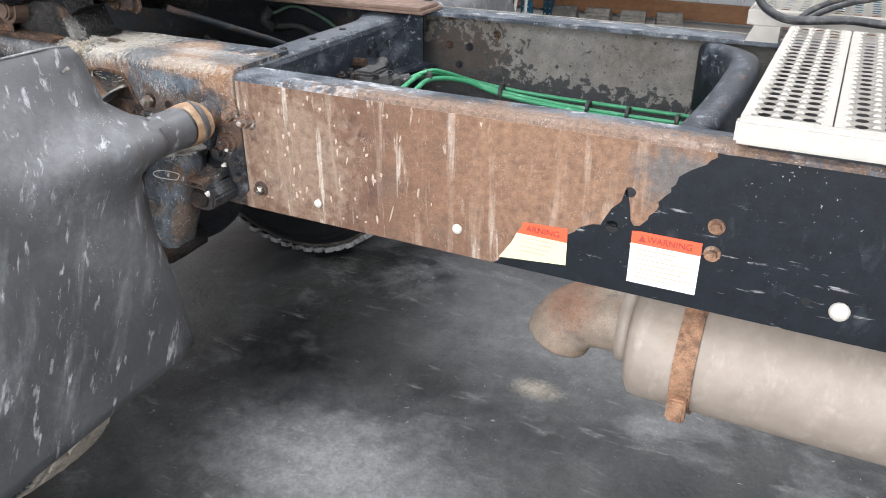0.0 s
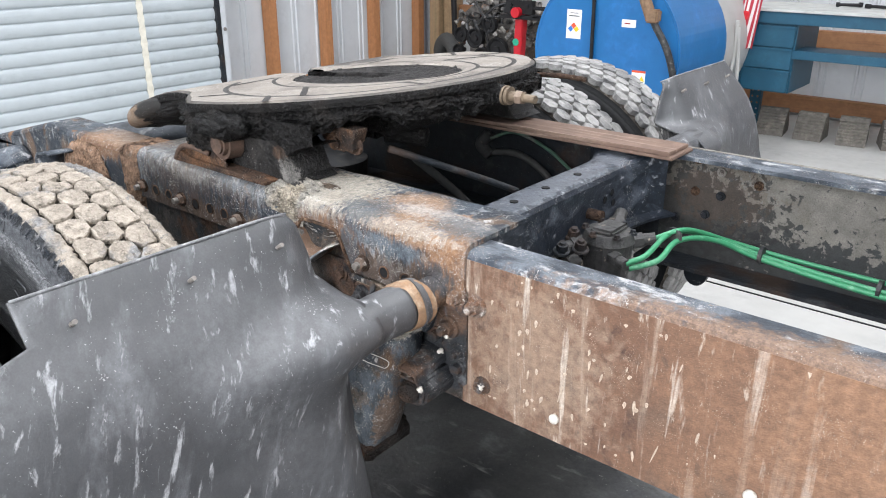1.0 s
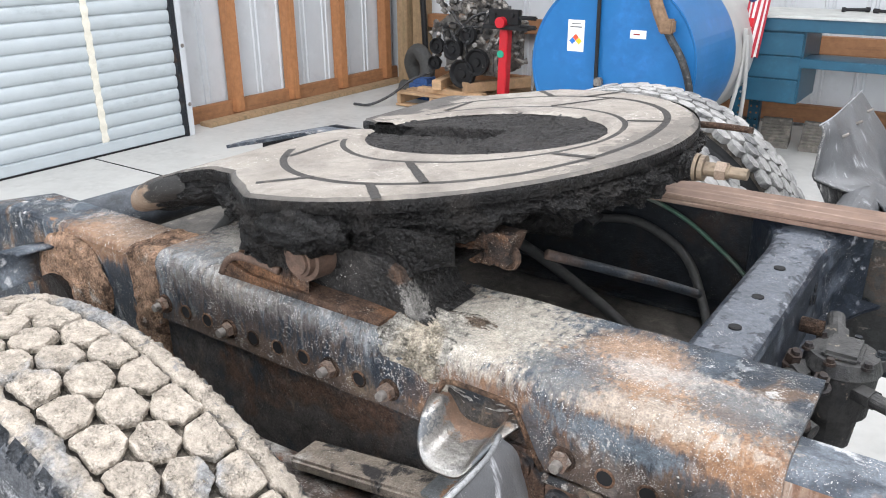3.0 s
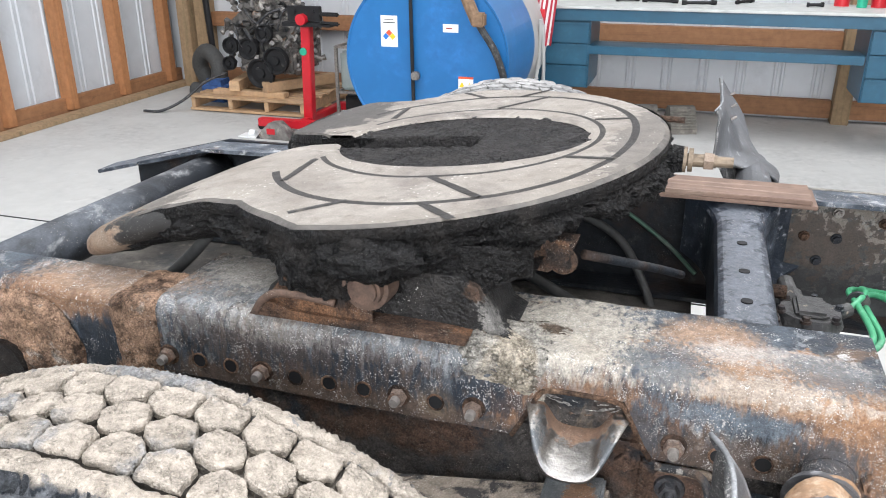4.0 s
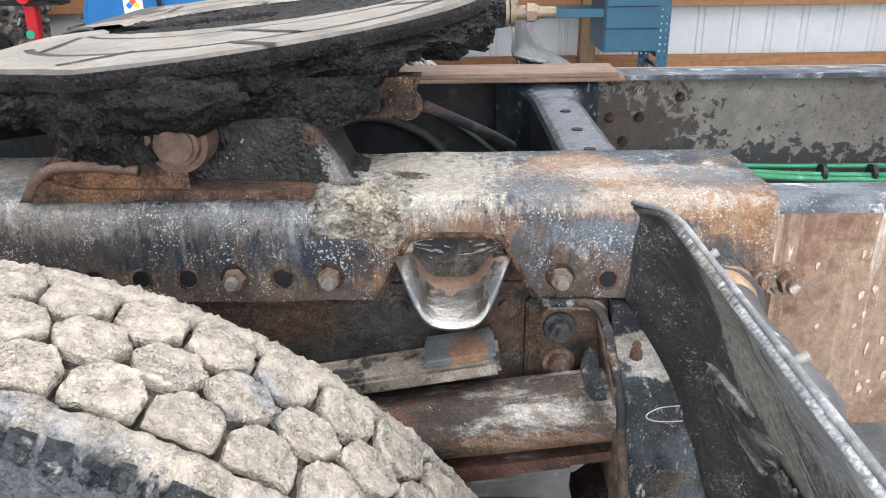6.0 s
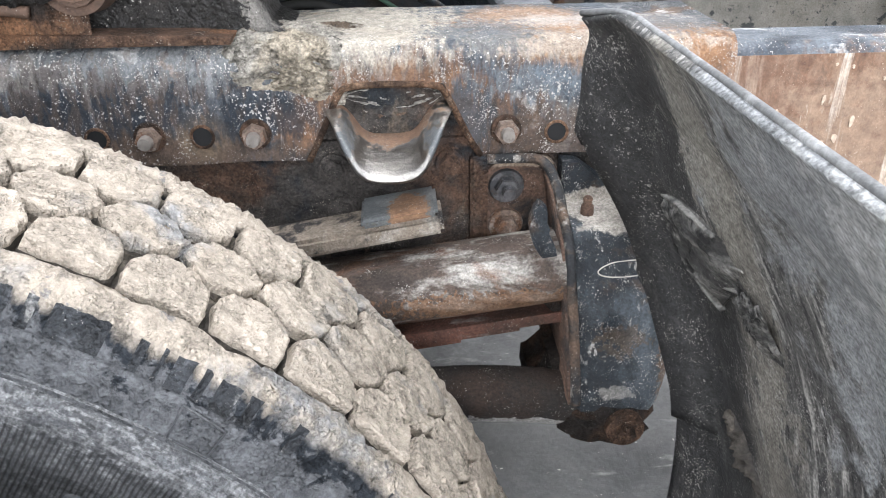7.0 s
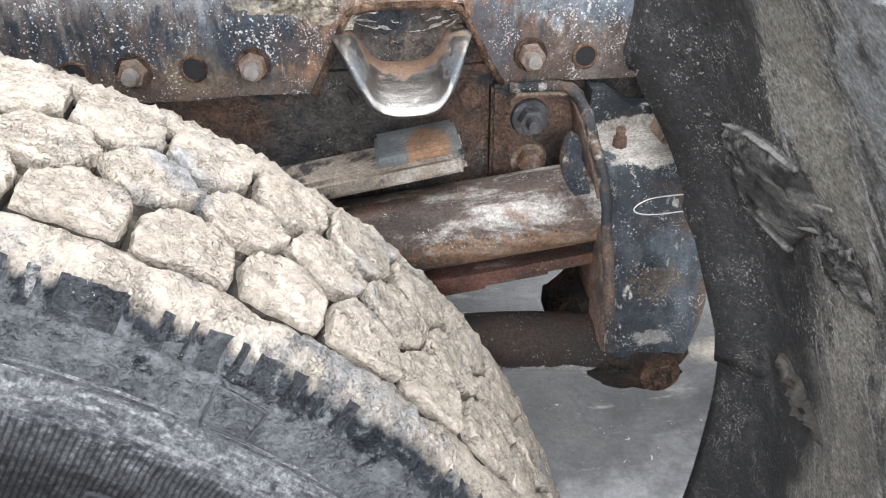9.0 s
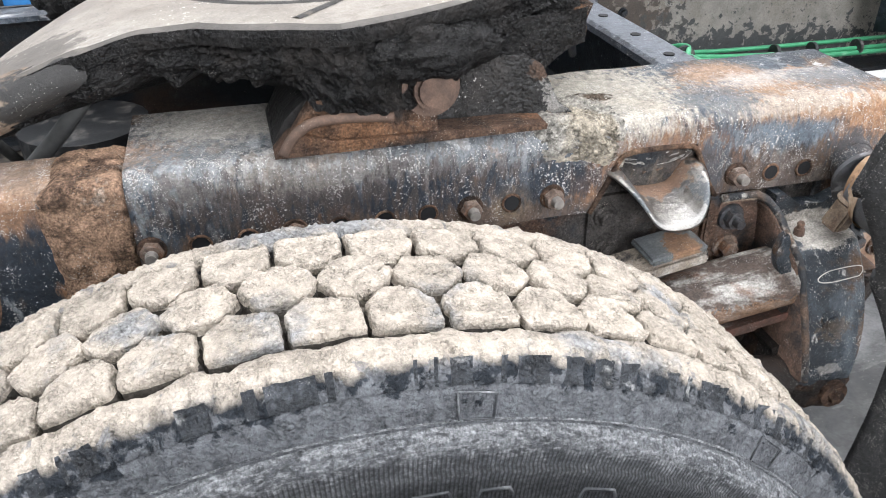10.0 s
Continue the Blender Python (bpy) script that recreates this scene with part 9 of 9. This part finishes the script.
bm = bmesh.new()
cyl(bm, (0.502, 0.432, 0.966), (0.502, 0.70, 0.966), 0.037, None, 24)
part("tube", bm, M["fender"], ff)

# -- wheels
WX, WR = -0.139, 0.5205
WZ = FLOOR + WR
NB = 63


def tread_y(v):
    """Radius drop across the tread."""
    return 0.010 * (abs(v) / 0.105) ** 2.4


def tyre_body(yc, parent, detail):
    prof = [(-0.088, 0.524), (-0.0935, 0.510), (-0.0985, 0.501), (-0.1050, 0.4985), (-0.1040, 0.4960), (-0.1085, 0.4935), (-0.1135, 0.487), (-0.1155, 0.480), (-0.1165, 0.470), (-0.120, 0.468), (-0.1205, 0.460), (-0.128, 0.430), (-0.134, 0.400), (-0.1345, 0.392), (-0.137, 0.390), (-0.137, 0.384), (-0.136, 0.355), (-0.128, 0.325), (-0.115, 0.305), (-0.100, 0.295), (-0.09, 0.292)]
    ring = [(y, r - 0.025) for y, r in prof]
    full = [(-y, r) for y, r in ring[::-1]] + [(0.075, WR - 0.018), (0.06, WR - 0.0155), (0.0, WR - 0.0135), (-0.06, WR - 0.0155), (-0.075, WR - 0.018)] + ring
    bm = bmesh.new()
    lathe_y(bm, [(yc + y, r) for y, r in full], 96, WX, WZ)
    for fc in bm.faces:
        c = fc.calc_center_median()
        if abs(c.y - yc) < 0.094 and math.hypot(c.x - WX, c.z - WZ) > 0.47:
            fc.material_index = 1
    return part("tyre", bm, [M["sidewall"] if yc < 0 else M["sidewall_shaded"], M["tyre_base"]], parent, "worn muddy truck tyre", smooth=True)


def lug_outline(kind, w, h):
    """Centre lugs are six-sided with their points along the roll; the outer rows are gabled toward the centre."""
    if kind == "centre":
        return [Vector(p) for p in ((-w * 0.54, 0), (-w * 0.27, -h * 0.53), (w * 0.27, -h * 0.53), (w * 0.54, 0), (w * 0.27, h * 0.53), (-w * 0.27, h * 0.53))]
    return [Vector(p) for p in ((-w * 0.48, -h * 0.46), (w * 0.48, -h * 0.46), (w * 0.50, h * 0.22), (w * 0.20, h * 0.62), (-w * 0.20, h * 0.62), (-w * 0.50, h * 0.22))]


def hex_block(rng_, kind, w, h, jit):
    """A worn lug caked with crumbling mud. Local x along the roll, y across, z out."""
    bm = bmesh.new()
    base = lug_outline(kind, w, h)
    sd = rng_.uniform(0, 50)
    pts = []
    for i in range(6):
        for t in (0.05, 0.15, 0.25, 0.35, 0.45, 0.55, 0.65, 0.75, 0.85, 0.95):
            p = base[i].lerp(base[(i + 1) % 6], t)
            c = 1 - 0.02 * abs(2 * t - 1) ** 3
            pts.append(p * (c + jit * fbm(p.x * 60, p.y * 60, sd) + 0.5 * jit * fbm(p.x * 240, p.y * 240, sd + 4)))
    lv = [(1.02, -0.018), (1.0, -0.009), (0.998, -0.004), (0.985, -0.0013), (0.955, -0.0002)] + [(0.89 - 0.11 * k, 0.0) for k in range(8)]
    rings = []
    for s, z in lv:
        ring = []
        for p in pts:
            x, y = p.x * s, p.y * s
            crumb = 0.0012 * fbm(x * 40, y * 40, sd) + 0.0013 * fbm(x * 140, y * 140, sd + 3) + 0.0009 * fbm(x * 420, y * 420, sd + 5)
            crumb -= 0.0016 if fbm(x * 48, y * 48, sd + 9) > 0.16 else 0.0
            ring.append(bm.verts.new((x + (0.0016 * fbm(x * 160, y * 160, z * 99 + sd) if z < -0.0015 else 0), y + (0.0016 * fbm(x * 160, y * 160, 9 + z * 99 + sd) if z < -0.0015 else 0), z + (crumb if z > -0.004 else 0.0))))
        rings.append(ring)
    for a, b in zip(rings, rings[1:]):
        n = len(a)
        for j in range(n):
            bm.faces.new((a[j], a[(j + 1) % n], b[(j + 1) % n], b[j]))
    c = bm.verts.new((0, 0, 0.002 * fbm(0, 0, sd)))
    for j in range(len(pts)):
        bm.faces.new((rings[-1][j], rings[-1][(j + 1) % len(pts)], c))
    return bm


def shoulder_rib(yc, s, parent, mat, n):
    """The mud-caked shoulder: scalloped towards the lugs, ragged and pitted at the outer edge."""
    bm = bmesh.new()
    cols = []
    for i in range(n):
        ang = 2 * math.pi * i / n
        f = (ang * NB / (2 * math.pi)) % 1.0
        tri = abs(2 * f - 1)
        cx, cz = math.cos(ang) * 9, math.sin(ang) * 9
        vin = 0.0645 + 0.0035 * tri + 0.0030 * fbm(cx * 3, cz * 3, yc + s)
        p = fbm(cx * 2.2, cz * 2.2, 3 * s)
        ph = (ang * NB / (2 * math.pi) + 0.35 * p) % 1.0
        pit = max(max(0.0, 1 - ((ph - 0.30) / 0.19) ** 6), 0.8 * max(0.0, 1 - ((ph - 0.80) / 0.15) ** 6)) * max(0.3, min(1.0, 0.85 + 1.4 * fbm(cx * 1.3, cz * 1.3, 5)))
        rag = 0.004 * fbm(cx * 5, cz * 5, 7) + 0.003 * fbm(cx * 14, cz * 14, 1)
        col = []
        for v, d, cr in ((vin - 0.001, 0.017, 0), (vin, 0.005, 0.3), (vin + 0.003, 0.001, 1), (0.080, 0.0, 1), (0.085, 0.001, 1), (0.089, 0.0025, 1), (0.0925, 0.005, 1), (0.095, 0.008, 0.9), (0.0968, 0.012, 0.5), (0.0984, 0.0165, 0.15), (0.0974, 0.0176, 0.0), (0.0974, 0.0184, 0.0), (0.0990, 0.0195, 0.1), (0.1000, 0.023, 0.1), (0.1012, 0.028, 0.2), (0.103, 0.035, 0.1), (0.105, 0.043, 0.0), (0.106, 0.052, 0.0)):
            crust = cr * (0.0022 * fbm(cx * 5, cz * 5, v * 55) + 0.0024 * fbm(cx * 18, cz * 18, v * 200))
            deep = max(0.0, 1 - ((d - 0.0095) / 0.0062) ** 4)
            sink = 0.0058 * pit * deep
            crust *= 1 - min(1.0, pit) * min(1.0, deep * 2)
            r = WR - 0.010 * (min(v, 0.093) / 0.105) ** 2.4 - d + crust
            col.append(bm.verts.new((WX + r * math.cos(ang), yc + s * (v - sink + 0.6 * crust), WZ + r * math.sin(ang))))
        cols.append((col, rag, pit))
    for i in range(n):
        (a, rag, pit), (b, _, _) = cols[i], cols[(i + 1) % n]
        for j in range(len(a) - 1):
            fc = bm.faces.new((a[j], a[j + 1], b[j + 1], b[j]))
            fc.smooth = True
            fc.material_index = 1 if pit > 0.5 and 5 <= j <= 8 else 0
    return part("shoulder_rib", bm, [M["shoulder"], M["rubber"]], parent, "mud-caked shoulder rib with ragged edge", smooth=True)


def sidewall_line(yc, s, parent, polar_pts, r=0.0007):
    """A raised moulded line on the sidewall; points are (radius, degrees)."""
    prof = ((0.33, 0.136), (0.365, 0.137), (0.375, 0.134), (0.405, 0.128), (0.435, 0.1205), (0.443, 0.120), (0.455, 0.1155), (0.462, 0.1135), (0.4735, 0.105), (0.4985, 0.0998))
    bm = bmesh.new()
    pts = []
    for (r0, a0), (r1, a1) in zip(polar_pts, polar_pts[1:]):
        for k in range(8):
            rr, aa = r0 + (r1 - r0) * k / 8, math.radians(a0 + (a1 - a0) * k / 8)
            v = next((va + (vb - va) * (rr - ra) / (rb - ra) for (ra, va), (rb, vb) in zip(prof, prof[1:]) if ra <= rr <= rb), 0.12)
            pts.append((WX + rr * math.cos(aa), yc + s * v, WZ + rr * math.sin(aa)))
    tube(bm, pts, r, 6, 1)
    return part("moulded_line", bm, M["sidewall_line"], parent, smooth=True)


def block_matrix(yc, ang, v, extra=0.0):
    r = WR - tread_y(v) + extra
    c, s = math.cos(ang), math.sin(ang)
    # local x along the roll, y across, z outward
    m = Matrix(((-s, 0, c, WX + r * c), (0, 1, 0, yc + v), (c, 0, s, WZ + r * s), (0, 0, 0, 1)))
    return m


rng_ = random.Random(5)
W_ = 2 * math.pi * WR / NB
LUG = {}
for kind_ in ("centre", "outer"):
    LUG[kind_] = []
    for i in range(10):
        b = hex_block(rng_, kind_, W_ - (0.0012 if kind_ == "centre" else 0.0036), 0.0407 if kind_ == "centre" else 0.0387, 0.060)
        me = bpy.data.meshes.new("tread_block")
        bmesh.ops.recalc_face_normals(b, faces=b.faces)
        b.normal_update()
        for f in b.faces:
            f.smooth = f.normal.z > 0.5
            # lower lug sides take the dark groove colour in place of real occlusion
            f.material_index = 1 if f.calc_center_median().z < -0.0075 else 0
        b.to_mesh(me)
        b.free()
        LUG[kind_].append(me)
CLEAN = []
for i in range(4):
    b = hex_block(rng_, "centre", W_ - 0.0030, 0.0385, 0.02)
    for vv in b.verts:
        if vv.co.z > -0.004:
            vv.co.z = min(0.0, vv.co.z) * 0.2
    me = bpy.data.meshes.new("tread_block")
    bmesh.ops.recalc_face_normals(b, faces=b.faces)
    b.to_mesh(me)
    b.free()
    CLEAN.append(me)
for me in LUG["centre"] + LUG["outer"]:
    me.materials.append(M["mud"])
    me.materials.append(M["tyre_base"])
PHASE = math.radians(87.5 - 180 / NB)
ROWS_ = ((-0.0430, 0.0), (0.0, 0.5), (0.0430, 0.0))


def tread_slots(yc):
    for v, off in (ROWS_ if yc < 0 else ROWS_ + ((-0.085, 0.5), (0.085, 0.5))):
        for i in range(NB):
            yield v, PHASE + 2 * math.pi * (i + off) / NB


def tread(yc, parent, singles, mat):
    bmj = bmesh.new()
    for v, ang in tread_slots(yc):
        ang = (ang + math.pi) % (2 * math.pi) - math.pi
        outer = abs(v) > 0.02
        me = rng_.choice(CLEAN if yc > 0 else LUG["outer"] if outer else LUG["centre"])
        m = block_matrix(yc, ang, v, rng_.uniform(-0.0015, 0.0015))
        turn = math.pi if (v > 0 if outer else rng_.random() > 0.5) else 0.0
        m = m @ Matrix.Rotation(turn + rng_.uniform(-0.05, 0.05), 4, "Z") @ Matrix.Rotation(rng_.uniform(-0.05, 0.05), 4, "X") @ Matrix.Rotation(rng_.uniform(-0.04, 0.04), 4, "Y")
        if singles and 0.0 < ang < 2.75:
            ob = new("tread_block", me)
            ob.parent = parent
            ob.matrix_local = m
        else:
            n0 = len(bmj.verts)
            bmj.from_mesh(me)
            bmj.verts.ensure_lookup_table()
            for vv in bmj.verts[n0:]:
                vv.co = m @ vv.co
    part("tread", bmj, [mat, M["tyre_base"]], parent, smooth=None, kind="stuff")


for yc, single, mat in ((-0.714, True, M["mud"]), (-1.049, False, M["mud"]), (0.70, False, M["tread_far"]), (1.045, False, M["tread_far"])):
    t_ = tyre_body(yc, truck, single)
    tread(yc, t_, single, mat)
    for s in ((-1, 1) if yc < 0 else ()):
        shoulder_rib(yc, s, t_, mat, 1260)
    if single:
        for a in range(0, 180, 30):
            sidewall_line(yc, -1, t_, [(0.4740, a + 21.8), (0.4935, a + 22.1), (0.4915, a + 19.0), (0.4740, a + 19.0), (0.4740, a + 21.8)])
        for a, w in ((55.6, 3.4), (50.2, 3.2), (70.0, 3.6), (80.0, 3.0), (86.0, 3.4), (104.0, 3.6), (112.0, 3.0)):
            sidewall_line(yc, -1, t_, [(0.4170, a), (0.4295, a - 0.4), (0.4305, a - w), (0.4250, a - w - 0.4)], 0.0014)
            sidewall_line(yc, -1, t_, [(0.4110, a - 0.5), (0.4060, a - w)], 0.0014)
    bm = bmesh.new()
    s = -1 if yc < 0 else 1
    lathe_y(bm, [(yc - 0.11, 0.30), (yc - 0.105, 0.285), (yc - 0.08, 0.272), (yc, 0.262), (yc + 0.08, 0.272), (yc + 0.105, 0.285), (yc + 0.11, 0.30)], 64, WX, WZ)
    lathe_y(bm, [(yc + s * 0.02, 0.262), (yc + s * 0.05, 0.20), (yc + s * 0.055, 0.12), (yc + s * 0.12, 0.10), (yc + s * 0.12, 0.001)], 48, WX, WZ)
    part("rim", bm, M["dark_steel"], truck, "dirty dark steel disc wheel", smooth=True)
